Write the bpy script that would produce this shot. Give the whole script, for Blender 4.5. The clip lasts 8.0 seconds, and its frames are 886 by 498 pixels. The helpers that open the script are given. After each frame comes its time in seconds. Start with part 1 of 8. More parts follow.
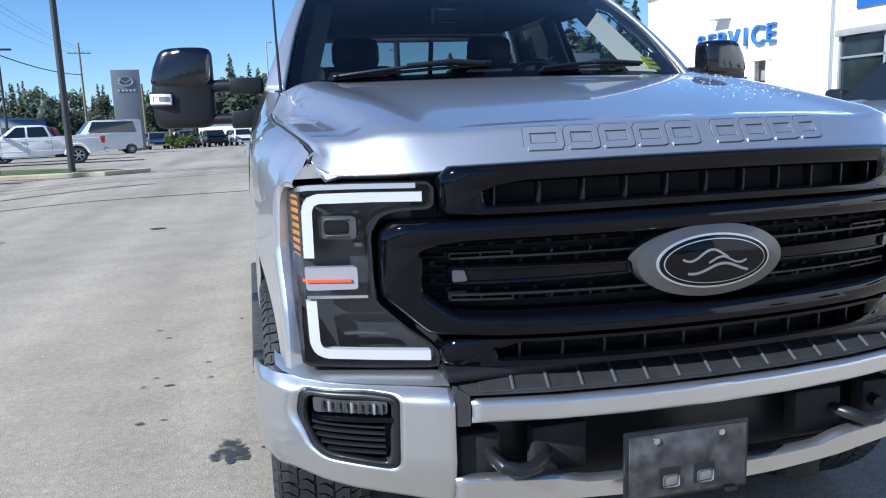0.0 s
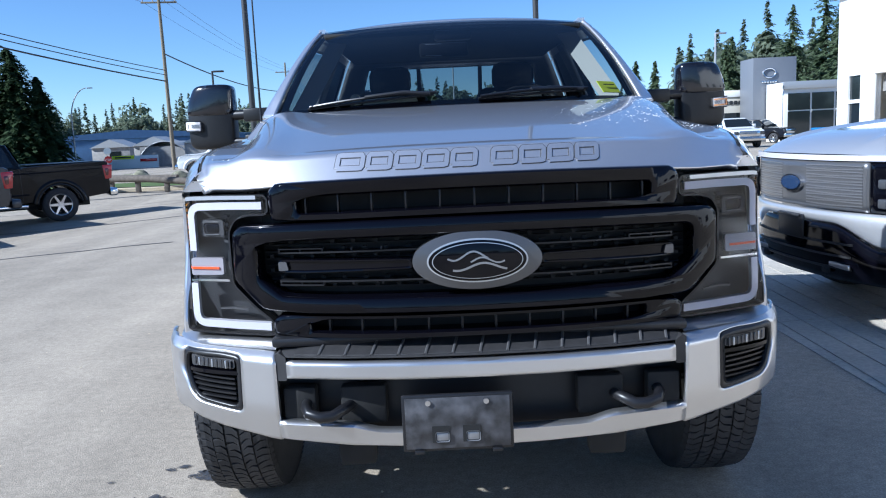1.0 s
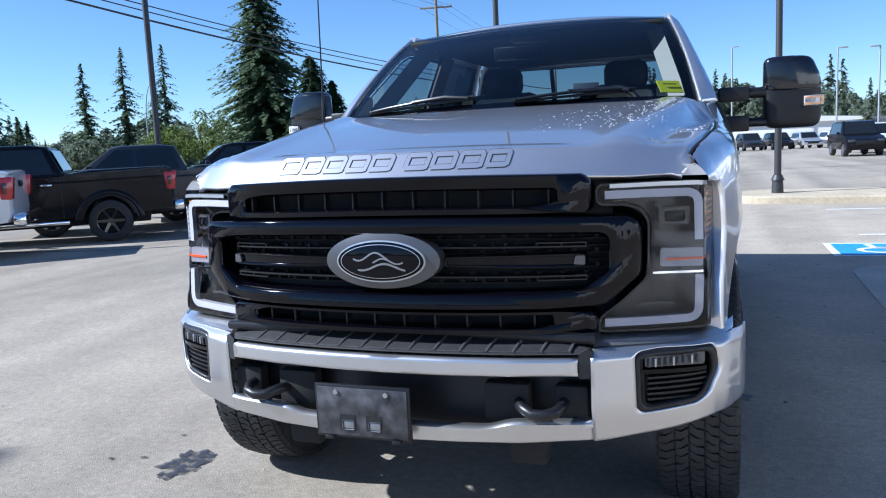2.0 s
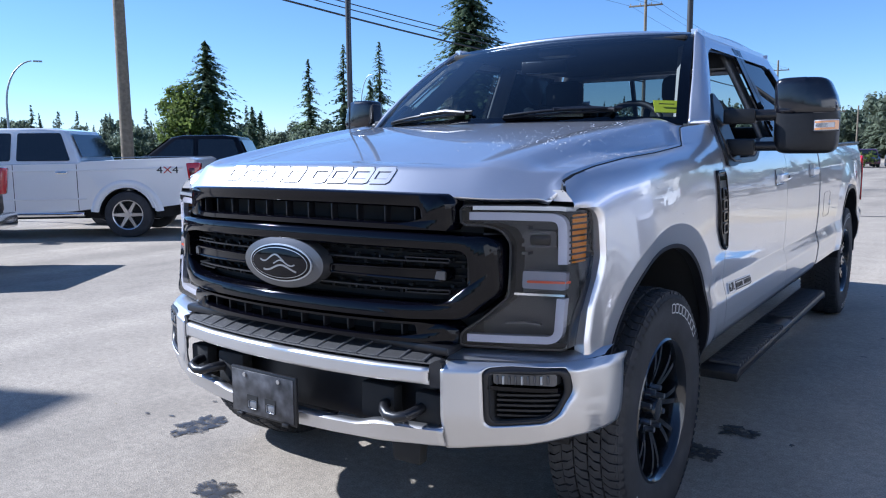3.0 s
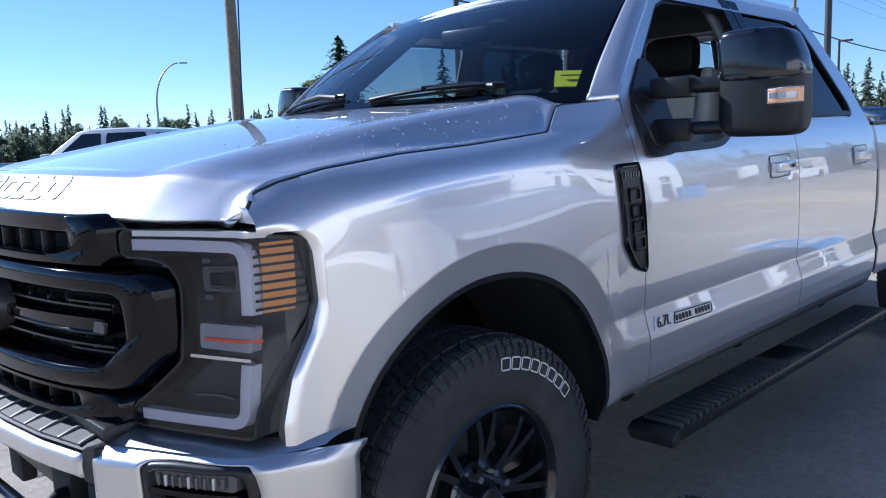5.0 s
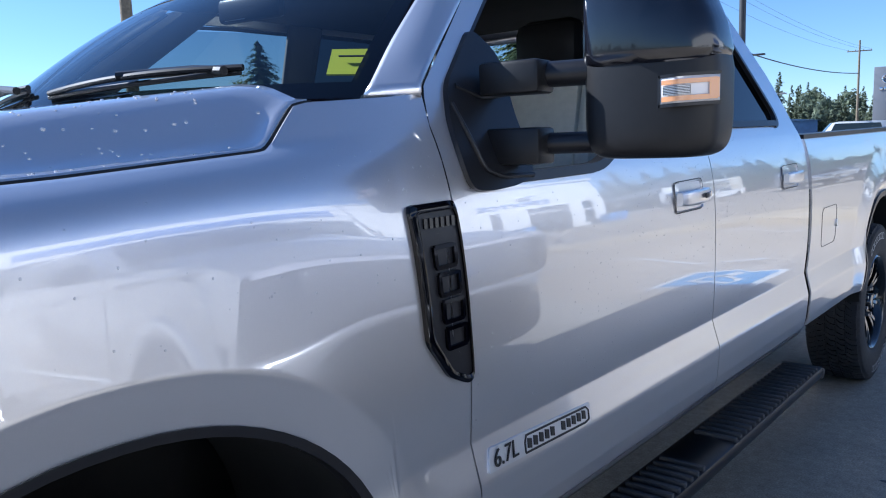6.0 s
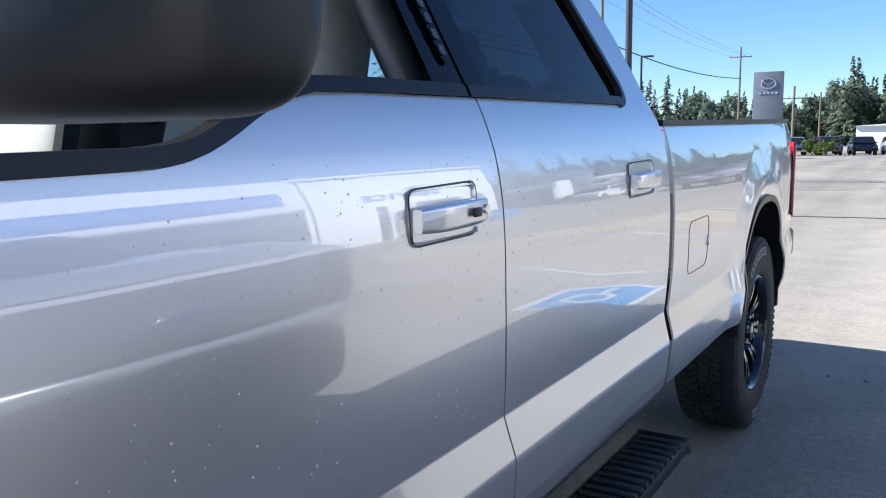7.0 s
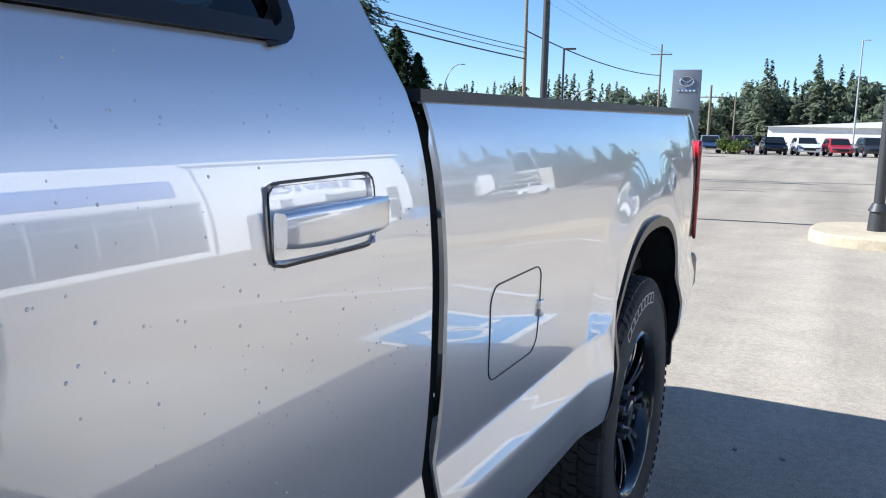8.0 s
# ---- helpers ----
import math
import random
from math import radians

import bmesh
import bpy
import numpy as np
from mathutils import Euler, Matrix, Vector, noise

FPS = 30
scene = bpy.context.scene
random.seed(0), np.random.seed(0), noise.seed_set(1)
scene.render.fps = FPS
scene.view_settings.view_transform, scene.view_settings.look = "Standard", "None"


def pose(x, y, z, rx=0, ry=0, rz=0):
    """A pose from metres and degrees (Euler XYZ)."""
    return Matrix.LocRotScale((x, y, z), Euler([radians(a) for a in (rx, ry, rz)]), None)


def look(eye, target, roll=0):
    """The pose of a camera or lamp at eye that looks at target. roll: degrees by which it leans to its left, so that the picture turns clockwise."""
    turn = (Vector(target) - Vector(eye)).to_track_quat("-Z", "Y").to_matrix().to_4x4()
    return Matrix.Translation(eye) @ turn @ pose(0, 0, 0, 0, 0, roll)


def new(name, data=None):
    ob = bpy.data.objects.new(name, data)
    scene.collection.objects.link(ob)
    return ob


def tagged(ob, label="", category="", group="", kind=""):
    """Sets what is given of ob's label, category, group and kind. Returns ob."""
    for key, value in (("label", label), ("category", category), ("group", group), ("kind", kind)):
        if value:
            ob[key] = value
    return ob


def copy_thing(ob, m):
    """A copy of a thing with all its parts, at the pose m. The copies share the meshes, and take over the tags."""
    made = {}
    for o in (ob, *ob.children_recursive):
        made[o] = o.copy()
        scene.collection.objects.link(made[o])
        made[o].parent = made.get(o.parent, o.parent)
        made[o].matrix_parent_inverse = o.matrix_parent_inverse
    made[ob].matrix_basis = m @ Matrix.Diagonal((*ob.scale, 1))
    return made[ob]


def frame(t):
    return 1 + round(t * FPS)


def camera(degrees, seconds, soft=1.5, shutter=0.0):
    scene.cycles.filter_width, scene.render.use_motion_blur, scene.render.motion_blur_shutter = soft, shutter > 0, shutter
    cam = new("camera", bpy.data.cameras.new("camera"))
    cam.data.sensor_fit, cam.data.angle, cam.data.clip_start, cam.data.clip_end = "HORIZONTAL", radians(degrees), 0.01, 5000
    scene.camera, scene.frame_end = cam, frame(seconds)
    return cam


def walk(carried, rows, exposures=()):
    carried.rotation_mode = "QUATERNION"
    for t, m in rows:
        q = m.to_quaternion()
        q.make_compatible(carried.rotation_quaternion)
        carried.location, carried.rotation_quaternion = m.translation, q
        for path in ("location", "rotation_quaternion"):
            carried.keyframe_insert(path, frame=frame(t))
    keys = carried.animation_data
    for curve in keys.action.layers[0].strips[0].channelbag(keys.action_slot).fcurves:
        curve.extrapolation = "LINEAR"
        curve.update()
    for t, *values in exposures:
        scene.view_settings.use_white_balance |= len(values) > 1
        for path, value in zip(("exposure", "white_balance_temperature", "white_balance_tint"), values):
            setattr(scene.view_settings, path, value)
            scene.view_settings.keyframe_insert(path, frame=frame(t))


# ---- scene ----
cam = camera(59.6, 8.0, soft=1.1)
PATH = [
    (0, (-1.026, -1.582, 1.391), (-0.562, 0.334, 1.054), -2.1),
    (0.5, (-0.55, -1.985, 1.407), (-0.282, -0.024, 1.113), -2.0),
    (1, (-0.091, -2.209, 1.401), (-0.097, -0.23, 1.109), -2.7),
    (1.5, (0.392, -2.217, 1.4), (0.063, -0.266, 1.111), -3.4),
    (1.7, (0.645, -2.202, 1.382), (0.165, -0.281, 1.103), -3.2),
    (2.8, (1.717, -1.859, 1.407), (0.658, -0.183, 1.144), -1.1),
    (3, (1.936, -1.828, 1.421), (0.802, -0.201, 1.161), -0.5),
    (3.5, (2.303, -1.648, 1.406), (1.06, -0.107, 1.119), 0.8),
    (4, (2.486, -1.365, 1.386), (1.16, 0.105, 1.1), -0.3),
    (4.2, (2.516, -1.195, 1.386), (1.13, 0.219, 1.106), -1.2),
    (5.3, (2.215, -0.245, 1.423), (0.804, 1.144, 1.136), -2.3),
    (5.5, (2.155, -0.031, 1.421), (0.776, 1.389, 1.139), -2.2),
    (6, (1.93, 0.508, 1.421), (0.652, 2.023, 1.152), -1.9),
    (6.5, (1.802, 1.064, 1.403), (0.624, 2.658, 1.131), -1.5),
    (7, (1.703, 1.649, 1.369), (0.63, 3.313, 1.084), -0.9),
    (7.5, (1.606, 2.353, 1.367), (0.637, 4.076, 1.063), 0.1),
    (8, (1.548, 2.971, 1.359), (0.645, 4.728, 1.043), 1.1),
]
walk(cam, [(t, look(eye, target, roll)) for t, eye, target, roll in PATH], exposures=((0.0, 0.66, 5380, 7), (1.0, 0.76, 5270, 8), (1.5, 0.78, 5320, 8), (3.0, 0.82, 5280, 13), (4.0, 0.68, 5280, 13), (5.5, 0.84, 5280, 13), (6.0, 0.97, 5400, 11), (6.5, 1.02, 5500, 10), (7.2, 1.02, 5650, 9), (8.0, 1.00, 5750, 8)))

# ---------------------------------------------------------------- world, sun, exposure
SUN_TO = Vector((-0.938 * math.cos(radians(36)), -0.347 * math.cos(radians(36)), math.sin(radians(36))))
world = bpy.data.worlds.new("world")
scene.world = world
world.use_nodes = True
wn = world.node_tree.nodes
sky = wn.new("ShaderNodeTexSky")
sky.sky_type = "NISHITA"
sky.sun_disc = False
sky.sun_elevation = radians(36)
sky.sun_rotation = math.atan2(SUN_TO.x, SUN_TO.y)
sky.altitude = 1500
sky.air_density, sky.dust_density, sky.ozone_density = 1.0, 0.0, 5.0
wn["Background"].inputs["Strength"].default_value = 0.085
world.node_tree.links.new(sky.outputs[0], wn["Background"].inputs["Color"])
sun_data = bpy.data.lights.new("sun", "SUN")
sun_data.energy, sun_data.angle, sun_data.color = 5.0, radians(0.53), (1.0, 0.95, 0.87)
sun = new("sun", sun_data)
sun.matrix_world = look(SUN_TO * 50, (0, 0, 0))

# ---------------------------------------------------------------- material helpers


def mat(name, color, rough=0.5, metal=0.0, coat=0.0, noise_amt=0.0, noise_scale=30.0, bump=0.0, bump_scale=200.0,
        emit=0.0, spec=0.5, random_amt=0.0, blotch=0.0, blotch_scale=1.5, coat_rough=0.03, rough_var=0.0, coat_ior=1.5):
    m = bpy.data.materials.new(name)
    m.use_nodes = True
    nt = m.node_tree
    b = nt.nodes["Principled BSDF"]
    b.inputs["Base Color"].default_value = (*color, 1)
    b.inputs["Roughness"].default_value = rough
    b.inputs["Metallic"].default_value = metal
    b.inputs["Coat Weight"].default_value = coat
    b.inputs["Coat Roughness"].default_value = coat_rough
    b.inputs["Coat IOR"].default_value = coat_ior
    b.inputs["Specular IOR Level"].default_value = spec
    if emit:
        b.inputs["Emission Color"].default_value = (*color, 1)
        b.inputs["Emission Strength"].default_value = emit
    tc = nt.nodes.new("ShaderNodeTexCoord")
    vec = tc.outputs["Object"]
    val = None
    for amt, scl in ((noise_amt, noise_scale), (blotch, blotch_scale)):
        if not amt:
            continue
        n = nt.nodes.new("ShaderNodeTexNoise")
        n.inputs["Scale"].default_value = scl
        n.inputs["Detail"].default_value = 4
        nt.links.new(vec, n.inputs["Vector"])
        mr = nt.nodes.new("ShaderNodeMapRange")
        mr.inputs["From Min"].default_value, mr.inputs["From Max"].default_value = 0.3, 0.7
        mr.inputs["To Min"].default_value, mr.inputs["To Max"].default_value = 1 - amt, 1 + amt
        nt.links.new(n.outputs["Fac"], mr.inputs["Value"])
        if val is None:
            val = mr.outputs[0]
        else:
            mu = nt.nodes.new("ShaderNodeMath")
            mu.operation = "MULTIPLY"
            nt.links.new(val, mu.inputs[0])
            nt.links.new(mr.outputs[0], mu.inputs[1])
            val = mu.outputs[0]
    if random_amt:
        oi = nt.nodes.new("ShaderNodeObjectInfo")
        mr = nt.nodes.new("ShaderNodeMapRange")
        mr.inputs["To Min"].default_value, mr.inputs["To Max"].default_value = 1 - random_amt, 1 + random_amt
        nt.links.new(oi.outputs["Random"], mr.inputs["Value"])
        if val is None:
            val = mr.outputs[0]
        else:
            mu = nt.nodes.new("ShaderNodeMath")
            mu.operation = "MULTIPLY"
            nt.links.new(val, mu.inputs[0])
            nt.links.new(mr.outputs[0], mu.inputs[1])
            val = mu.outputs[0]
    if val is not None:
        hsv = nt.nodes.new("ShaderNodeHueSaturation")
        hsv.inputs["Color"].default_value = (*color, 1)
        nt.links.new(val, hsv.inputs["Value"])
        nt.links.new(hsv.outputs[0], b.inputs["Base Color"])
    if rough_var:
        n = nt.nodes.new("ShaderNodeTexNoise")
        n.inputs["Scale"].default_value = blotch_scale * 2
        nt.links.new(vec, n.inputs["Vector"])
        mr = nt.nodes.new("ShaderNodeMapRange")
        mr.inputs["To Min"].default_value, mr.inputs["To Max"].default_value = rough - rough_var, rough + rough_var
        nt.links.new(n.outputs["Fac"], mr.inputs["Value"])
        nt.links.new(mr.outputs[0], b.inputs["Roughness"])
    if bump:
        n = nt.nodes.new("ShaderNodeTexNoise")
        n.inputs["Scale"].default_value = bump_scale
        n.inputs["Detail"].default_value = 3
        nt.links.new(vec, n.inputs["Vector"])
        bp = nt.nodes.new("ShaderNodeBump")
        bp.inputs["Strength"].default_value = bump
        bp.inputs["Distance"].default_value = 0.01
        nt.links.new(n.outputs["Fac"], bp.inputs["Height"])
        nt.links.new(bp.outputs[0], b.inputs["Normal"])
    return m


def glass_mat(name, tint, ior=1.5, rough=0.0):
    m = bpy.data.materials.new(name)
    m.use_nodes = True
    nt = m.node_tree
    nt.nodes.remove(nt.nodes["Principled BSDF"])
    out = nt.nodes["Material Output"]
    tr = nt.nodes.new("ShaderNodeBsdfTransparent")
    tr.inputs["Color"].default_value = (*tint, 1)
    gl = nt.nodes.new("ShaderNodeBsdfGlossy")
    gl.inputs["Roughness"].default_value = rough
    fr = nt.nodes.new("ShaderNodeFresnel")
    fr.inputs["IOR"].default_value = ior
    mx = nt.nodes.new("ShaderNodeMixShader")
    nt.links.new(fr.outputs[0], mx.inputs[0])
    nt.links.new(tr.outputs[0], mx.inputs[1])
    nt.links.new(gl.outputs[0], mx.inputs[2])
    nt.links.new(mx.outputs[0], out.inputs["Surface"])
    return m


# ---------------------------------------------------------------- mesh helpers


def thing(name, label, category, group="", kind="", at=(0, 0, 0), rz=0.0):
    e = new(name)
    e.matrix_world = pose(*at, 0, 0, rz)
    e.empty_display_size = 0.2
    return tagged(e, label, category, group, kind)


def mesh_ob(name, verts, faces, material, parent=None, label="", smooth=True, angle=40, thick=0.0, bevel=0.0, mats=None):
    me = bpy.data.meshes.new(name)
    used = sorted({i for f in faces for i in f})
    if len(used) < len(verts):
        order = {i: k for k, i in enumerate(used)}
        verts, faces = [verts[i] for i in used], [[order[i] for i in f] for f in faces]
    me.from_pydata([tuple(v) for v in verts], [], [tuple(f) for f in faces])
    me.update()
    ob = new(name, me)
    me.materials.append(material)
    for extra in mats or ():
        me.materials.append(extra)
    if smooth:
        me.shade_smooth()
        me.set_sharp_from_angle(angle=radians(angle))
    if thick:
        s = ob.modifiers.new("solid", "SOLIDIFY")
        s.thickness, s.offset = thick, -1
    if bevel:
        s = ob.modifiers.new("bevel", "BEVEL")
        s.width, s.segments, s.limit_method, s.angle_limit = bevel, 2, "ANGLE", radians(35)
    if parent is not None:
        ob.parent = parent
    if label:
        ob["label"] = label
    return ob


def part(name, bm, material, parent=None, label="", smooth=True, angle=40):
    me = bpy.data.meshes.new(name)
    bm.to_mesh(me)
    bm.free()
    me.materials.append(material)
    if smooth:
        me.shade_smooth()
        me.set_sharp_from_angle(angle=radians(angle))
    ob = new(name, me)
    if parent is not None:
        ob.parent = parent
    if label:
        ob["label"] = label
    return ob


def side(verts, faces, s):
    """Mirror to the other side of the vehicle when s is -1."""
    if s > 0:
        return verts, faces
    return [(-v[0], v[1], v[2]) for v in verts], [tuple(reversed(f)) for f in faces]


def grid(nu, nv, fn):
    verts = [fn(i / (nu - 1), j / (nv - 1)) for i in range(nu) for j in range(nv)]
    faces = [(i * nv + j, (i + 1) * nv + j, (i + 1) * nv + j + 1, i * nv + j + 1) for i in range(nu - 1) for j in range(nv - 1)]
    return verts, faces


def add_box(bm, c, size, bevel=0.0, rot=None, seg=2, taper=None):
    """Bevelled box; taper scales the top face in x and y."""
    m = Matrix.Translation(c)
    if rot is not None:
        m = m @ rot
    r = bmesh.ops.create_cube(bm, size=1.0, matrix=m @ Matrix.Diagonal((*size, 1)))
    if taper:
        inv = m.inverted()
        for v in r["verts"]:
            p = inv @ v.co
            if p.z > 0:
                v.co = m @ Vector((p.x * taper[0], p.y * taper[1], p.z))
    if bevel:
        edges = list({e for v in r["verts"] for e in v.link_edges})
        bmesh.ops.bevel(bm, geom=edges, offset=bevel, segments=seg, affect="EDGES", profile=0.5)
    return bm


def box(c, size, bevel=0.0, rot=None, seg=2, taper=None):
    return add_box(bmesh.new(), c, size, bevel, rot, seg, taper)


def add_cyl(bm, c, r, depth, axis="z", n=24, r2=None, bevel=0.0):
    rot = {"z": Matrix.Identity(4), "x": Matrix.Rotation(radians(90), 4, "Y"), "y": Matrix.Rotation(radians(90), 4, "X")}[axis]
    q = bmesh.ops.create_cone(bm, cap_ends=True, segments=n, radius1=r, radius2=r if r2 is None else r2, depth=depth, matrix=Matrix.Translation(c) @ rot)
    if bevel:
        edges = [e for e in {e for v in q["verts"] for e in v.link_edges} if len(e.link_faces) == 2 and e.calc_face_angle(0) > 1]
        bmesh.ops.bevel(bm, geom=edges, offset=bevel, segments=2, affect="EDGES", profile=0.5)
    return bm


def cyl(c, r, depth, axis="z", n=24, r2=None, bevel=0.0):
    return add_cyl(bmesh.new(), c, r, depth, axis, n, r2, bevel)


def lathe_x(profile, n=48, closed=False):
    """Turn a profile of (radius, x) round the x axis."""
    verts, faces, m = [], [], len(profile)
    for i in range(n):
        a = 2 * math.pi * i / n
        verts += [(x, r * math.cos(a), r * math.sin(a)) for r, x in profile]
    for i in range(n):
        k = (i + 1) % n
        for j in range(m if closed else m - 1):
            faces.append((i * m + j, k * m + j, k * m + (j + 1) % m, i * m + (j + 1) % m))
    return verts, faces


def tube(points, r, n=8, r_end=None, caps=True):
    """A round rod through points."""
    pts = [Vector(p) for p in points]
    verts, faces = [], []
    up = None
    for i, p in enumerate(pts):
        d = (pts[min(i + 1, len(pts) - 1)] - pts[max(i - 1, 0)]).normalized()
        if up is None:
            up = d.orthogonal().normalized()
        up = (up - d * up.dot(d)).normalized()
        w = d.cross(up)
        rad = r if r_end is None else r + (r_end - r) * i / (len(pts) - 1)
        verts += [tuple(p + rad * (math.cos(2 * math.pi * k / n) * up + math.sin(2 * math.pi * k / n) * w)) for k in range(n)]
    for i in range(len(pts) - 1):
        for k in range(n):
            k2 = (k + 1) % n
            faces.append((i * n + k, i * n + k2, (i + 1) * n + k2, (i + 1) * n + k))
    if caps:
        faces.append(tuple(reversed(range(n))))
        faces.append(tuple(range((len(pts) - 1) * n, len(pts) * n)))
    return verts, faces


def prism(poly, fn, depth_fn):
    """Plate with the outline poly of (a, b); fn and depth_fn place its front and back."""
    n = len(poly)
    verts = [fn(*p) for p in poly] + [depth_fn(*p) for p in poly]
    faces = [tuple(range(n)), tuple(range(2 * n - 1, n - 1, -1))]
    faces += [(i, i + n, (i + 1) % n + n, (i + 1) % n) for i in range(n)]
    return verts, faces


def join(*sets):
    verts, faces = [], []
    for v, f in sets:
        o = len(verts)
        verts += list(v)
        faces += [tuple(i + o for i in q) for q in f]
    return verts, faces


def resample(poly, n, closed=True):
    pts = [Vector(p) for p in poly]
    if closed:
        pts.append(pts[0])
    cum = [0.0]
    for a, b in zip(pts, pts[1:]):
        cum.append(cum[-1] + (b - a).length)
    out = []
    for i in range(n):
        t = cum[-1] * i / (n if closed else n - 1)
        k = max(j for j in range(len(cum) - 1) if cum[j] <= t + 1e-9)
        f = (t - cum[k]) / max(cum[k + 1] - cum[k], 1e-9)
        out.append(tuple(pts[k].lerp(pts[k + 1], min(f, 1))))
    return out


def rounded(poly, r, seg=4):
    """Round the corners of a closed outline."""
    out, n = [], len(poly)
    for i in range(n):
        p, a, b = Vector(poly[i]), Vector(poly[i - 1]), Vector(poly[(i + 1) % n])
        da, db = (a - p), (b - p)
        k = min(r, da.length * 0.45, db.length * 0.45)
        p0, p1 = p + da.normalized() * k, p + db.normalized() * k
        for j in range(seg + 1):
            t = j / seg
            out.append(tuple((1 - t) ** 2 * p0 + 2 * t * (1 - t) * p + t * t * p1))
    return out


def ring(outer, inner, fn, loops=4, n=64):
    """Sheet between two closed outlines of (a, b), placed by fn."""
    o, i = resample(outer, n), resample(inner, n)
    # start both loops at matching corners: nearest pair
    c = Vector(o[0])
    k = min(range(n), key=lambda q: (Vector(i[q]) - c).length)
    i = i[k:] + i[:k]
    verts, faces = [], []
    for l in range(loops + 1):
        t = l / loops
        verts += [fn(o[q][0] * (1 - t) + i[q][0] * t, o[q][1] * (1 - t) + i[q][1] * t) for q in range(n)]
    for l in range(loops):
        for q in range(n):
            q2 = (q + 1) % n
            faces.append((l * n + q, l * n + q2, (l + 1) * n + q2, (l + 1) * n + q))
    return verts, faces


def band(path, width, fn, height, back=0.0):
    """A raised strip along an open path of (a, b): fn(a, b, lift) places it."""
    pts = [Vector(p) for p in path]
    verts, faces = [], []
    for i, p in enumerate(pts):
        d = (pts[min(i + 1, len(pts) - 1)] - pts[max(i - 1, 0)]).normalized()
        w = Vector((-d.y, d.x)) * width / 2
        verts += [fn(*(p + w), back), fn(*(p + w), height), fn(*(p - w), height), fn(*(p - w), back)]
    for i in range(len(pts) - 1):
        for k in range(4):
            k2 = (k + 1) % 4
            faces.append((i * 4 + k, i * 4 + k2, (i + 1) * 4 + k2, (i + 1) * 4 + k))
    m = (len(pts) - 1) * 4
    faces += [(3, 2, 1, 0), (m, m + 1, m + 2, m + 3)]
    return verts, faces


def text_mesh(name, words, size, material, parent, matrix, extrude=0.01, label="", sx=1.0):
    cu = bpy.data.curves.new(name, "FONT")
    cu.body, cu.size, cu.extrude = words, size, extrude
    cu.align_x, cu.align_y = "CENTER", "CENTER"
    tmp = new(name, cu)
    bpy.context.view_layer.update()
    me = bpy.data.meshes.new_from_object(tmp.evaluated_get(bpy.context.evaluated_depsgraph_get()))
    bpy.data.objects.remove(tmp)
    me.transform(matrix @ Matrix.Diagonal((sx, 1, 1, 1)))
    me.materials.clear()
    me.materials.append(material)
    ob = new(name, me)
    if parent is not None:
        ob.parent = parent
    if label:
        ob["label"] = label
    return ob


def step01(v, a, b):
    t = min(max((v - a) / (b - a), 0.0), 1.0)
    return t * t * (3 - 2 * t)


def pw(v, *pairs):
    return float(np.interp(v, [p[0] for p in pairs], [p[1] for p in pairs]))

# ---------------------------------------------------------------- materials
SILVER = mat("silver_paint", (0.70, 0.685, 0.69), rough=0.32, metal=0.82, coat=1.0, coat_ior=2.1, noise_amt=0.05, noise_scale=1400, coat_rough=0.008)
GLOSS_BLACK = mat("gloss_black", (0.002, 0.002, 0.004), rough=0.06, spec=0.26)
DARK_PLASTIC = mat("dark_plastic", (0.018, 0.018, 0.019), rough=0.55, noise_amt=0.15, noise_scale=60, bump=0.25, bump_scale=700)
SATIN_BLACK = mat("satin_black", (0.011, 0.011, 0.013), rough=0.36, spec=0.42, noise_amt=0.1, noise_scale=40)
GREY_PLASTIC = mat("grey_plastic", (0.055, 0.055, 0.058), rough=0.6, noise_amt=0.15, noise_scale=50, bump=0.3, bump_scale=600)
PAD_RIDGE = mat("pad_ridge", (0.075, 0.074, 0.076), rough=0.45)
TREAD_PAD = mat("tread_pad", (0.022, 0.021, 0.022), rough=0.6, noise_amt=0.25, noise_scale=25, bump=0.3, bump_scale=400)
RUBBER = mat("tyre_rubber", (0.028, 0.028, 0.030), rough=0.72, noise_amt=0.3, noise_scale=12, bump=0.2, bump_scale=300)
RIM_BLACK = mat("rim_black", (0.008, 0.008, 0.009), rough=0.18, coat=0.7)
DRL = mat("light_guide", (0.58, 0.58, 0.64), rough=0.25, coat=0.6)
MARKER_GREY = mat("marker_block", (0.30, 0.29, 0.32), rough=0.3, coat=0.5)
LAMP_DARK = mat("lamp_housing", (0.032, 0.034, 0.038), rough=0.30, spec=0.5, noise_amt=0.2, noise_scale=9)
LAMP_GREY = mat("lamp_bezel", (0.060, 0.062, 0.068), rough=0.22, spec=0.5)
BUMPER_SILVER = mat("bumper_silver", (0.58, 0.575, 0.58), rough=0.36, metal=0.92, coat=0.8, coat_ior=1.6, noise_amt=0.04, noise_scale=700, coat_rough=0.06)
CHROME = mat("chrome", (0.75, 0.75, 0.76), rough=0.12, metal=1.0)
ALLOY = mat("alloy", (0.55, 0.55, 0.57), rough=0.28, metal=1.0)
AMBER = mat("amber_lens", (0.62, 0.24, 0.025), rough=0.2, coat=0.8)
RED_LENS = mat("red_lens", (0.45, 0.015, 0.02), rough=0.18, coat=0.8)
RED_LINE = mat("orange_marker", (0.80, 0.10, 0.02), rough=0.3)
YELLOW = mat("yellow_paper", (0.78, 0.85, 0.03), rough=0.7)
EMBLEM_GREY = mat("emblem_grey", (0.105, 0.105, 0.11), rough=0.38, metal=0.6, coat=0.3)
EMBLEM_LIGHT = mat("emblem_light", (0.52, 0.53, 0.55), rough=0.35, metal=0.7)
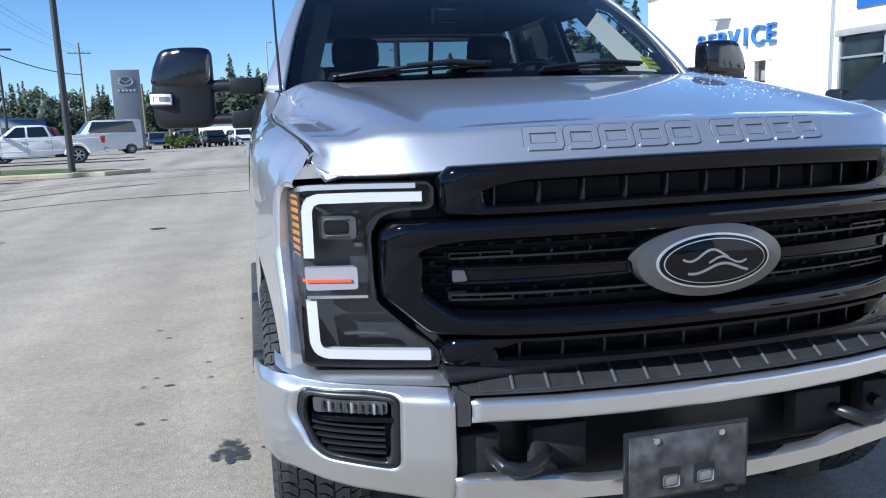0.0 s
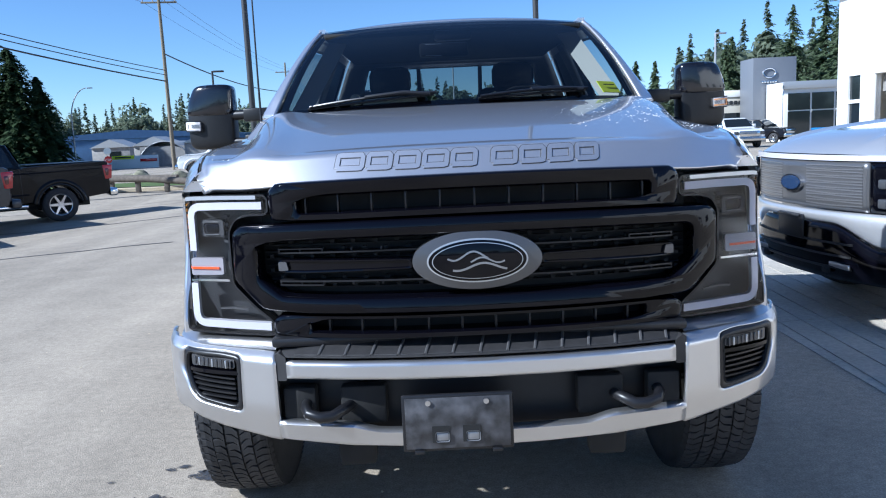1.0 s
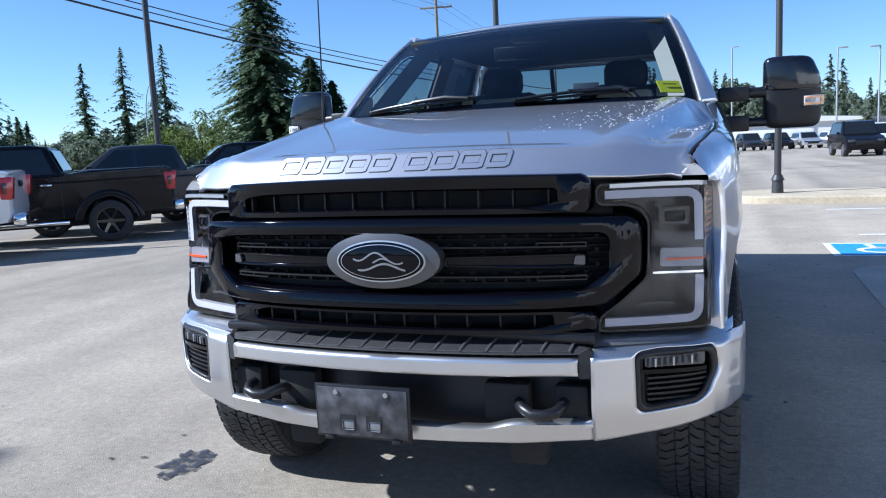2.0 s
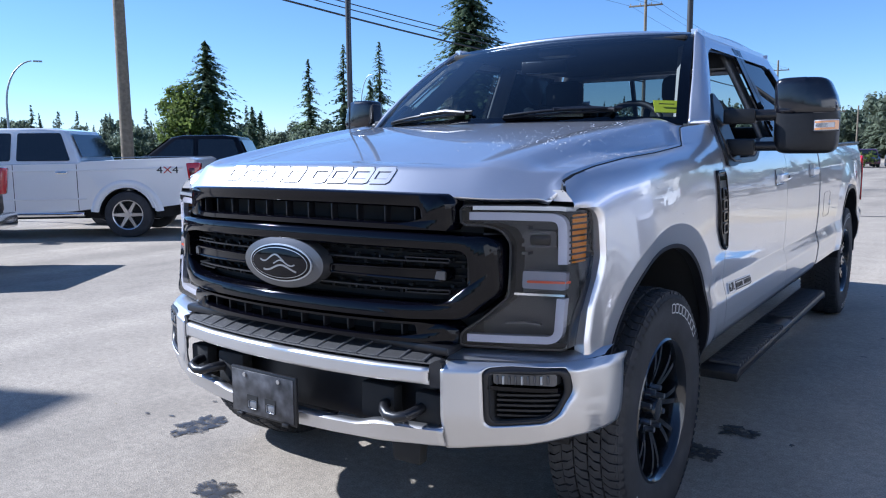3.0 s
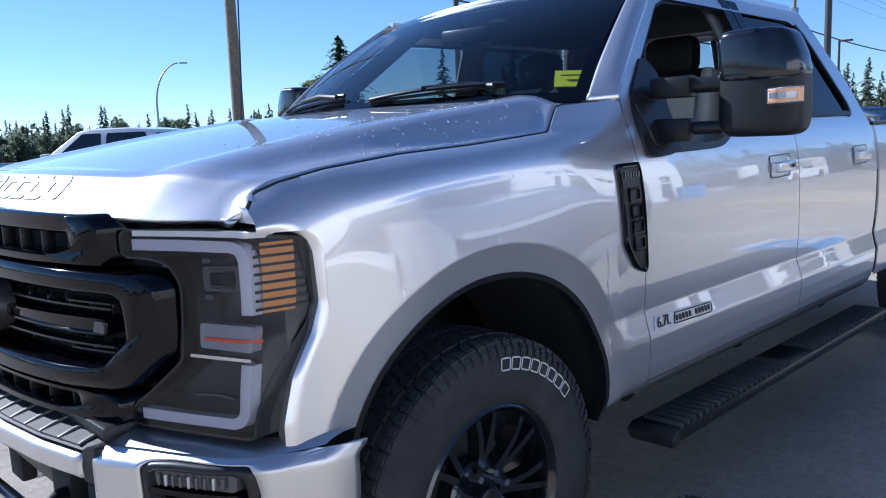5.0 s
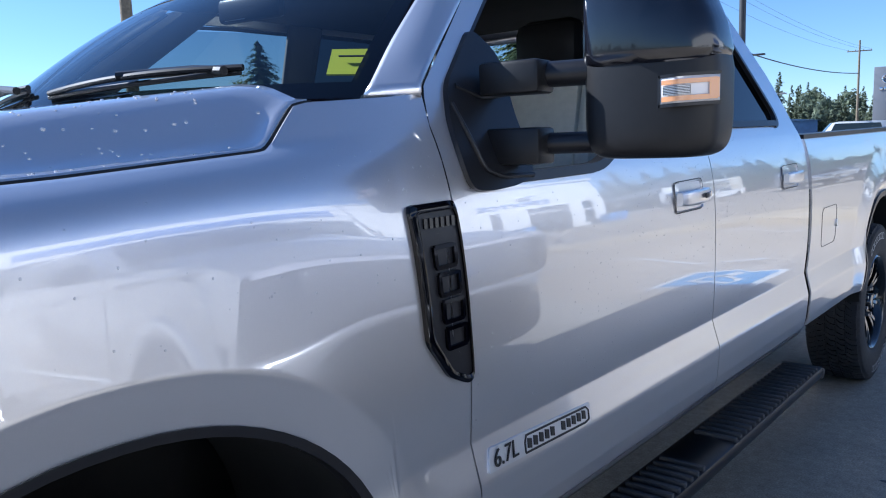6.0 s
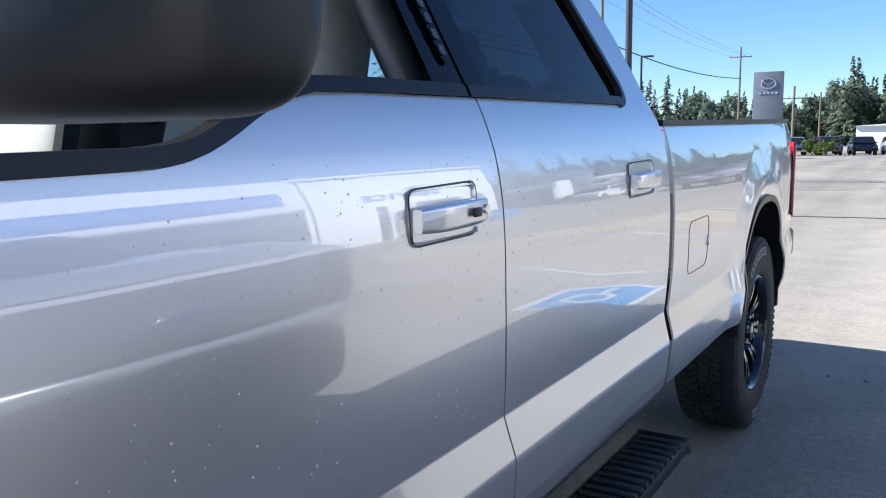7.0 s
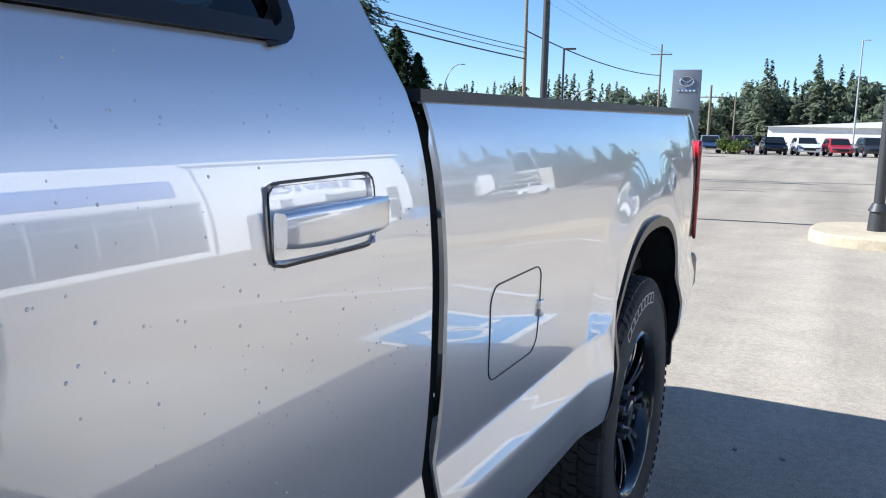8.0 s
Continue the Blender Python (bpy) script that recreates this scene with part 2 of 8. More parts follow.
CLEAR = glass_mat("clear_lens", (0.92, 0.92, 0.94), 1.42)
WINDSCREEN = glass_mat("windscreen_glass", (0.44, 0.50, 0.52), 1.5)
TINTED = glass_mat("tinted_glass", (0.035, 0.040, 0.048), 1.6)
SIDEGLASS = glass_mat("side_glass", (0.55, 0.6, 0.6), 1.5)
LEATHER = mat("black_leather", (0.016, 0.016, 0.017), rough=0.5, noise_amt=0.1, noise_scale=30)
PALE_LEATHER = mat("pale_leather", (0.80, 0.77, 0.65), rough=0.55, noise_amt=0.05, noise_scale=40)
HEADLINER = mat("light_headliner", (0.42, 0.41, 0.39), rough=0.85)
PILLAR_GREY = mat("pillar_trim_grey", (0.12, 0.12, 0.12), rough=0.7)
DASH = mat("dash_plastic", (0.02, 0.02, 0.021), rough=0.55)
PLATE_GREY = mat("plate_backing", (0.042, 0.042, 0.046), rough=0.40, noise_amt=0.75, noise_scale=22, blotch=0.6, blotch_scale=9, rough_var=0.15)
UNDER = mat("underbody", (0.010, 0.010, 0.010), rough=0.8, noise_amt=0.3, noise_scale=8)
WHITE_LETTER = mat("tyre_letter_white", (0.60, 0.60, 0.58), rough=0.6)
BADGE_LIGHT = mat("badge_light", (0.62, 0.63, 0.65), rough=0.3, metal=0.6)
WATER = mat("water_drop", (0.55, 0.55, 0.57), rough=0.03, spec=0.8, coat=1.0)

# ================================================================ the lot (setting)
def asphalt():
    m = bpy.data.materials.new("asphalt")
    m.use_nodes = True
    nt = m.node_tree
    b = nt.nodes["Principled BSDF"]
    tc = nt.nodes.new("ShaderNodeTexCoord")

    def nz(scale, detail=5, rough=0.6):
        n = nt.nodes.new("ShaderNodeTexNoise")
        n.inputs["Scale"].default_value, n.inputs["Detail"].default_value, n.inputs["Roughness"].default_value = scale, detail, rough
        nt.links.new(tc.outputs["Object"], n.inputs["Vector"])
        return n.outputs["Fac"]

    def ramp(src, a, b_, lo, hi):
        r = nt.nodes.new("ShaderNodeMapRange")
        r.inputs["From Min"].default_value, r.inputs["From Max"].default_value = a, b_
        r.inputs["To Min"].default_value, r.inputs["To Max"].default_value = lo, hi
        nt.links.new(src, r.inputs["Value"])
        return r.outputs[0]

    def mul(a, c):
        q = nt.nodes.new("ShaderNodeMath")
        q.operation = "MULTIPLY"
        nt.links.new(a, q.inputs[0])
        nt.links.new(c, q.inputs[1])
        return q.outputs[0]
    vor = nt.nodes.new("ShaderNodeTexVoronoi")
    vor.inputs["Scale"].default_value = 110
    nt.links.new(tc.outputs["Object"], vor.inputs["Vector"])
    val = mul(mul(ramp(nz(0.22), 0.3, 0.7, 0.86, 1.14), ramp(nz(2.3), 0.3, 0.7, 0.89, 1.11)), mul(ramp(nz(120, 4, 0.75), 0.32, 0.68, 0.64, 1.36), ramp(nz(24, 5, 0.7), 0.3, 0.7, 0.80, 1.20)))
    # wheel-worn streaks along the driving lane
    mp = nt.nodes.new("ShaderNodeMapping")
    mp.inputs["Scale"].default_value = (0.9, 0.06, 1)
    mp.inputs["Rotation"].default_value = (0, 0, radians(8))
    nt.links.new(tc.outputs["Object"], mp.inputs["Vector"])
    n2 = nt.nodes.new("ShaderNodeTexNoise")
    n2.inputs["Scale"].default_value = 1.0
    nt.links.new(mp.outputs[0], n2.inputs["Vector"])
    val = mul(val, ramp(n2.outputs["Fac"], 0.32, 0.68, 0.80, 1.16))
    # east of the truck the lot is paler than the drive lane
    sep = nt.nodes.new("ShaderNodeSeparateXYZ")
    nt.links.new(tc.outputs["Object"], sep.inputs[0])
    pale = mul(ramp(sep.outputs["X"], -0.8, 2.4, 0.0, 0.40), ramp(sep.outputs["Y"], 9.0, 17.0, 1.0, 0.15))
    add = nt.nodes.new("ShaderNodeMath")
    add.inputs[1].default_value = 1.0
    nt.links.new(pale, add.inputs[0])
    val = mul(val, add.outputs[0])
    hsv = nt.nodes.new("ShaderNodeHueSaturation")
    hsv.inputs["Color"].default_value = (0.325, 0.278, 0.218, 1)
    nt.links.new(val, hsv.inputs["Value"])
    nt.links.new(hsv.outputs[0], b.inputs["Base Color"])
    b.inputs["Roughness"].default_value = 0.85
    bp = nt.nodes.new("ShaderNodeBump")
    bp.inputs["Strength"].default_value, bp.inputs["Distance"].default_value = 0.6, 0.006
    nt.links.new(nz(140, 4), bp.inputs["Height"])
    nt.links.new(bp.outputs[0], b.inputs["Normal"])
    return m


ASPHALT = asphalt()


def dip(x, y):
    """The lot sinks a little where the pickups stand in a row."""
    return -(0.10 + 0.15 * step01(y, 6.0, 12.0)) * step01(-x, 3.5, 9.5) * (1 - step01(-x, 19.0, 24.0)) * step01(y, -16.0, -9.0) * (1 - step01(y, 19.0, 25.0))


def fall(y):
    """The ground falls gently towards the far end of the lot."""
    return -0.0125 * (min(max(y, 22.0), 100.0) - 22.0)


gxs = [-1500, -300, -60, -30] + [-26 + 0.75 * k for k in range(31)] + [0, 30, 300, 1500]
gys = [-1500, -300, -60] + [-18 + 1.0 * k for k in range(46)] + [60, 100, 300, 1500]
gv = [(x, y, dip(x, y) + fall(y)) for x in gxs for y in gys]
gn = len(gys)
gf = [(i * gn + j, (i + 1) * gn + j, (i + 1) * gn + j + 1, i * gn + j + 1) for i in range(len(gxs) - 1) for j in range(gn - 1)]
ground = mesh_ob("ground", gv, gf, ASPHALT, smooth=True)
tagged(ground, "dusty grey asphalt of a dealership lot", "ground", kind="structure")

# ---------------------------------------------------------------- site materials
CONCRETE = mat("kerb_concrete", (0.50, 0.42, 0.295), rough=0.85, noise_amt=0.12, noise_scale=18, blotch=0.15, blotch_scale=1.2, bump=0.4, bump_scale=90)
GRASS = mat("grass", (0.075, 0.115, 0.022), rough=0.9, noise_amt=0.4, noise_scale=25, blotch=0.3, blotch_scale=0.8, bump=0.6, bump_scale=60)
PAINT_WHITE = mat("marking_white", (0.74, 0.74, 0.72), rough=0.7, noise_amt=0.2, noise_scale=30)
PAINT_BLUE = mat("marking_blue", (0.05, 0.30, 0.62), rough=0.65, noise_amt=0.2, noise_scale=25)


def wet_mat():
    m = bpy.data.materials.new("wet_patch")
    m.use_nodes = True
    nt = m.node_tree
    b = nt.nodes["Principled BSDF"]
    b.inputs["Base Color"].default_value = (0.05, 0.047, 0.045, 1)
    b.inputs["Roughness"].default_value = 0.4
    tc = nt.nodes.new("ShaderNodeTexCoord")
    n = nt.nodes.new("ShaderNodeTexNoise")
    n.inputs["Scale"].default_value, n.inputs["Detail"].default_value = 22, 5
    nt.links.new(tc.outputs["Object"], n.inputs["Vector"])
    r = nt.nodes.new("ShaderNodeMapRange")
    r.inputs["From Min"].default_value, r.inputs["From Max"].default_value = 0.36, 0.56
    r.inputs["To Min"].default_value, r.inputs["To Max"].default_value = 0.15, 0.92
    nt.links.new(n.outputs["Fac"], r.inputs["Value"])
    nt.links.new(r.outputs[0], b.inputs["Alpha"])
    return m


WET = wet_mat()
TAR = mat("tar_seam", (0.030, 0.030, 0.032), rough=0.6, noise_amt=0.3, noise_scale=8)
WALL_WHITE = mat("white_cladding", (0.78, 0.77, 0.74), rough=0.6, noise_amt=0.03, noise_scale=9, blotch=0.04, blotch_scale=0.5)
SIGN_BLUE = mat("sign_blue", (0.03, 0.13, 0.42), rough=0.4, coat=0.4)
PYLON = mat("pylon_grey", (0.20, 0.21, 0.23), rough=0.45, metal=0.3)
DARK_GLASS = mat("shop_glass", (0.015, 0.02, 0.022), rough=0.05, spec=0.7)
BLUE_METAL = mat("blue_metal", (0.06, 0.13, 0.26), rough=0.5, noise_amt=0.1, noise_scale=2)
ROOF_GREY = mat("roof_grey", (0.30, 0.29, 0.28), rough=0.7, noise_amt=0.15, noise_scale=3)
WOOD_POLE = mat("pole_wood", (0.20, 0.165, 0.115), rough=0.85, noise_amt=0.25, noise_scale=10, bump=0.3, bump_scale=60)
DARK_METAL = mat("dark_pole_paint", (0.035, 0.035, 0.036), rough=0.5)
GALV = mat("galvanised", (0.42, 0.43, 0.44), rough=0.5, metal=0.6)
LOG = mat("weathered_log", (0.12, 0.10, 0.08), rough=0.9, noise_amt=0.3, noise_scale=9)
BARK = mat("bark", (0.07, 0.05, 0.035), rough=0.95, noise_amt=0.3, noise_scale=6)


def foliage(name, color, vary=0.35):
    m = bpy.data.materials.new(name)
    m.use_nodes = True
    nt = m.node_tree
    b = nt.nodes["Principled BSDF"]
    g = nt.nodes.new("ShaderNodeNewGeometry")
    r = nt.nodes.new("ShaderNodeMapRange")
    r.inputs["To Min"].default_value, r.inputs["To Max"].default_value = 1 - vary, 1 + vary
    nt.links.new(g.outputs["Random Per Island"], r.inputs["Value"])
    h = nt.nodes.new("ShaderNodeHueSaturation")
    h.inputs["Color"].default_value = (*color, 1)
    nt.links.new(r.outputs[0], h.inputs["Value"])
    nt.links.new(h.outputs[0], b.inputs["Base Color"])
    b.inputs["Roughness"].default_value = 0.75
    b.inputs["Specular IOR Level"].default_value = 0.25
    tl = nt.nodes.new("ShaderNodeBsdfTranslucent")
    nt.links.new(h.outputs[0], tl.inputs["Color"])
    mx = nt.nodes.new("ShaderNodeMixShader")
    mx.inputs[0].default_value = 0.62
    nt.links.new(b.outputs[0], mx.inputs[1])
    nt.links.new(tl.outputs[0], mx.inputs[2])
    nt.links.new(mx.outputs[0], nt.nodes["Material Output"].inputs["Surface"])
    return m


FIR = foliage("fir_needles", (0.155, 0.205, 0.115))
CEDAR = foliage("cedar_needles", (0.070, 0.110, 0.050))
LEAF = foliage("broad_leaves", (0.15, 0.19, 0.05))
# raised above the nearer greens: distance haze is put into this colour
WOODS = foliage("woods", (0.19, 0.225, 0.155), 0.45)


# ---------------------------------------------------------------- ground markings, seams, kerbs
def flat(name, pts, z, material, label="", category="marking"):
    v = [(x, y, z) for x, y in pts]
    ob = mesh_ob(name, v, [tuple(range(len(v)))], material, smooth=False)
    return tagged(ob, label, category, kind="structure")


def streak(name, pts, w, z, material, label, category="marking"):
    v, f = [], []
    p = [Vector(q) for q in pts]
    for i, a in enumerate(p):
        d = (p[min(i + 1, len(p) - 1)] - p[max(i - 1, 0)]).normalized()
        n = Vector((-d.y, d.x)) * w / 2
        v += [(*(a + n), z + dip(*a)), (*(a - n), z + dip(*a))]
    f = [(2 * i + 1, 2 * i + 3, 2 * i + 2, 2 * i) for i in range(len(p) - 1)]
    return tagged(mesh_ob(name, v, f, material, smooth=False), label, category, kind="structure")


def wobble(a, b, n, amp, seed):
    r = random.Random(seed)
    a, b = Vector(a), Vector(b)
    d = (b - a).normalized()
    nn = Vector((-d.y, d.x))
    out, off = [], 0.0
    for i in range(n):
        off = off * 0.7 + r.uniform(-amp, amp)
        out.append(tuple(a.lerp(b, i / (n - 1)) + nn * off))
    return out


streak("pavement_seam", wobble((-22, 12.1), (24, 19.2), 60, 0.05, 1), 0.10, 0.004, TAR, "dark tar seam across the asphalt", "seam")
streak("pavement_seam", wobble((-18, 17.4), (0, 22.0), 40, 0.06, 2), 0.06, 0.004, TAR, "thin dark tar seam across the asphalt", "seam")
streak("pavement_seam", wobble((-9, 20.5), (9, 25.5), 40, 0.06, 3), 0.05, 0.004, TAR, "thin dark tar seam across the asphalt", "seam")
streak("pavement_seam", wobble((-16, 6.6), (-4.2, 9.4), 30, 0.05, 5), 0.06, 0.004, TAR, "thin dark tar seam across the asphalt", "seam")


def blotchy(name, c, size, seed, material, label, z=0.005):
    r = random.Random(seed)
    n = 60
    pts = []
    for i in range(n):
        a = 2 * math.pi * i / n
        k = 0.72 + 0.42 * noise.noise(Vector((math.cos(a) * 1.7, math.sin(a) * 1.7, seed))) + 0.22 * noise.noise(Vector((math.cos(a) * 6, math.sin(a) * 6, seed))) + r.uniform(-0.08, 0.08)
        pts.append((c[0] + size[0] * k * math.cos(a), c[1] + size[1] * k * math.sin(a)))
    return flat(name, pts, z, material, label, "stain")


blotchy("wet_stain", (-0.62, 0.16), (0.15, 0.10), 3, WET, "dark wet patch drying on the asphalt")
blotchy("wet_stain", (-0.18, -0.18), (0.05, 0.04), 5, WET, "dark wet patch drying on the asphalt")
blotchy("wet_stain", (0.925, 1.68), (0.17, 0.13), 8, WET, "dark wet patch drying on the asphalt")
blotchy("wet_stain", (1.01, 2.04), (0.12, 0.12), 9, WET, "dark wet patch drying on the asphalt")
blotchy("wet_stain", (-1.20, 1.70), (0.10, 0.16), 17, WET, "dark wet patch drying on the asphalt")
blotchy("wet_stain", (-1.32, 0.62), (0.13, 0.20), 12, WET, "dark wet patch drying on the asphalt")
blotchy("wet_stain", (-1.15, 0.95), (0.10, 0.08), 14, WET, "dark wet patch drying on the asphalt")
for k in range(26):
    r_ = random.Random(100 + k)
    blotchy("wet_stain", (r_.uniform(-1.75, -0.95), r_.uniform(0.2, 4.5)), (r_.uniform(0.012, 0.04), r_.uniform(0.012, 0.03)), 40 + k, WET, "small dark drip on the asphalt")
for k in range(14):
    r_ = random.Random(300 + k)
    blotchy("wet_stain", (r_.uniform(1.2, 2.4), r_.uniform(2.0, 6.5)), (r_.uniform(0.01, 0.035), r_.uniform(0.01, 0.03)), 80 + k, WET, "small dark drip on the asphalt")

# loose grit and small stones on the lot
rg = random.Random(21)
pv, pf = [], []
for _ in range(260):
    x, y = rg.uniform(-3.5, 4.5), rg.uniform(-3.0, 9.0)
    r = rg.uniform(0.003, 0.009)
    o = len(pv)
    a0 = rg.uniform(0, 6.3)
    pv += [(x + r * math.cos(a0 + 1.571 * k), y + r * math.sin(a0 + 1.571 * k), dip(x, y)) for k in range(4)] + [(x, y, dip(x, y) + r * 0.8)]
    pf += [(o + k, o + (k + 1) % 4, o + 4) for k in range(4)]
tagged(mesh_ob("grit", pv, pf, CONCRETE, smooth=False), "small pale stones scattered on the asphalt", "grit", kind="stuff")

# concrete apron beside the truck: pale rim and tooled panels
APRON = mat("apron_concrete", (0.46, 0.425, 0.365), rough=0.85, noise_amt=0.14, noise_scale=40, blotch=0.12, blotch_scale=2.2, bump=0.35, bump_scale=160, random_amt=0.05)
apron_edge = rounded([(2.09, 0.9), (9.6, 1.7), (9.6, 6.9), (3.2, 6.34), (2.14, 6.28)], 0.42, 8)
nA = len(apron_edge)
apron = mesh_ob("pavement", [(x, y, 0.0) for x, y in apron_edge] + [(x, y, 0.006) for x, y in apron_edge], [(i, (i + 1) % nA, (i + 1) % nA + nA, i + nA) for i in range(nA)] + [tuple(range(nA, 2 * nA))], APRON, smooth=False)
tagged(apron, "pale concrete apron with tooled joints under a parked pickup", "pavement", kind="structure")
rails = (1.3, 3.0, 4.62, 5.42)
for row, (y0, y1) in enumerate(zip(rails[:-1], rails[1:])):
    for k in range(11):
        def joint(q, y):
            return 2.235 + 0.172 * q + 0.012 * math.sin(1.1 * y + 0.4 * q) + 0.042 * (y - 4.0)

        def slant(y):
            # the rows fan out: the last one turns its far edge the other way
            return 1.0 if row < 2 else 1.0 - 1.9 * (y - y0) / (y1 - y0)
        ys_ = [y0 + 0.008, (2 * y0 + y1) / 3, (y0 + 2 * y1) / 3, y1 - 0.008]
        left = [(joint(k, y) + 0.007, y + 0.13 * 0.172 * k * slant(y)) for y in ys_]
        right = [(joint(k + 1, y) - 0.007, y + 0.13 * 0.172 * (k + 1) * slant(y)) for y in ys_]
        rim_p = left + right[::-1]
        m_ = len(rim_p)
        mesh_ob("panel", [(x, y, 0.004) for x, y in rim_p] + [(x, y, 0.013) for x, y in rim_p], [(i + m_, (i + 1) % m_ + m_, (i + 1) % m_, i) for i in range(m_)] + [tuple(range(2 * m_ - 1, m_ - 1, -1))], APRON, apron, smooth=False)
# oval drain cover far left of the truck
flat("drain_cover", [(-2.35 + 0.11 * math.cos(a), 9.7 + 0.09 * math.sin(a)) for a in np.linspace(0, 2 * math.pi, 24)[:-1]], 0.006, TAR, "round iron drain cover in the asphalt", "drain cover")


# accessible bay: blue field, white border, white symbol of plain strokes
def bay(x, y):
    m = pose(2.62, 7.46, 0, 0, 0, 1) @ Vector((x, y, 0))
    return (m.x, m.y)


flat("bay_border", [bay(-0.53, -0.51), bay(0.53, -0.51), bay(0.52, 0.51), bay(-0.52, 0.51)], 0.004, PAINT_WHITE, "white border of an accessible parking bay mark")
flat("bay_field", [bay(-0.45, -0.44), bay(0.43, -0.44), bay(0.43, 0.42), bay(-0.45, 0.42)], 0.008, PAINT_BLUE, "blue field of an accessible parking bay mark")
streak("bay_symbol", [bay(0.20 * math.cos(a) - 0.02, 0.17 * math.sin(a) - 0.12) for a in np.linspace(0.9, 5.9, 24)], 0.075, 0.012, PAINT_WHITE, "white painted wheelchair symbol")
streak("bay_symbol", [bay(-0.08, 0.33), bay(-0.05, 0.10), bay(0.14, 0.06), bay(0.24, -0.20)], 0.085, 0.012, PAINT_WHITE, "white painted wheelchair symbol")
for y0 in (8.75, 12.1):
    streak("bay_line", [(2.6, y0), (3.9, y0 + 0.12), (7.2, y0 + 0.4)], 0.10, 0.004, PAINT_WHITE, "faded white parking line")


def kerb_island(name, outline, h, label, top=None):
    n = len(outline)
    v = [(x, y, 0.0) for x, y in outline] + [(x, y, h) for x, y in outline]
    f = [(i, (i + 1) % n, (i + 1) % n + n, i + n) for i in range(n)] + [tuple(range(n, 2 * n))]
    ob = mesh_ob(name, v, f, CONCRETE, smooth=False, bevel=0.025)
    return tagged(ob, label, "kerb island", kind="structure")


isl = rounded([(1.15, 13.35), (9.5, 12.55), (9.6, 14.6), (1.3, 15.2)], 0.8, 8)
kerb_island("kerb_island", isl, 0.14, "pale concrete kerb island with a lamp post")
# long kerb and grass verge on the street side
kerb_island("kerb_verge", [(-30, 25.2), (-5.4, 24.0), (-4.2, 25.2), (-5.0, 26.2), (-30, 27.6)], 0.13, "pale concrete kerb round the grass verge")
flat("grass_verge", [(-29.5, 25.6), (-5.9, 24.5), (-5.0, 25.2), (-5.6, 25.8), (-29.5, 27.1)], 0.145, GRASS, "mown green grass verge", "grass")
flat("grass_verge", [(-34, 31), (-9.0, 29.6), (-7.2, 31.0), (-9, 33.0), (-34, 36)], 0.02, GRASS, "mown green grass verge", "grass")
flat("grass_verge", [(-140, 24), (-30, 24), (-30, 31), (-34, 80), (-140, 80)], 0.012, GRASS, "mown green grass verge", "grass")
flat("grass_verge", [(-140, -40), (-30, -40), (-24, 24), (-140, 24)], 0.010, GRASS, "mown green grass verge", "grass")

# low log rail beside the street
rail = thing("log_rail", "low weathered log rail on short posts", "rail", at=(0, 0, 0))
mesh_ob("rail_log", *tube([(-13.2, 24.4, 0.52), (-9.8, 23.4, 0.44), (-8.0, 22.8, 0.30)], 0.11, 10), LOG, rail)
mesh_ob("rail_log", *tube([(-12.6, 24.9, 0.50), (-9.0, 24.0, 0.42)], 0.10, 10), LOG, rail)
for x, y in ((-12.2, 24.2), (-11.2, 23.9), (-10.2, 23.6), (-9.1, 23.2)):
    part("rail_post", box((x, y, 0.22), (0.16, 0.14, 0.44), 0.02), LOG, rail)


# mossy boulders and low shrubs by the street
rg = random.Random(5)
MOSS_ROCK = mat("mossy_rock", (0.20, 0.19, 0.13), rough=0.9, noise_amt=0.4, noise_scale=6, blotch=0.3, blotch_scale=2.0, bump=0.6, bump_scale=14)
for x, y, r in ((-14.3, 34.6, 0.62), (-13.2, 36.6, 0.50), (-15.4, 36.0, 0.48)):
    rock = bmesh.new()
    bmesh.ops.create_icosphere(rock, subdivisions=3, radius=r)
    off = Vector((rg.uniform(0, 9), rg.uniform(0, 9), 0))
    for p in rock.verts:
        p.co *= 1 + 0.32 * noise.noise(p.co / r * 1.3 + off)
        p.co.z = max(p.co.z * 0.72, -0.10) + 0.08
        p.co += Vector((x, y, 0))
    tagged(part("boulder", rock, MOSS_ROCK), "rounded grey boulder with moss beside the street", "boulder", "boulders by the street")


# ---------------------------------------------------------------- buildings
def wall_panel(name, x0, y0, x1, y1, z0, z1, t, material, label, category="wall", kind=""):
    d = Vector((x1 - x0, y1 - y0))
    a = math.atan2(d.y, d.x)
    c = ((x0 + x1) / 2, (y0 + y1) / 2, (z0 + z1) / 2)
    return box(c, (d.length, t, z1 - z0), 0.01, Matrix.Rotation(a, 4, "Z"))


svc = thing("service_building", "white clad service building with open bay doors and blue letters", "building")
FX = 17.2
# wall in pieces round the openings, facing the lot
openings = [(25.6, 29.05, 0, 3.0), (23.1, 24.1, 0, 2.98), (30.05, 31.0, 0.35, 1.9), (30.05, 31.0, 2.05, 3.03)]
ys = sorted({19.75, 31.9, *[a for o in openings for a in o[:2]]})
for a, b in zip(ys[:-1], ys[1:]):
    spans = sorted([(o[2], o[3]) for o in openings if o[0] <= a and o[1] >= b])
    z = 0.0
    for lo, hi in spans + [(6.3, 6.3)]:
        if lo > z + 0.02:
            part("wall_panel", box((FX + 0.15, (a + b) / 2, (z + lo) / 2), (0.30, b - a, lo - z)), WALL_WHITE, svc)
        z = max(z, hi)
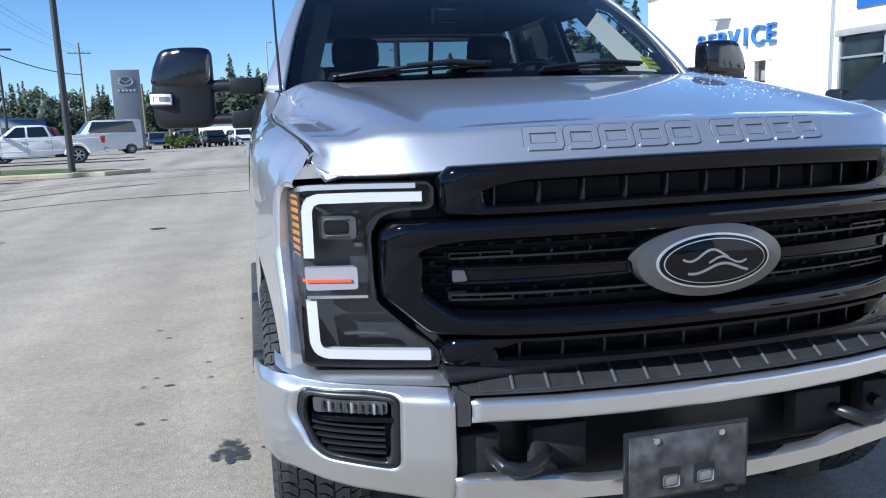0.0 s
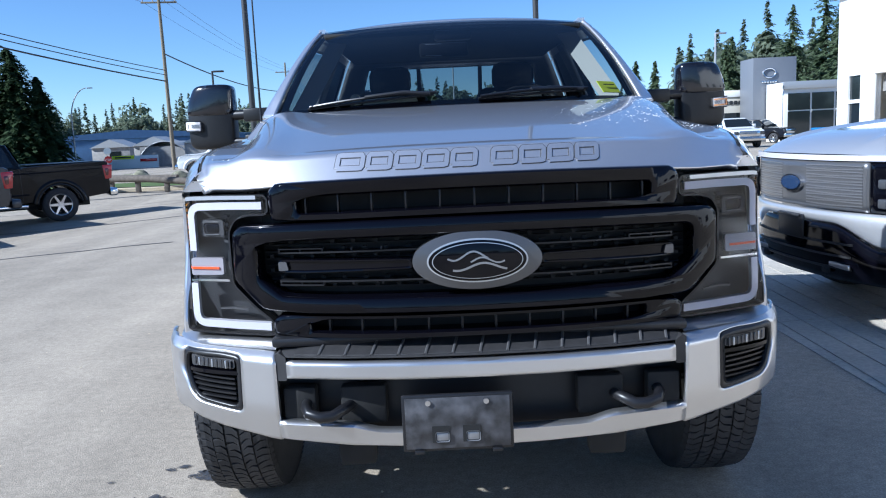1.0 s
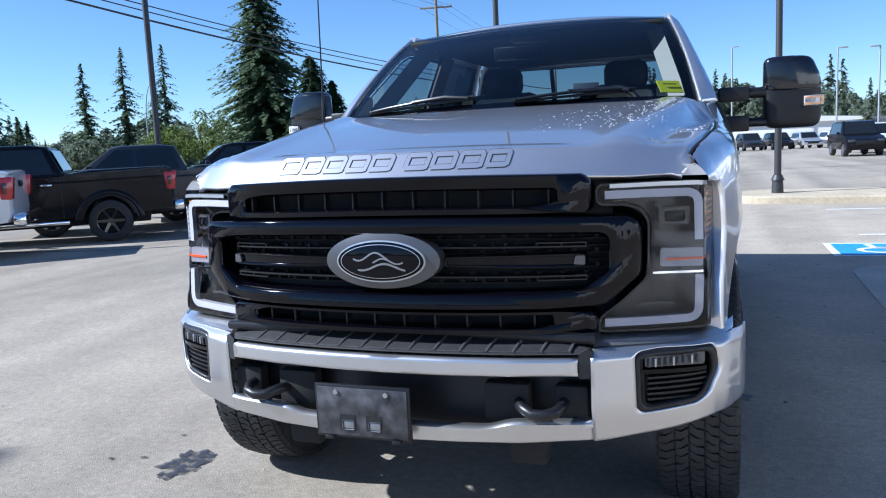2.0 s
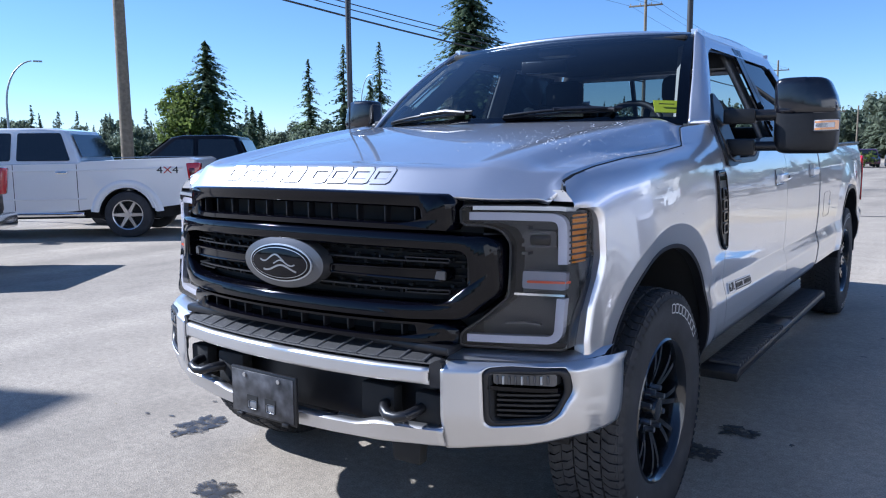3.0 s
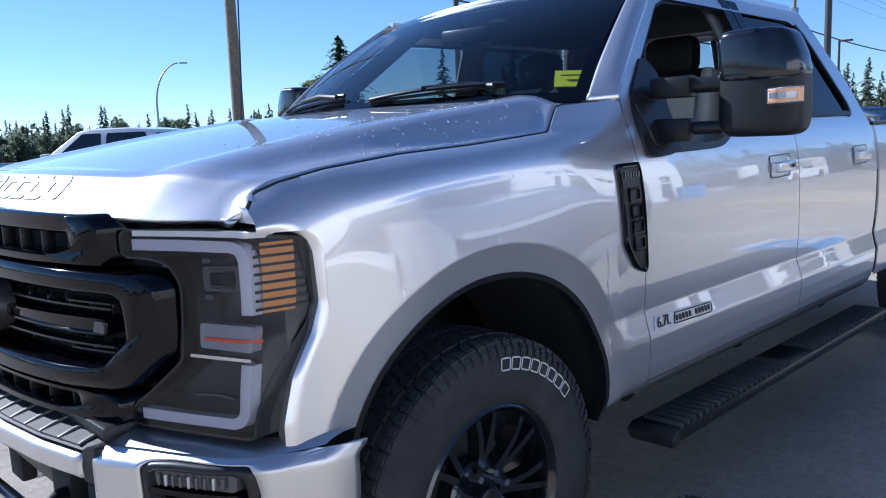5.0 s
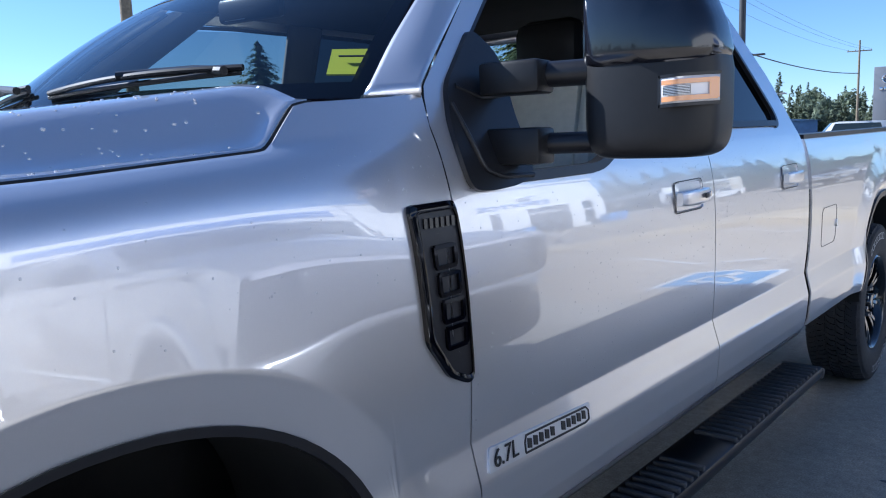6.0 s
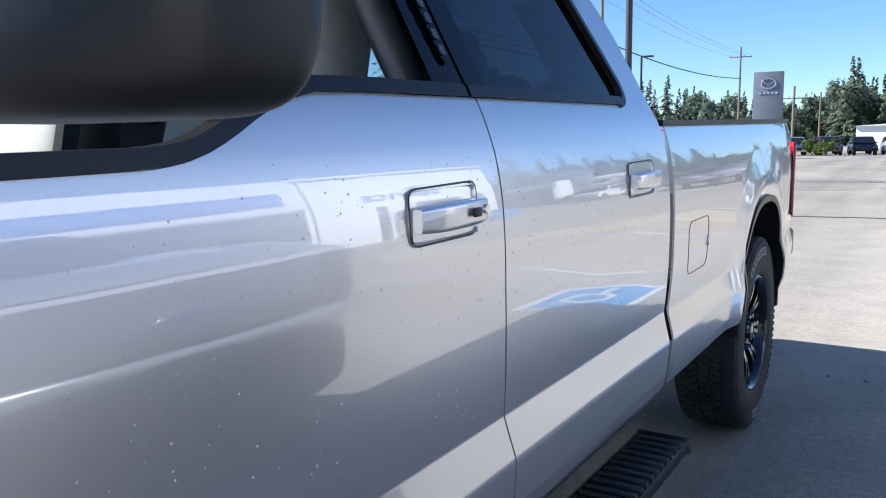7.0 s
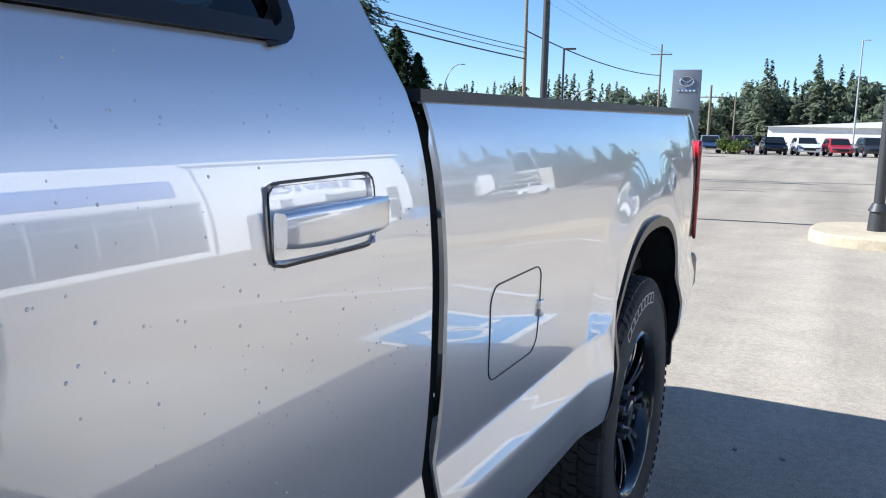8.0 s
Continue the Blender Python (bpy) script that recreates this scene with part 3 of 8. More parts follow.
for y0, y1, z0, z1 in openings[:2]:
    part("door_frame", box((FX - 0.02, (y0 + y1) / 2, z1 + 0.06), (0.10, y1 - y0 + 0.3, 0.12), 0.01), WALL_WHITE, svc)
    for yy in (y0, y1):
        part("door_frame", box((FX - 0.02, yy + (0.07 if yy == y0 else -0.07), z1 / 2), (0.10, 0.14, z1), 0.01), WALL_WHITE, svc)
    part("roller_door", box((FX + 0.4, (y0 + y1) / 2, z1 - 0.35), (0.06, y1 - y0, 0.7), 0.01), ROOF_GREY, svc)
for y0, y1, z0, z1 in openings[2:]:
    part("window_pane", box((FX + 0.10, (y0 + y1) / 2, (z0 + z1) / 2), (0.03, y1 - y0, z1 - z0)), DARK_GLASS, svc)
part("bay_interior", box((FX + 6.2, 26.5, 1.8), (0.2, 12, 3.8)), ROOF_GREY, svc)
part("bay_floor", box((FX + 3.3, 26.5, 0.02), (6.0, 12, 0.04)), CONCRETE, svc)
part("bay_side", box((FX + 3.3, 20.6, 1.8), (6, 0.2, 3.6)), ROOF_GREY, svc)
part("bay_locker", box((FX + 1.6, 26.9, 1.0), (0.5, 0.9, 2.0), 0.02), WALL_WHITE, svc)
part("roof_slab", box((FX + 8, 25.8, 6.40), (16.4, 12.4, 0.20), 0.03), WALL_WHITE, svc)
part("end_wall", box((FX + 8.3, 31.75, 3.15), (16, 0.3, 6.3)), WALL_WHITE, svc)
part("down_pipe", box((FX - 0.06, 20.0, 3.15), (0.10, 0.08, 6.2), 0.02), GALV, svc)
part("floodlight", box((FX - 0.25, 25.9, 4.75), (0.5, 0.9, 0.10), 0.03), WALL_WHITE, svc)
facing = Matrix.Translation((FX - 0.10, 25.05, 3.86)) @ Matrix(((0, 0, -1, 0), (-1, 0, 0, 0), (0, 1, 0, 0), (0, 0, 0, 1)))
for k, ch in enumerate("SERVICE"):
    text_mesh("sign_letter", ch, 0.98, SIGN_BLUE, svc, facing @ Matrix.Translation((-2.28 + 0.73 * k, 0, 0)), 0.06, "raised blue letter", sx=1.12)
# glazed showroom joined to it
part("showroom_wall", box((FX + 0.15, 11.4, 0.2), (0.30, 16.6, 0.4)), WALL_WHITE, svc)
part("showroom_fascia", box((FX + 0.1, 11.4, 4.95), (0.40, 16.6, 2.7), 0.02), WALL_WHITE, svc)
part("showroom_soffit", box((FX - 0.16, 11.4, 3.50), (0.12, 16.6, 0.20), 0.01), ROOF_GREY, svc)
part("fascia_band", box((FX - 0.14, 12.6, 4.75), (0.06, 12.6, 1.2), 0.01), SIGN_BLUE, svc)
part("showroom_back", box((FX + 7, 6, 3.5), (0.3, 26, 7.0)), WALL_WHITE, svc)
part("showroom_roof", box((FX + 4, 11.4, 6.40), (8, 16.6, 0.2)), WALL_WHITE, svc)
for k in range(10):
    y = 3.2 + 1.83 * k
    part("mullion", box((FX, y, 1.9), (0.10, 0.08, 3.0), 0.01), GALV, svc)
    if k < 9:
        part("shop_window", box((FX + 0.05, y + 0.915, 1.9), (0.02, 1.75, 3.0)), DARK_GLASS, svc)
part("transom", box((FX, 11.4, 2.75), (0.10, 16.5, 0.07), 0.01), GALV, svc)

# unseen white wing, added for the bright reflection in the truck's fender
wing = thing("workshop_wing", "plain white clad wing out of view, added to reflect in the paint", "building")
part("wing_wall", box((FX + 0.15, -12.0, 3.2), (0.30, 30.0, 6.4), 0.02), WALL_WHITE, wing)
part("wing_roof", box((FX + 4, -12.0, 6.5), (8, 30.2, 0.2), 0.02), WALL_WHITE, wing)
for y in (-4.0, -10.5, -17.0):
    part("wing_window", box((FX - 0.01, y, 1.7), (0.04, 2.4, 1.5), 0.01), DARK_GLASS, wing)

dealer = thing("dealer_building", "grey and glass dealership hall with a dark entrance block", "building")
part("entrance_block", box((29.9, 69.5, 3.7), (3.85, 3.0, 7.4), 0.03), PYLON, dealer)
part("hall", box((35.4, 66.0, 2.5), (12.6, 3.6, 5.0), 0.03), WALL_WHITE, dealer)
for k in range(6):
    for z0, z1 in ((0.45, 2.55), (2.65, 4.05)):
        part("hall_window", box((30.35 + 2.02 * k, 64.17, (z0 + z1) / 2), (1.86, 0.06, z1 - z0)), DARK_GLASS, dealer)
part("hall_roof_edge", box((35.4, 64.1, 4.72), (12.9, 0.3, 0.62), 0.02), GALV, dealer)
mesh_ob("logo_shape", *tube([(29.4 + 0.55 * math.cos(a), 67.93, 6.05 + 0.40 * math.sin(a)) for a in np.linspace(0, 2 * math.pi, 25)], 0.06, 8), CHROME, dealer, "plain chrome oval logo shape")
for k in range(6):
    part("logo_bar", box((28.8 + 0.24 * k, 67.96, 5.30), (0.17, 0.05, 0.20), 0.02), CHROME, dealer)
shop = thing("low_shop", "low beige shop with a pale signboard band", "building")
part("shop_wall", box((28.6, 73.5, 2.45), (5.0, 4, 4.9), 0.03), mat("beige_wall", (0.52, 0.48, 0.40), 0.7, noise_amt=0.05), shop)
part("shop_band", box((28.6, 71.46, 4.55), (5.1, 0.10, 0.55), 0.01), WALL_WHITE, shop)
part("shop_front", box((28.6, 71.46, 1.5), (4.4, 0.06, 2.6)), DARK_GLASS, shop)
for k in range(5):
    part("sign_bar", box((26.9 + 0.42 * k, 71.46, 3.75), (0.30, 0.06, 0.34), 0.02), DARK_METAL, shop)

# pylon sign
pyl = thing("pylon_sign", "tall grey dealership pylon sign with a chrome logo shape", "sign", at=(-11.6, 75.5, 0), rz=8)
part("pylon_slab", box((0, 0, 3.65), (2.45, 0.75, 7.3), 0.03), PYLON, pyl)
ring_pts = [(0.58 * math.cos(a), -0.40, 6.30 + 0.42 * math.sin(a)) for a in np.linspace(0, 2 * math.pi, 25)]
mesh_ob("logo_shape", *tube(ring_pts, 0.075, 8), CHROME, pyl, "plain chrome oval logo shape")
mesh_ob("logo_shape", *tube([(-0.50, -0.40, 6.50), (-0.1, -0.40, 6.23), (0.1, -0.40, 6.23), (0.50, -0.40, 6.50)], 0.06, 8), CHROME, pyl)
for k in range(5):
    part("logo_bar", box((-0.66 + 0.33 * k, -0.40, 5.48), (0.22, 0.05, 0.24), 0.02), CHROME, pyl)

# blue warehouse, sheds, long white roof
wh = thing("blue_warehouse", "long low blue metal warehouse with a shallow roof", "building")
part("warehouse_wall", box((-53, 135, 2.0), (40, 16, 4.4), 0.05, Matrix.Rotation(radians(14), 4, "Z")), BLUE_METAL, wh)
v, f = prism([(-20.5, 4.2), (20.5, 4.2), (0, 5.6)], lambda a, b: tuple(Matrix.Rotation(radians(14), 3, "Z") @ Vector((a, -8.4, b)) + Vector((-53, 135, 0))), lambda a, b: tuple(Matrix.Rotation(radians(14), 3, "Z") @ Vector((a, 8.4, b)) + Vector((-53, 135, 0))))
mesh_ob("warehouse_roof", v, f, BLUE_METAL, wh, smooth=False)
shed = thing("arched_shed", "small grey arched metal shed", "shed")
v, f = grid(17, 2, lambda u, w: (-34.9 - 3.4 * math.cos(math.pi * u), 96 + 9 * w, 3.4 * math.sin(math.pi * u) * 0.95))
mesh_ob("shed_shell", v, f, GALV, shed, thick=0.1)
part("shed_front", box((-34.9, 96.3, 1.3), (6.2, 0.1, 2.6)), ROOF_GREY, shed)
for k in range(3):
    hs = thing("yard_shed", "grey yard shed with a pitched roof", "shed", "sheds in the far yard")
    cx, cy = -27.5 - 9.5 * k, 92 + 9 * k
    part("shed_body", box((cx, cy, 1.4), (5.4, 4.5, 2.8), 0.03), ROOF_GREY, hs)
    v, f = prism([(cx - 2.9, 2.75), (cx + 2.9, 2.75), (cx, 3.9)], lambda a, b: (a, cy - 2.5, b), lambda a, b: (a, cy + 2.5, b))
    mesh_ob("shed_roof", v, f, GALV, hs, smooth=False)
    part("shed_door", box((cx + 0.6, cy - 2.28, 1.1), (1.6, 0.06, 2.2)), DARK_GLASS, hs)
lw = thing("long_white_hall", "long low white hall behind the parked cars", "building")
part("hall_wall", box((9, 122, 1.5), (34, 12, 3.0), 0.05), WALL_WHITE, lw)
v, f = prism([(-8.5, 3.0), (26.5, 3.0), (9, 4.0)], lambda a, b: (a, 115.6, b), lambda a, b: (a, 128.4, b))
mesh_ob("hall_roof", v, f, WALL_WHITE, lw, smooth=False)
bb = thing("roadside_board", "small red and white roadside board", "sign")
part("board", box((-27.0, 108, 1.5), (2.6, 0.15, 0.9), 0.02), WALL_WHITE, bb)
part("board_band", box((-27.0, 107.9, 1.35), (2.2, 0.05, 0.36)), RED_LENS, bb)
for dx in (-0.9, 0.9):
    part("board_post", cyl((-27.0 + dx, 108, 0.53), 0.06, 1.06), DARK_METAL, bb)
stop = thing("stop_sign", "red octagonal stop sign on a post", "sign", at=(-32.6, 74, -0.95), rz=22)
part("sign_post", cyl((0, 0, 1.2), 0.04, 2.4), GALV, stop)
part("sign_plate", cyl((0, -0.06, 2.1), 0.38, 0.03, "y", 8), RED_LENS, stop)
text_mesh("sign_word", "STOP", 0.26, PAINT_WHITE, stop, Matrix.Translation((0, -0.085, 2.1)) @ Matrix.Rotation(radians(90), 4, "X"), 0.004)
part("round_sign", cyl((0, -0.06, 2.95), 0.34, 0.03, "y", 24), PAINT_WHITE, stop)
yard = thing("yard_banner", "long yellow banner on a low pale yard wall", "sign")
part("yard_wall", box((-36.5, 90, 0.75), (6.0, 0.2, 1.5), 0.02), WALL_WHITE, yard)
part("banner", box((-37.6, 89.86, 1.35), (2.6, 0.06, 0.40), 0.01), YELLOW, yard)
part("banner_bar", box((-37.6, 89.82, 1.35), (1.9, 0.03, 0.16), 0.005), DARK_METAL, yard)
part("red_panel", box((-34.6, 89.86, 0.95), (2.0, 0.06, 0.34), 0.01), RED_LENS, yard)


# ---------------------------------------------------------------- poles and wires
def lamp_post(at, h, material, r=0.10, head="box", rz=0, label="", group="", base=False, wide=0.34):
    p = thing("lamp_post", label, "lamp post", group, at=at, rz=rz)
    tall = h * 0.62 if head == "curve" else h
    part("post", cyl((0, 0, tall / 2), r, tall, "z", 16, r * 0.75), material, p)
    if base:
        part("post_base", cyl((0, 0, 0.30), r * 1.9, 0.10, "z", 20, r * 1.2), material, p)
        part("post_foot", cyl((0, 0, 0.12), r * 1.7, 0.26, "z", 20, r * 1.5), material, p)
    if head == "box":
        part("lamp_head", box((0.45, 0, h - 0.05), (0.80, wide, 0.12), 0.03), material, p)
        part("lamp_arm", box((0.1, 0, h - 0.05), (0.3, 0.08, 0.08), 0.01), material, p)
    elif head == "curve":
        pts = [(0, 0, h * 0.6)] + [(1.9 * (1 - math.cos(a)), 0, h * 0.6 + h * 0.4 * math.sin(a)) for a in np.linspace(0.05, 1.5, 12)]
        mesh_ob("lamp_arm", *tube(pts, 0.075, 8, 0.05), material, p)
        part("lamp_head", box((2.15, 0, h - 0.02), (0.6, 0.22, 0.12), 0.04), material, p)
    return p


def rod_post(at, h, r, material, name, label, rz=0):
    p = thing(name, label, "pole", at=at, rz=rz)
    part("shaft", cyl((0, 0, h / 2), r, h, "z", 14, r * 0.7), material, p)
    return p


lamp_post((-6.5, 24.9, 0.13), 13.5, DARK_METAL, 0.108, "box", 180, "tall dark steel lamp post on the verge")
lamp_post((-17.0, 57.4, 0), 7.4, DARK_METAL, 0.10, "box", 10, "dark lamp post with a flat square head")
lamp_post((-17.3, 19.9, -0.26), 14.26, DARK_METAL, 0.11, "box", 180, "tall dark steel lamp post behind the parked pickups")
lamp_post((-55.3, 26.3, 0), 7.9, GALV, 0.10, "curve", 63, "grey street lamp with a curved arm", "street lamps")
lamp_post((-40.4, 84, 0), 9.1, GALV, 0.10, "curve", 20, "grey street lamp with a curved arm", "street lamps")
lamp_post((-22, 74, 0), 5.6, GALV, 0.09, "curve", 20, "grey street lamp with a curved arm", "street lamps")
lamp_post((-72, 84, 0), 12.5, GALV, 0.12, "curve", 0, "grey street lamp with a curved arm", "street lamps")
lamp_post((1.98, 14.15, 0.14), 9.0, DARK_METAL, 0.066, "box", 90, "dark lamp post on the kerb island", base=True)
# unseen post, placed so that its wide head throws a shadow onto the lot
lamp_post((-14.85, -4.4, -0.26), 9.46, DARK_METAL, 0.07, "box", 20, "dark lamp post out of view, added for the shadow of its head", wide=0.62)
lamp_post((2.2, 112, 0), 13.5, GALV, 0.12, "box", 0, "tall grey lamp post by the far cars")
lamp_post((22.5, 62, 0), 9.0, GALV, 0.10, "box", 0, "grey lamp post by the dealership")
rod_post((-10.4, 100, 0), 6.8, 0.12, WOOD_POLE, "wooden_pole", "short wooden pole by the far road")
lamp_post((11.1, 80, 0), 9.3, GALV, 0.09, "box", 0, "grey lamp post by the far cars")
lamp_post((14.6, 80, 0), 9.2, GALV, 0.09, "box", 180, "grey lamp post by the far cars")
rod_post((-20.3, 12.7, -0.26), 13.26, 0.20, WOOD_POLE, "wooden_pole", "thick weathered wooden pole behind the parked pickups")


def util_pole(at, h, rz, label):
    p = thing("utility_pole", label, "utility pole", "utility poles", at=at, rz=rz)
    part("shaft", cyl((0, 0, h / 2), 0.19, h, "z", 14, 0.12), WOOD_POLE, p)
    part("crossarm", box((0, 0, h - 1.4), (3.0, 0.12, 0.14), 0.01), WOOD_POLE, p)
    for dx in (-1.35, -0.5, 0.5, 1.35):
        part("insulator", cyl((dx, 0, h - 1.25), 0.06, 0.2, "z", 10, 0.04), ROOF_GREY, p)
    return p


util_pole((-24, 67.6, 0), 15.9, 10, "wooden utility pole with a crossarm and wires")
util_pole((-23.1, 118, 0), 14.3, 10, "wooden utility pole with a crossarm and wires")


def wire(a, b, sag, r, label="black overhead wire sagging between poles"):
    a, b = Vector(a), Vector(b)
    pts = [a.lerp(b, t) - Vector((0, 0, sag * 4 * t * (1 - t))) for t in np.linspace(0, 1, 22)]
    ob = mesh_ob("overhead_wire", *tube(pts, r, 5), DARK_METAL)
    return tagged(ob, label, "wire", "overhead wires")


util_pole((-13.2, 100, 0), 7.6, 5, "slim wooden pole with a short crossarm")
util_pole((-40.3, -19.8, 0), 19, 10, "wooden utility pole with a crossarm and wires")
A, B, C = (-24, 67.6), (-40.3, -19.8), (-23.1, 118)
WIRE_A, WIRE_B, WIRE_SAG = 7.2, 17.2, 1.8
for dz, r in ((0.0, 0.060), (0.55, 0.035), (0.95, 0.035)):
    wire((*A, WIRE_A + dz), (*B, WIRE_B + dz * 0.6), WIRE_SAG, r)
wire((*A, 9.6), (*C, 9.0), 0.8, 0.06)
for dx in (-1.35, 0.5, 1.35):
    wire((A[0] + dx, A[1], 14.0), (B[0] + dx, B[1], WIRE_B + 1.0), 0.7, 0.012)
    wire((A[0] + dx, A[1], 14.0), (C[0] + dx, C[1], 12.1), 0.7, 0.012)


# ---------------------------------------------------------------- trees
def conifer_mesh(h, r, seed, n_branch=90, dense=9, droop=0.35, bare=0.06, leafsize=0.36, power=0.85):
    rg = random.Random(seed)
    v, f = [], []
    for b in range(n_branch):
        t = bare + (1 - bare) * ((b + rg.random()) / n_branch)
        z0 = h * t
        a = rg.uniform(0, 2 * math.pi)
        ln = 1.45 * r * (1 - t) ** power * rg.uniform(0.42, 1.15) + 0.08
        for k in range(dense):
            s = (k + rg.random()) / dense
            d = ln * s
            z = z0 - droop * d * s + rg.uniform(-0.12, 0.12) + 0.10 * d
            w = 1.25 * leafsize * (1.15 - 0.6 * s) * (0.30 + 0.85 * (1 - t)) * rg.uniform(0.6, 1.3)
            cx, cy = d * math.cos(a), d * math.sin(a)
            for _ in range(3):
                aa = a + rg.uniform(-0.9, 0.9)
                px, py, pz = cx + rg.uniform(-.5, .5) * w, cy + rg.uniform(-.5, .5) * w, z + rg.uniform(-.25, .25) * w
                o = len(v)
                sx, sy = math.cos(aa), math.sin(aa)
                v += [(px - sy * w * 0.5, py + sx * w * 0.5, pz), (px + sx * w * 1.1, py + sy * w * 1.1, pz - w * rg.uniform(0.15, 0.75)), (px + sy * w * 0.5, py - sx * w * 0.5, pz), (px - sx * 0.3 * w, py - sy * 0.3 * w, pz + w * rg.uniform(0.1, 0.35))]
                f += [(o, o + 1, o + 2, o + 3)]
    return v, f


def conifer(name, at, h, r, seed, label, material, **kw):
    t = thing(name, label, "tree", at=at)
    mesh_ob("trunk", *tube([(0, 0, 0), (0.02 * h * 0.1, 0, h * 0.5), (0, 0, h * 0.97)], 0.022 * h, 8, 0.02), BARK, t)
    mesh_ob("crown", *conifer_mesh(h, r, seed, **kw), material, t, smooth=False)
    return t


def broad_mesh(h, r, seed, clumps=34, leaves=70, size=0.30):
    rg = random.Random(seed)
    v, f = [], []
    for c in range(clumps):
        u = rg.random()
        z = h * (0.22 + 0.72 * u)
        rr = r * math.sin(math.pi * (0.12 + 0.80 * u)) ** 0.7 * rg.uniform(0.3, 1.0)
        a = rg.uniform(0, 2 * math.pi)
        cx, cy = rr * math.cos(a), rr * math.sin(a)
        cr = r * rg.uniform(0.22, 0.42)
        for _ in range(leaves):
            d = Vector((rg.gauss(0, 1), rg.gauss(0, 1), rg.gauss(0, 1))).normalized() * cr * rg.uniform(0.6, 1.05)
            n = d.normalized()
            p = Vector((cx, cy, z)) + d
            e1 = n.orthogonal().normalized()
            e1 = (e1 * math.cos(k := rg.uniform(0, 6.3)) + n.cross(e1) * math.sin(k)) + n * rg.uniform(-0.6, 0.6)
            e2 = n.cross(e1).normalized() + n * rg.uniform(-0.4, 0.4)
            s = size * rg.uniform(0.5, 1.1)
            o = len(v)
            v += [tuple(p - e1 * s * 0.6), tuple(p + e2 * s * 0.4), tuple(p + e1 * s * 0.6), tuple(p - e2 * s * 0.4)]
            f.append((o, o + 1, o + 2, o + 3))
    return v, f


def broad_tree(name, at, h, r, seed, label, **kw):
    t = thing(name, label, "tree", at=at)
    mesh_ob("trunk", *tube([(0, 0, 0), (0.1, 0, h * 0.3), (0, 0.1, h * 0.6)], 0.03 * h, 8, 0.05), BARK, t)
    for k in range(4):
        a = k * 1.7
        mesh_ob("limb", *tube([(0.05, 0, h * 0.28), (0.3 * r * math.cos(a), 0.3 * r * math.sin(a), h * 0.45), (0.6 * r * math.cos(a), 0.6 * r * math.sin(a), h * 0.62)], 0.015 * h, 6, 0.03), BARK, t)
    mesh_ob("crown", *broad_mesh(h, r, seed, **kw), LEAF, t, smooth=False)
    return t


conifer("fir_tree", (-53, 83.5, 0), 24, 6.4, 11, "tall dark fir with drooping uneven branches", FIR, n_branch=520, dense=16, leafsize=0.66, power=0.60)
conifer("fir_tree", (-57.5, 88, 0), 18, 5.0, 12, "dark fir standing behind a taller one", FIR, n_branch=300, dense=13, leafsize=0.60)
conifer("cedar_tree", (-45.0, 81, 0), 12.4, 3.9, 13, "dense dark cedar with a pointed crown", CEDAR, n_branch=380, dense=14, droop=0.6, leafsize=0.62, power=0.50)
conifer("cedar_tree", (-42.8, 82, 0), 9.6, 2.9, 14, "dense dark cedar with a pointed crown", CEDAR, n_branch=300, dense=13, droop=0.6, leafsize=0.56, power=0.50)
broad_tree("broadleaf_tree", (-61.5, 82, 0), 7.2, 4.0, 15, "light green bushy broadleaf tree", clumps=40)
broad_tree("broadleaf_tree", (-66.5, 81, 0), 5.2, 3.4, 16, "light green bushy broadleaf tree", clumps=30)
conifer("fir_tree", (-59.6, 47.2, 0), 11.6, 4.4, 17, "open fir with layered branches beside the street", FIR, n_branch=230, dense=15, leafsize=0.46, power=0.7)
broad_tree("broadleaf_tree", (-61.0, 46.0, 0), 7.6, 3.3, 18, "green broadleaf tree beside a fir", clumps=64, leaves=120, size=0.34)
for k, (x, y, h, r) in enumerate(((-92, 94, 16.0, 3.3), (-86, 96, 18.0, 3.8), (-80, 98, 18.0, 3.9), (-77, 92, 12.0, 3.6), (-104, 92, 9.0, 2.6), (-112, 101, 8.5, 2.4))):
    conifer("fir_tree", (x, y, 0), h, r, 30 + k, "slim fir in the row along the street", FIR, n_branch=130, dense=9, leafsize=0.5, power=0.75)
for k, (x, y, h, r) in enumerate(((44, 96, 15, 5.2), (49.5, 99, 19, 6.0), (39.5, 104, 12.5, 3.4), (34.5, 106, 11.0, 3.2), (27.6, 108, 10.4, 2.4), (30.0, 107, 10.2, 2.3), (46, 88, 14.5, 4.6), (53, 92, 19, 6.2), (36.5, 98, 11.0, 3.0), (56, 84, 18, 6.0))):
    conifer("fir_tree", (x, y, 0), h, r, 60 + k, "dark green fir on the slope behind the dealership", FIR, n_branch=190, dense=10, leafsize=0.5)

# far woods: one sheet of trees round the lot
wv, wf = [], []
rg = random.Random(77)


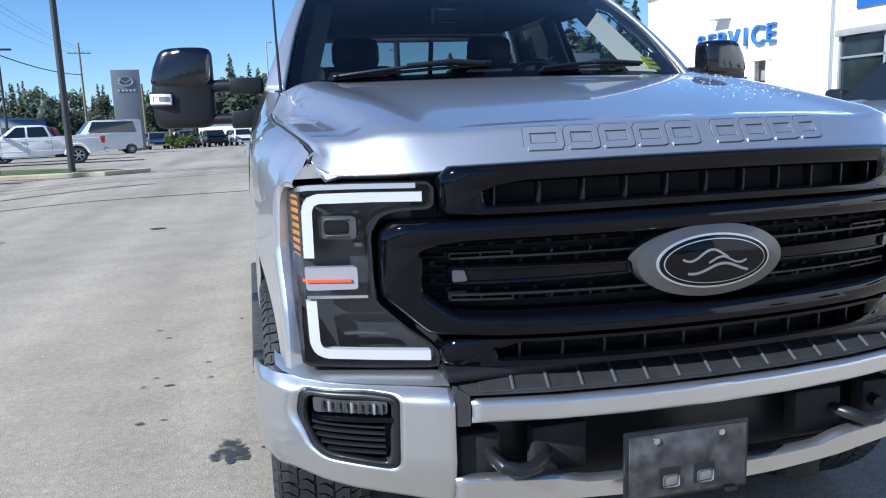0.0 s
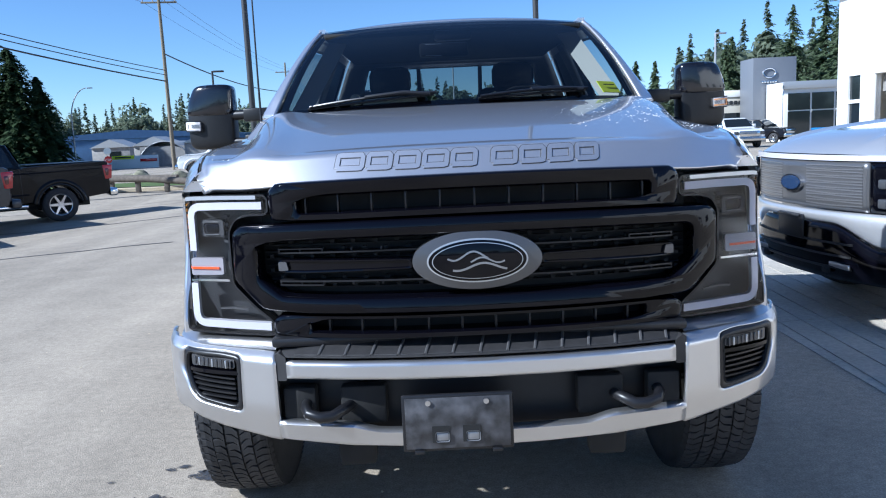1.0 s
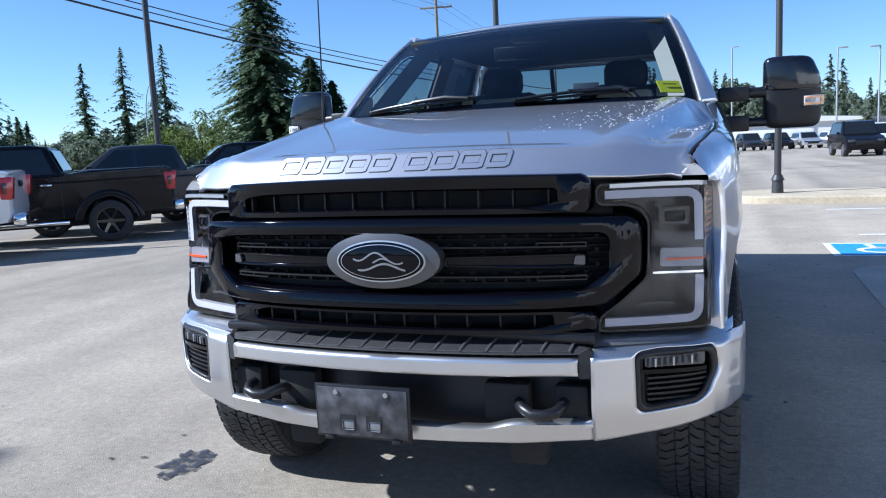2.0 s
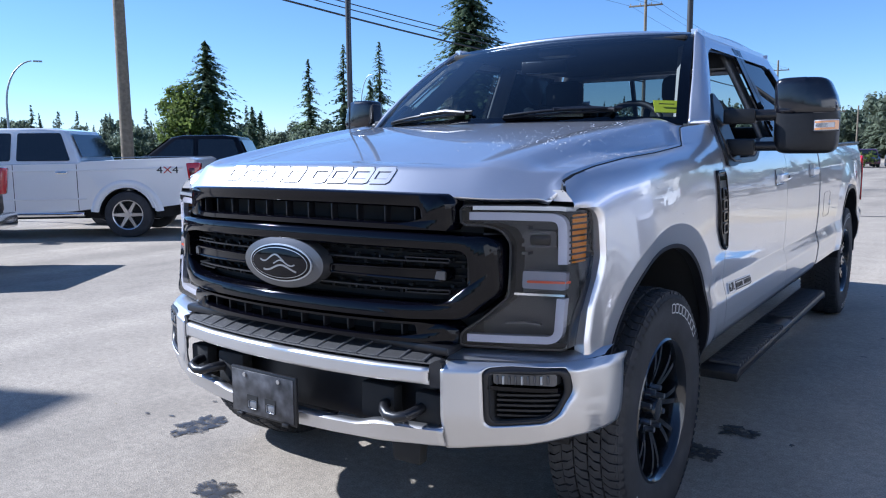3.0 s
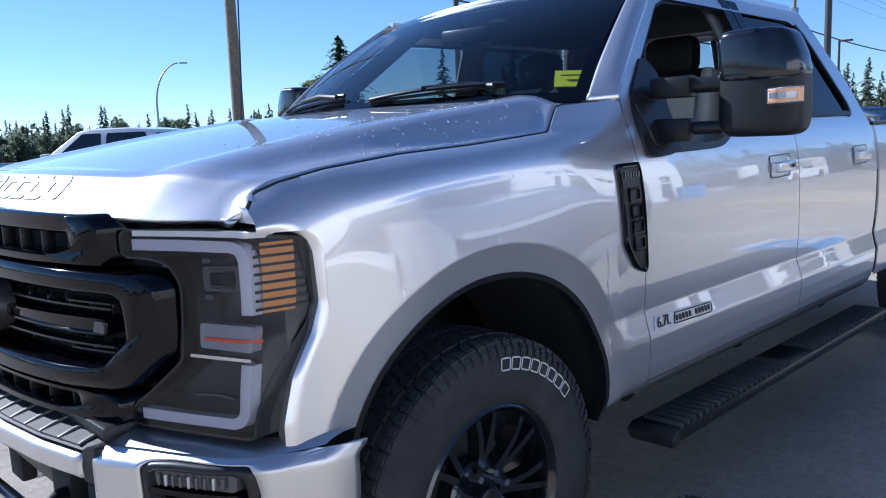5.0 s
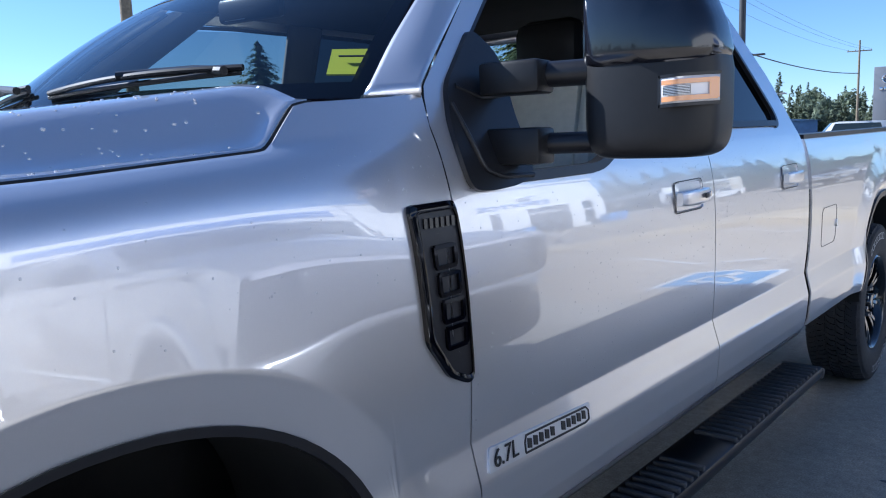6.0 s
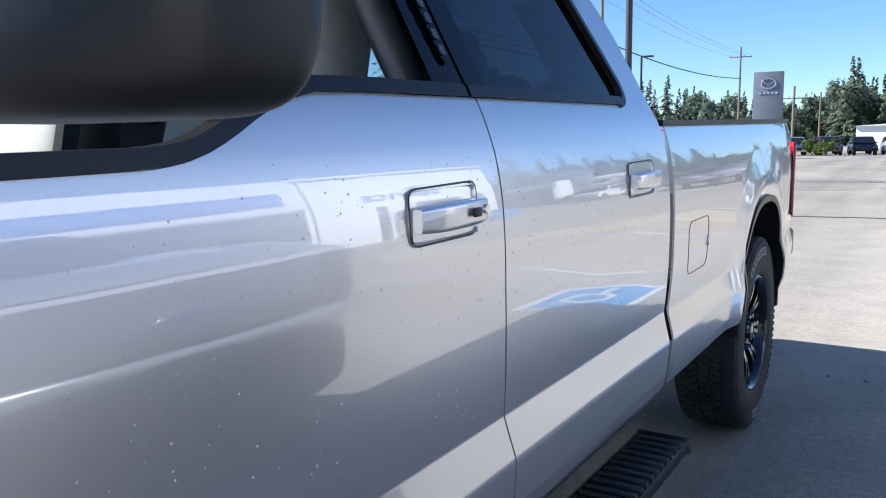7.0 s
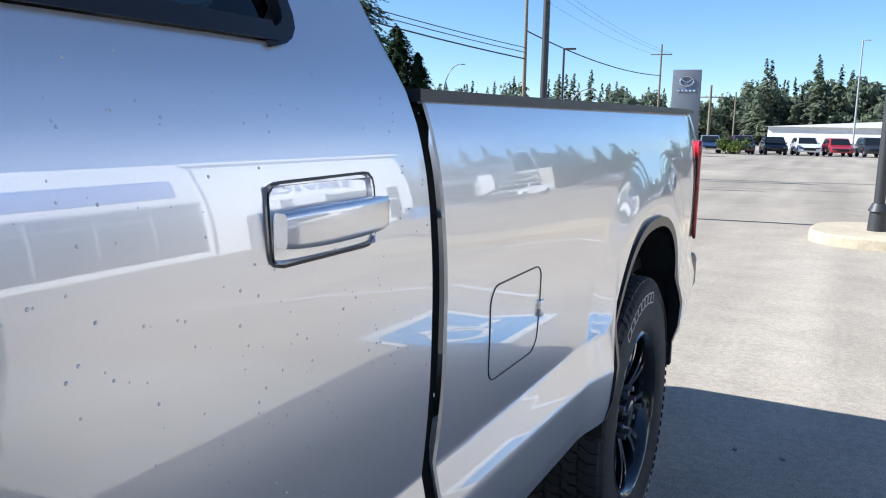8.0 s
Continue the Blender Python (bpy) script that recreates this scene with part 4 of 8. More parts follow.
def woods(az0, az1, dist, hmin, hmax, n, spread=25, kinds=0.7):
    global wv, wf
    for k in range(n):
        a = radians(az0 + (az1 - az0) * (k + rg.random()) / n)
        d = dist + rg.uniform(-spread, spread)
        x, y = d * math.sin(a), d * math.cos(a)
        h = rg.uniform(hmin, hmax) * (0.7 if rg.random() < 0.4 else 1.0)
        if rg.random() < kinds:
            v, f = conifer_mesh(h, h * 0.25, rg.randrange(10 ** 6), 64, 6, 0.30, 0.03, 0.052 * h, 1.05)
        else:
            v, f = broad_mesh(h * 0.8, h * 0.36, rg.randrange(10 ** 6), 14, 60, 0.075 * h)
        o = len(wv)
        wv += [(p[0] + x, p[1] + y, p[2]) for p in v]
        wf += [tuple(i + o for i in q) for q in f]


woods(-78, -56, 150, 5, 9.5, 150, 25, 0.7)
woods(-58, -32, 170, 6, 10.5, 120, 25, 0.55)
woods(-33, -14, 180, 8, 13, 110, 25, 0.7)
woods(-15, -3, 175, 6, 10.5, 110, 30, 0.6)
woods(-5, 8, 170, 8, 13.5, 120, 30, 0.55)
woods(5, 16.5, 150, 5.0, 8.6, 110, 35, 0.5)
woods(17, 31, 150, 9, 17, 130, 35, 0.6)
woods(-80, -38, 140, 4.2, 6.5, 230, 20, 0.3)
woods(30, 120, 160, 10, 16, 110, 25, 0.6)
woods(120, 285, 170, 9, 14, 130, 30, 0.5)
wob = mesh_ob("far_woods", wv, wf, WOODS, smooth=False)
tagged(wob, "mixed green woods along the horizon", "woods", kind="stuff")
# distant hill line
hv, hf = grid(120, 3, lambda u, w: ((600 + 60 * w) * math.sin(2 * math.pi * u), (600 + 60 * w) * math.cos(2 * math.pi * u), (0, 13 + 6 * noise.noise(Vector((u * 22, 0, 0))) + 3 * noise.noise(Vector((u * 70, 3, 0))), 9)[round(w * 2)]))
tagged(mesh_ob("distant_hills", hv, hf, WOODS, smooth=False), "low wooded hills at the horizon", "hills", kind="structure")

# ================================================================ the silver pickup truck
truck = thing("pickup_truck", "silver crew cab pickup truck with black grille and black wheels", "pickup truck")
HUB_F, HUB_R, R_TYRE = 0.905, 5.385, 0.449


def arch_front(y):
    q = abs((y - 0.93) / (0.475 if y < 0.93 else 0.50))
    return 0.60 + 0.460 * max(1 - q ** 2.1, 0.0) ** (1 / 2.1) if q < 1 else None


def arch_rear(y):
    q = abs((y - 5.40) / 0.46)
    return 0.58 + 0.50 * max(1 - q ** 2.5, 0.0) ** (1 / 2.5) if q < 1 else None


def arch_dist(y, z, yc, zc, a, b, p):
    """1 on the wheel opening, growing outward."""
    if z < zc:
        return abs(y - yc) / a
    return ((abs(y - yc) / a) ** p + ((z - zc) / b) ** p) ** (1 / p)


DOOR_PROFILE = ((0.50, 0.955), (0.545, 0.985), (0.575, 1.012), (0.60, 1.024), (0.64, 1.033), (0.70, 1.038), (0.738, 1.0395), (0.748, 1.0385), (0.80, 1.0255), (0.8305, 1.0185),
                (0.8335, 1.0182), (0.90, 1.024), (1.0, 1.028), (1.15, 1.028), (1.25, 1.022), (1.32, 1.012), (1.38, 0.997), (1.42, 0.984), (1.46, 0.966), (1.50, 0.948),
                (1.60, 0.905), (1.75, 0.838), (1.90, 0.768), (1.98, 0.722))
def soft_pw(v, pairs, w):
    return sum(pw(v + k * w, *pairs) for k in (-1, -0.5, 0, 0.5, 1)) / 5


def shoulder(y):
    """Height at which the fender turns over towards the hood."""
    return pw(y, (0.26, 1.290), (0.36, 1.330), (0.49, 1.362), (0.69, 1.385), (0.94, 1.400), (1.237, 1.424), (1.8, 1.475))


def fender_x(y, z):
    xs_ = pw(y, (0.26, 0.872), (0.30, 0.876), (0.34, 0.886), (0.39, 0.900), (0.50, 0.917), (0.70, 0.936), (1.0, 0.944), (1.3, 0.944), (1.8, 0.94))
    xc = 1.040 - 0.060 * step01(-y, -0.72, -0.30)
    half = 0.475 if y < 0.93 else 0.50
    e = abs(y - 0.93) / (half * 1.18)
    zc = 0.60 + 0.460 * 1.18 * max(1 - e ** 2.1, 0.0) ** (1 / 2.1) if e < 1 else 0.60
    zc = max(zc, 0.80)
    zs = shoulder(y)
    if z > zs:
        return xs_ - 0.75 * (z - zs)
    r = min((zs - z) / max(zs - zc, 0.05), 1.0)
    x = xs_ + (xc - xs_) * (0.80 * (1 - (1 - r) ** 10.0) + 0.20 * r)
    q = arch_dist(y, z, 0.93, 0.60, half, 0.460, 2.1)
    k = 1 - step01(q, 1.155, 1.195)
    return x * (1 - k) + (xc - 0.020 * max(1.18 - q, 0) / 0.18) * k


def side_x(y, z):
    """Half width of the body at (y, z)."""
    d = soft_pw(z, DOOR_PROFILE, 0.0015 if z < 0.88 else 0.03)
    x = d
    if y < 1.66:
        k = step01(y, 1.20, 1.66)
        if z < 0.9:
            k = max(k, step01(y, 1.40, 1.56) * step01(-z, -0.9, -0.84))
        x = fender_x(y, z) * (1 - k) + d * k
    if y > 4.5:
        q = arch_dist(y, z, 5.40, 0.58, 0.46, 0.50, 2.5)
        x += 0.022 * (1 - step01(q, 1.09, 1.45)) * (1.0 if q > 1.09 else 0.45 + 0.55 * max(q - 1.0, 0) / 0.09)
        x -= 0.03 * step01(y, 6.05, 6.4)
    return x


def cut_front_door(z):
    return pw(z, (0.5, 1.664), (0.6, 1.662), (0.82, 1.655), (0.97, 1.651), (1.30, 1.628), (1.45, 1.622), (1.52, 1.635), (1.60, 1.72), (1.75, 1.90), (1.93, 2.14))


def cut_b(z):
    return pw(z, (0.5, 2.930), (0.75, 2.930), (0.83, 2.921), (0.98, 2.913), (1.10, 2.911), (1.25, 2.913), (1.341, 2.910), (1.425, 2.898), (1.50, 2.882), (1.95, 2.80))


def cut_cab_rear(z):
    return pw(z, (0.5, 3.93), (0.64, 3.94), (0.84, 3.948), (0.97, 3.953), (1.10, 3.955), (1.22, 3.953), (1.30, 3.951), (1.36, 3.947), (1.405, 3.938), (1.44, 3.918), (1.48, 3.904), (1.525, 3.892), (1.63, 3.85), (1.75, 3.76), (1.95, 3.63))


def cut_bed(z):
    return pw(z, (0.5, 3.980), (0.64, 3.983), (0.84, 3.991), (0.95, 4.0), (1.10, 4.002), (1.20, 3.998), (1.28, 3.995), (1.35, 3.990), (1.40, 3.984), (1.45, 3.978))


def hood_cut(y):
    return pw(y, (0.28, 1.262), (0.30, 1.286), (0.33, 1.318), (0.38, 1.337), (0.49, 1.360), (0.69, 1.383), (0.94, 1.397), (1.237, 1.4205), (1.255, 1.4235), (1.270, 1.432), (1.345, 1.494), (1.37, 1.500), (1.54, 1.512), (1.63, 1.520))


def belt(y):
    return pw(y, (1.6, 1.344), (2.0, 1.349), (2.175, 1.352), (2.215, 1.358), (2.245, 1.367), (2.280, 1.382), (2.335, 1.410), (2.390, 1.430), (2.450, 1.444), (2.58, 1.449), (2.874, 1.452), (3.564, 1.458), (4.0, 1.46))


def panel(s, yl, yr, zb, zt, nu=40, nv=30, low=False, lift=0.0, roll=0.0, ret=0.022):
    def at(u, v):
        if roll:
            u = u ** 1.35
        if low:
            v = v * 0.70 if v < 0.5 else 0.35 + (v - 0.5) * 1.30
        ym = yl(1.0) * (1 - u) + yr(1.0) * u
        z = zb(ym) + v * (zt(ym) - zb(ym))
        y = yl(z) * (1 - u) + yr(z) * u
        z = zb(y) + v * (zt(y) - zb(y))
        x = side_x(y, z) + lift
        if roll:
            x -= roll * max(1 - (y - yl(z)) / 0.022, 0.0) ** 2
        return (x, y, z)
    v, f = grid(nu, nv, at)
    # returned edge, so that gaps look like folded sheet
    n = len(v)
    border = [i * nv for i in range(nu)] + [(nu - 1) * nv + j for j in range(1, nv)] + [i * nv + nv - 1 for i in range(nu - 2, -1, -1)] + [j for j in range(nv - 2, 0, -1)]
    c = [(v[b][0] - ret, v[b][1], v[b][2]) for b in border]
    v = v + c
    m = len(border)
    f = f + [(border[(k + 1) % m], border[k], n + k, n + (k + 1) % m) for k in range(m)]
    return side(v, f, s)


def pin(point, y, z, s=1, out=0.0):
    return (s * (side_x(y, z) + out), y, z)


# ---- front fenders
def fender_front(z):
    return pw(z, (0.6, 0.30), (0.79, 0.312), (0.83, 0.312), (0.93, 0.342), (1.02, 0.395), (1.08, 0.416), (1.19, 0.412), (1.22, 0.402), (1.236, 0.37))


def fender_bottom(y):
    a = arch_front(y)
    if y < 0.462:
        return 0.783
    if a is None:
        return 0.565
    return max(a, 0.783) if y < 0.6 else a


for s in (1, -1):
    v, f = panel(s, lambda z: 0.43, lambda z: cut_front_door(z) - 0.0025, fender_bottom, lambda y: hood_cut(y) - 0.003, 170, 90)
    # the strip that frames the lamp: beside it and above it

    def beside(u, w):
        z = 0.783 + (1.236 - 0.783) * w
        y0 = fender_front(z)
        y = y0 + (0.4301 - y0) * u
        return (side_x(y, z) - 0.012 * max(1 - (y - y0) / 0.024, 0.0) ** 2, y, z)

    def above(u, w):
        y = 0.298 + (0.4301 - 0.298) * u
        z = 1.236 + (hood_cut(y) - 0.003 - 1.236) * w
        k = max(1 - (z - 1.236) / 0.02, 0.0) ** 2 * (1 - step01(y, 0.32, 0.39))
        return (side_x(y, z) - 0.010 * k, y, z)
    def corner(u, w):
        z = 1.256 + 0.034 * w
        return (0.860 + (side_x(0.299, z) - 0.860) * u, 0.303 - 0.004 * u, z)
    bv_, bf_ = grid(16, 40, beside)
    cv_, cf_ = grid(8, 6, corner)
    n_ = len(bv_)
    bv_ += [(x - 0.035, y + 0.006, z) for x, y, z in bv_[:40]]
    bf_ += [(j + 1, j, n_ + j, n_ + j + 1) for j in range(39)]
    av_, af_ = grid(18, 14, above)
    n_ = len(av_)
    lower = [i * 14 for i in range(18)]
    av_ += [(av_[i][0] - 0.035, av_[i][1], av_[i][2]) for i in lower]
    af_ += [(lower[i], lower[i + 1], n_ + i + 1, n_ + i) for i in range(17)]
    for gv_, gf_ in ((bv_, bf_), (av_, af_), (cv_, cf_)):
        v, f = join((v, f), side(gv_, gf_, s))
    mesh_ob("front_fender", v, f, SILVER, truck)
    # dark lining of the wheel opening
    def liner(u, w, s=s):
        a = math.pi * (1.06 - u * 1.12)
        y, z = 0.93 + (0.48 if math.cos(a) < 0 else 0.505) * math.cos(a), 0.60 + 0.465 * math.sin(a)
        z = max(z, 0.52)
        return (s * (side_x(y, max(z, 0.80)) - 0.035 - 0.45 * w), y, z)
    v, f = grid(40, 6, liner)
    mesh_ob("wheel_arch_liner", v, f, UNDER, truck)
    v, f = band([(0.93 + (0.472 if math.cos(a) < 0 else 0.497) * math.copysign(abs(math.cos(a)) ** (2 / 2.1), math.cos(a)), 0.60 + 0.457 * max(math.sin(a), 0) ** (2 / 2.1) + min(math.sin(a), 0) * 0.3) for a in
                 [math.pi * (1.0 - k / 40 * 1.08) for k in range(41)]], 0.016,
                lambda y, z, h, s=s: (s * (side_x(y, z) - 0.03 + h), y, z), 0.033)
    mesh_ob("arch_lip", v, f, SATIN_BLACK, truck)

# ---- doors
for s in (1, -1):
    v, f = panel(s, lambda z: cut_front_door(z) + 0.002, lambda z: cut_b(z) - 0.0025, lambda y: 0.597, lambda y: belt(y) - 0.012, 60, 190, True)
    fdoor = mesh_ob("front_door", v, f, SILVER, truck)
    v, f = panel(s, lambda z: cut_b(z) + 0.0025, lambda z: cut_cab_rear(z) - 0.003, lambda y: 0.597, lambda y: belt(y) - 0.012, 50, 190, True, ret=0.006)
    rdoor = mesh_ob("rear_door", v, f, SILVER, truck)
    v, f = panel(s, lambda z: 1.662, lambda z: 3.93, lambda y: 0.545, lambda y: 0.592, 40, 8)
    mesh_ob("rocker_panel", v, f, SILVER, truck)
    # black belt trim under the glass
    v, f = band([(y, belt(y) + 0.001) for y in np.linspace(1.70, 2.86, 44)], 0.022, lambda y, z, h, s=s: (s * (side_x(y, z) + h), y, z), 0.008, -0.02)
    mesh_ob("belt_trim", v, f, SATIN_BLACK, fdoor)
    v, f = band([(y, belt(y) + 0.001) for y in np.linspace(2.872, 3.672, 30)], 0.022, lambda y, z, h, s=s: (s * (side_x(y, z) + h), y, z), 0.008, -0.02)
    mesh_ob("belt_trim", v, f, SATIN_BLACK, rdoor)
    # front window frame and glass
    def up(y, z, h=0.0, s=s):
        return (s * (side_x(y, z) + h), y, z)
    outer_f = [(1.629, 1.32), (1.6235, 1.46), (1.643, 1.53), (1.90, 1.745), (2.105, 1.925), (2.20, 1.955), (2.45, 1.965), (2.80, 1.965), (2.868, 1.45), (2.45, 1.43), (2.20, 1.338)]
    inner_f = [(1.690, 1.346), (1.682, 1.46), (1.702, 1.525), (1.955, 1.73), (2.135, 1.875), (2.21, 1.90), (2.45, 1.91), (2.755, 1.912), (2.815, 1.452), (2.44, 1.442), (2.20, 1.352)]
    v, f = ring(outer_f, inner_f, lambda y, z: up(y, z, -0.0005), 6, 120)
    f = [q for q in f if sum(v[i][2] for i in q) / 4 > 1.328]
    f = [q for q in f if sum(v[i][1] for i in q) / 4 < 2.24 and not (sum(v[i][2] for i in q) / 4 < 1.40 and sum(v[i][1] for i in q) / 4 > 1.700)]
    v, f = (v, f) if s > 0 else (v, [tuple(reversed(q)) for q in f])
    mesh_ob("window_frame", v, f, SILVER, fdoor)
    seal_in = [(a * 0.94 + 2.25 * 0.06, b * 0.95 + 1.64 * 0.05) for a, b in inner_f]
    v, f = ring(inner_f, seal_in, lambda y, z: up(y, z, -0.010), 2, 88)
    f = [q for q in f if sum(v[i][2] for i in q) / 4 > 1.47]
    v, f = (v, f) if s > 0 else (v, [tuple(reversed(q)) for q in f])
    mesh_ob("window_seal", v, f, SATIN_BLACK, fdoor, "black rubber window seal")
    inner_r = [(2.935, 1.455), (2.88, 1.912), (3.1, 1.915), (3.40, 1.907), (3.475, 1.890), (3.525, 1.845), (3.63, 1.65), (3.705, 1.515), (3.714, 1.485), (3.69, 1.463), (3.4, 1.457)]
    # header strips over the glass and the broad pillar behind the rear window
    for door, y0, y1 in ((fdoor, 2.195, 2.798), (rdoor, 2.803, 3.50)):
        v, f = grid(24, 8, lambda u, w: up(y0 + (y1 - y0) * u, 1.908 + 0.062 * w, -0.0005))
        mesh_ob("window_frame", v, f if s > 0 else [tuple(reversed(q)) for q in f], SILVER, door)

    def rear_pillar(u, w):
        z = 1.434 + (1.970 - 1.434) * w
        ya = pw(z, (1.434, 3.66), (1.455, 3.695), (1.475, 3.712), (1.515, 3.706), (1.65, 3.63), (1.845, 3.525), (1.890, 3.47), (1.908, 3.40), (1.97, 3.38))
        return up(ya + (cut_cab_rear(z) - 0.004 - ya) * u, z, 0.0)
    v, f = grid(14, 60, rear_pillar)
    mesh_ob("window_frame", v, f if s > 0 else [tuple(reversed(q)) for q in f], SILVER, rdoor, "broad silver pillar behind the rear window")
    seal_r = [(a * 0.965 + 3.25 * 0.035, b * 0.965 + 1.66 * 0.035) for a, b in inner_r]
    v, f = ring(inner_r, seal_r, lambda y, z: up(y, z, -0.008), 2, 80)
    v, f = (v, f) if s > 0 else (v, [tuple(reversed(q)) for q in f])
    mesh_ob("window_seal", v, f, SATIN_BLACK, rdoor, "black rubber window seal")
    edge = resample([(3.655, 1.450), (3.690, 1.458), (3.708, 1.476), (3.708, 1.508), (3.63, 1.65), (3.525, 1.845), (3.475, 1.892)], 40, False)
    v, f = band(edge, 0.020, lambda y, z, h, s=s: (s * (side_x(y, z) + h), y, z), 0.006, -0.02)
    mesh_ob("window_seal", v, f, SATIN_BLACK, rdoor, "black rubber window seal")
    # black gloss B pillar cover with key pad on the driver's door
    v, f = prism([(2.765, 1.455), (2.865, 1.455), (2.80, 1.955), (2.72, 1.955)], lambda y, z: up(y, z, 0.003), lambda y, z: up(y, z, -0.01))
    mesh_ob("pillar_cover", v, f if s > 0 else [tuple(reversed(q)) for q in f], GLOSS_BLACK, fdoor)
    v, f = prism([(2.876, 1.455), (2.945, 1.455), (2.885, 1.955), (2.809, 1.955)], lambda y, z: up(y, z, 0.003), lambda y, z: up(y, z, -0.01))
    mesh_ob("pillar_cover", v, f if s > 0 else [tuple(reversed(q)) for q in f], GLOSS_BLACK, rdoor)
    if s > 0:
        pad = mesh_ob("key_pad", *prism(rounded([(2.815, 1.50), (2.842, 1.50), (2.820, 1.66), (2.793, 1.66)], 0.01), lambda y, z: up(y, z, 0.009), lambda y, z: up(y, z, 0.0)), GLOSS_BLACK, fdoor, "chrome edged key pad")
        for k in range(5):
            zz = 1.522 + 0.028 * k
            yy = 2.8275 - (zz - 1.5) * 0.14
            mesh_ob("key", *prism(rounded([(yy - 0.008, zz - 0.009), (yy + 0.008, zz - 0.009), (yy + 0.006, zz + 0.009), (yy - 0.010, zz + 0.009)], 0.004), lambda y, z: up(y, z, 0.012), lambda y, z: up(y, z, 0.008)), EMBLEM_GREY, pad)
    if s < 0:
        g = prism([(1.72, 1.352), (1.72, 1.46), (1.955, 1.73), (2.135, 1.875), (2.755, 1.912), (2.815, 1.452), (2.20, 1.352)], lambda y, z: up(y, z, -0.014), lambda y, z: up(y, z, -0.018))
        mesh_ob("side_window", g[0], [tuple(reversed(q)) for q in g[1]][:1], SIDEGLASS, fdoor, "clear door glass").visible_shadow = False
    gv, gf = grid(10, 8, lambda u, w: up(2.90 + 0.83 * u - 0.21 * w * u - 0.02 * w, 1.45 + 0.47 * w, -0.012))
    gl = mesh_ob("side_window", gv, gf, TINTED, rdoor, "dark tinted door glass")
    # door handle: recess, cup, bar
    for door, y0, z0 in ((fdoor, 2.605, 1.20), (rdoor, 3.592, 1.205)):
        rim = rounded([(y0, z0), (y0 + 0.205, z0 + 0.002), (y0 + 0.215, z0 + 0.096), (y0 + 0.004, z0 + 0.092)], 0.022)
        inn = rounded([(y0 + 0.0035, z0 + 0.0035), (y0 + 0.2015, z0 + 0.0055), (y0 + 0.211, z0 + 0.0925), (y0 + 0.0075, z0 + 0.0885)], 0.020)
        v, f = ring(rim, inn, lambda y, z: up(y, z, 0.003), 1, 48)
        mesh_ob("handle_surround", v, f if s > 0 else [tuple(reversed(q)) for q in f], SATIN_BLACK, door)
        def cup(u, w, y0=y0, z0=z0):
            y, z = y0 + 0.006 + 0.196 * u, z0 + 0.006 + 0.082 * w
            dip = 0.050 * math.sin(math.pi * min(max(u, 0), 1)) ** 0.6 * math.sin(math.pi * w) ** 0.6
            return up(y, z, 0.0045 - dip)
        v, f = grid(24, 16, cup)
        mesh_ob("handle_cup", v, f if s > 0 else [tuple(reversed(q)) for q in f], SILVER, door)
        xs = side_x(y0 + 0.1, z0 + 0.05)
        bv, bf = [], []
        for k in range(25):
            u = k / 24
            y = y0 + 0.004 + 0.206 * u
            out = 0.008 + 0.022 * math.sin(math.pi * min(max(u * 0.96 + 0.03, 0), 1)) ** 0.35
            zc = z0 + 0.043 + 0.004 * u
            hh = 0.0215 - 0.003 * (2 * u - 1) ** 4
            for a in range(12):
                ang = 2 * math.pi * (a + 0.5) / 12
                ca, sa = math.cos(ang), math.sin(ang)
                bv.append((s * (xs + out + 0.009 * math.copysign(abs(ca) ** 0.30, ca)), y, zc + hh * math.copysign(abs(sa) ** 0.38, sa)))
        bf = [(k * 12 + a, k * 12 + (a + 1) % 12, (k + 1) * 12 + (a + 1) % 12, (k + 1) * 12 + a) for k in range(24) for a in range(12)] + [tuple(range(11, -1, -1)), tuple(range(288, 300))]
        if s < 0:
            bf = [tuple(reversed(q)) for q in bf]
        hb = mesh_ob("door_handle", bv, bf, SILVER, door)
        if s > 0 and door is fdoor:
            part("lock_button", box((xs + 0.044, y0 + 0.140, z0 + 0.047), (0.006, 0.026, 0.016), 0.003), SATIN_BLACK, hb)
            part("key_cylinder", cyl((xs + 0.031, y0 + 0.188, z0 + 0.048), 0.008, 0.012, "x", 16), CHROME, hb)

# ---- pillars, roof, back of the cab
for s in (1, -1):
    def pillar(u, w, s=s):
        w = -0.02 + 1.02 * w
        base, top = Vector((0.872, 1.555, 1.512)), Vector((0.700, 2.155, 1.980))
        a = base.lerp(top, w) + Vector((0.012, -0.02, 0.012)) * math.sin(math.pi * max(w, 0))
        z = 1.517 + (1.937 - 1.517) * w
        y = cut_front_door(z) - 0.006
        b = Vector((side_x(y, z), y, z))
        p = a.lerp(b, u) + Vector((0.006, -0.003, 0.007)) * math.sin(math.pi * u) * step01(w, 0.0, 0.2) * (1 - step01(w, 0.8, 1.0))
        return (s * p.x, p.y, p.z)
    v, f = grid(10, 24, pillar)
    mesh_ob("windshield_pillar", v, f if s < 0 else [tuple(reversed(q)) for q in f], SILVER, truck, thick=0.02)
    seam = [(s * (side_x(cut_front_door(z) - 0.003, z) - 0.004), cut_front_door(z) - 0.003, z) for z in np.linspace(1.53, 1.93, 24)]
    mesh_ob("door_seam", *tube(seam, 0.0045, 6), UNDER, truck, "dark gap between pillar and door")
    # roof rail over the doors
    v, f = band([(y, 1.982) for y in np.linspace(2.14, 3.52, 20)], 0.030, lambda y, z, h, s=s: (s * (side_x(y, min(z, 1.98)) - 0.008 + h), y, z), 0.004, -0.03)
    mesh_ob("roof_edge", v, f, SILVER, truck)


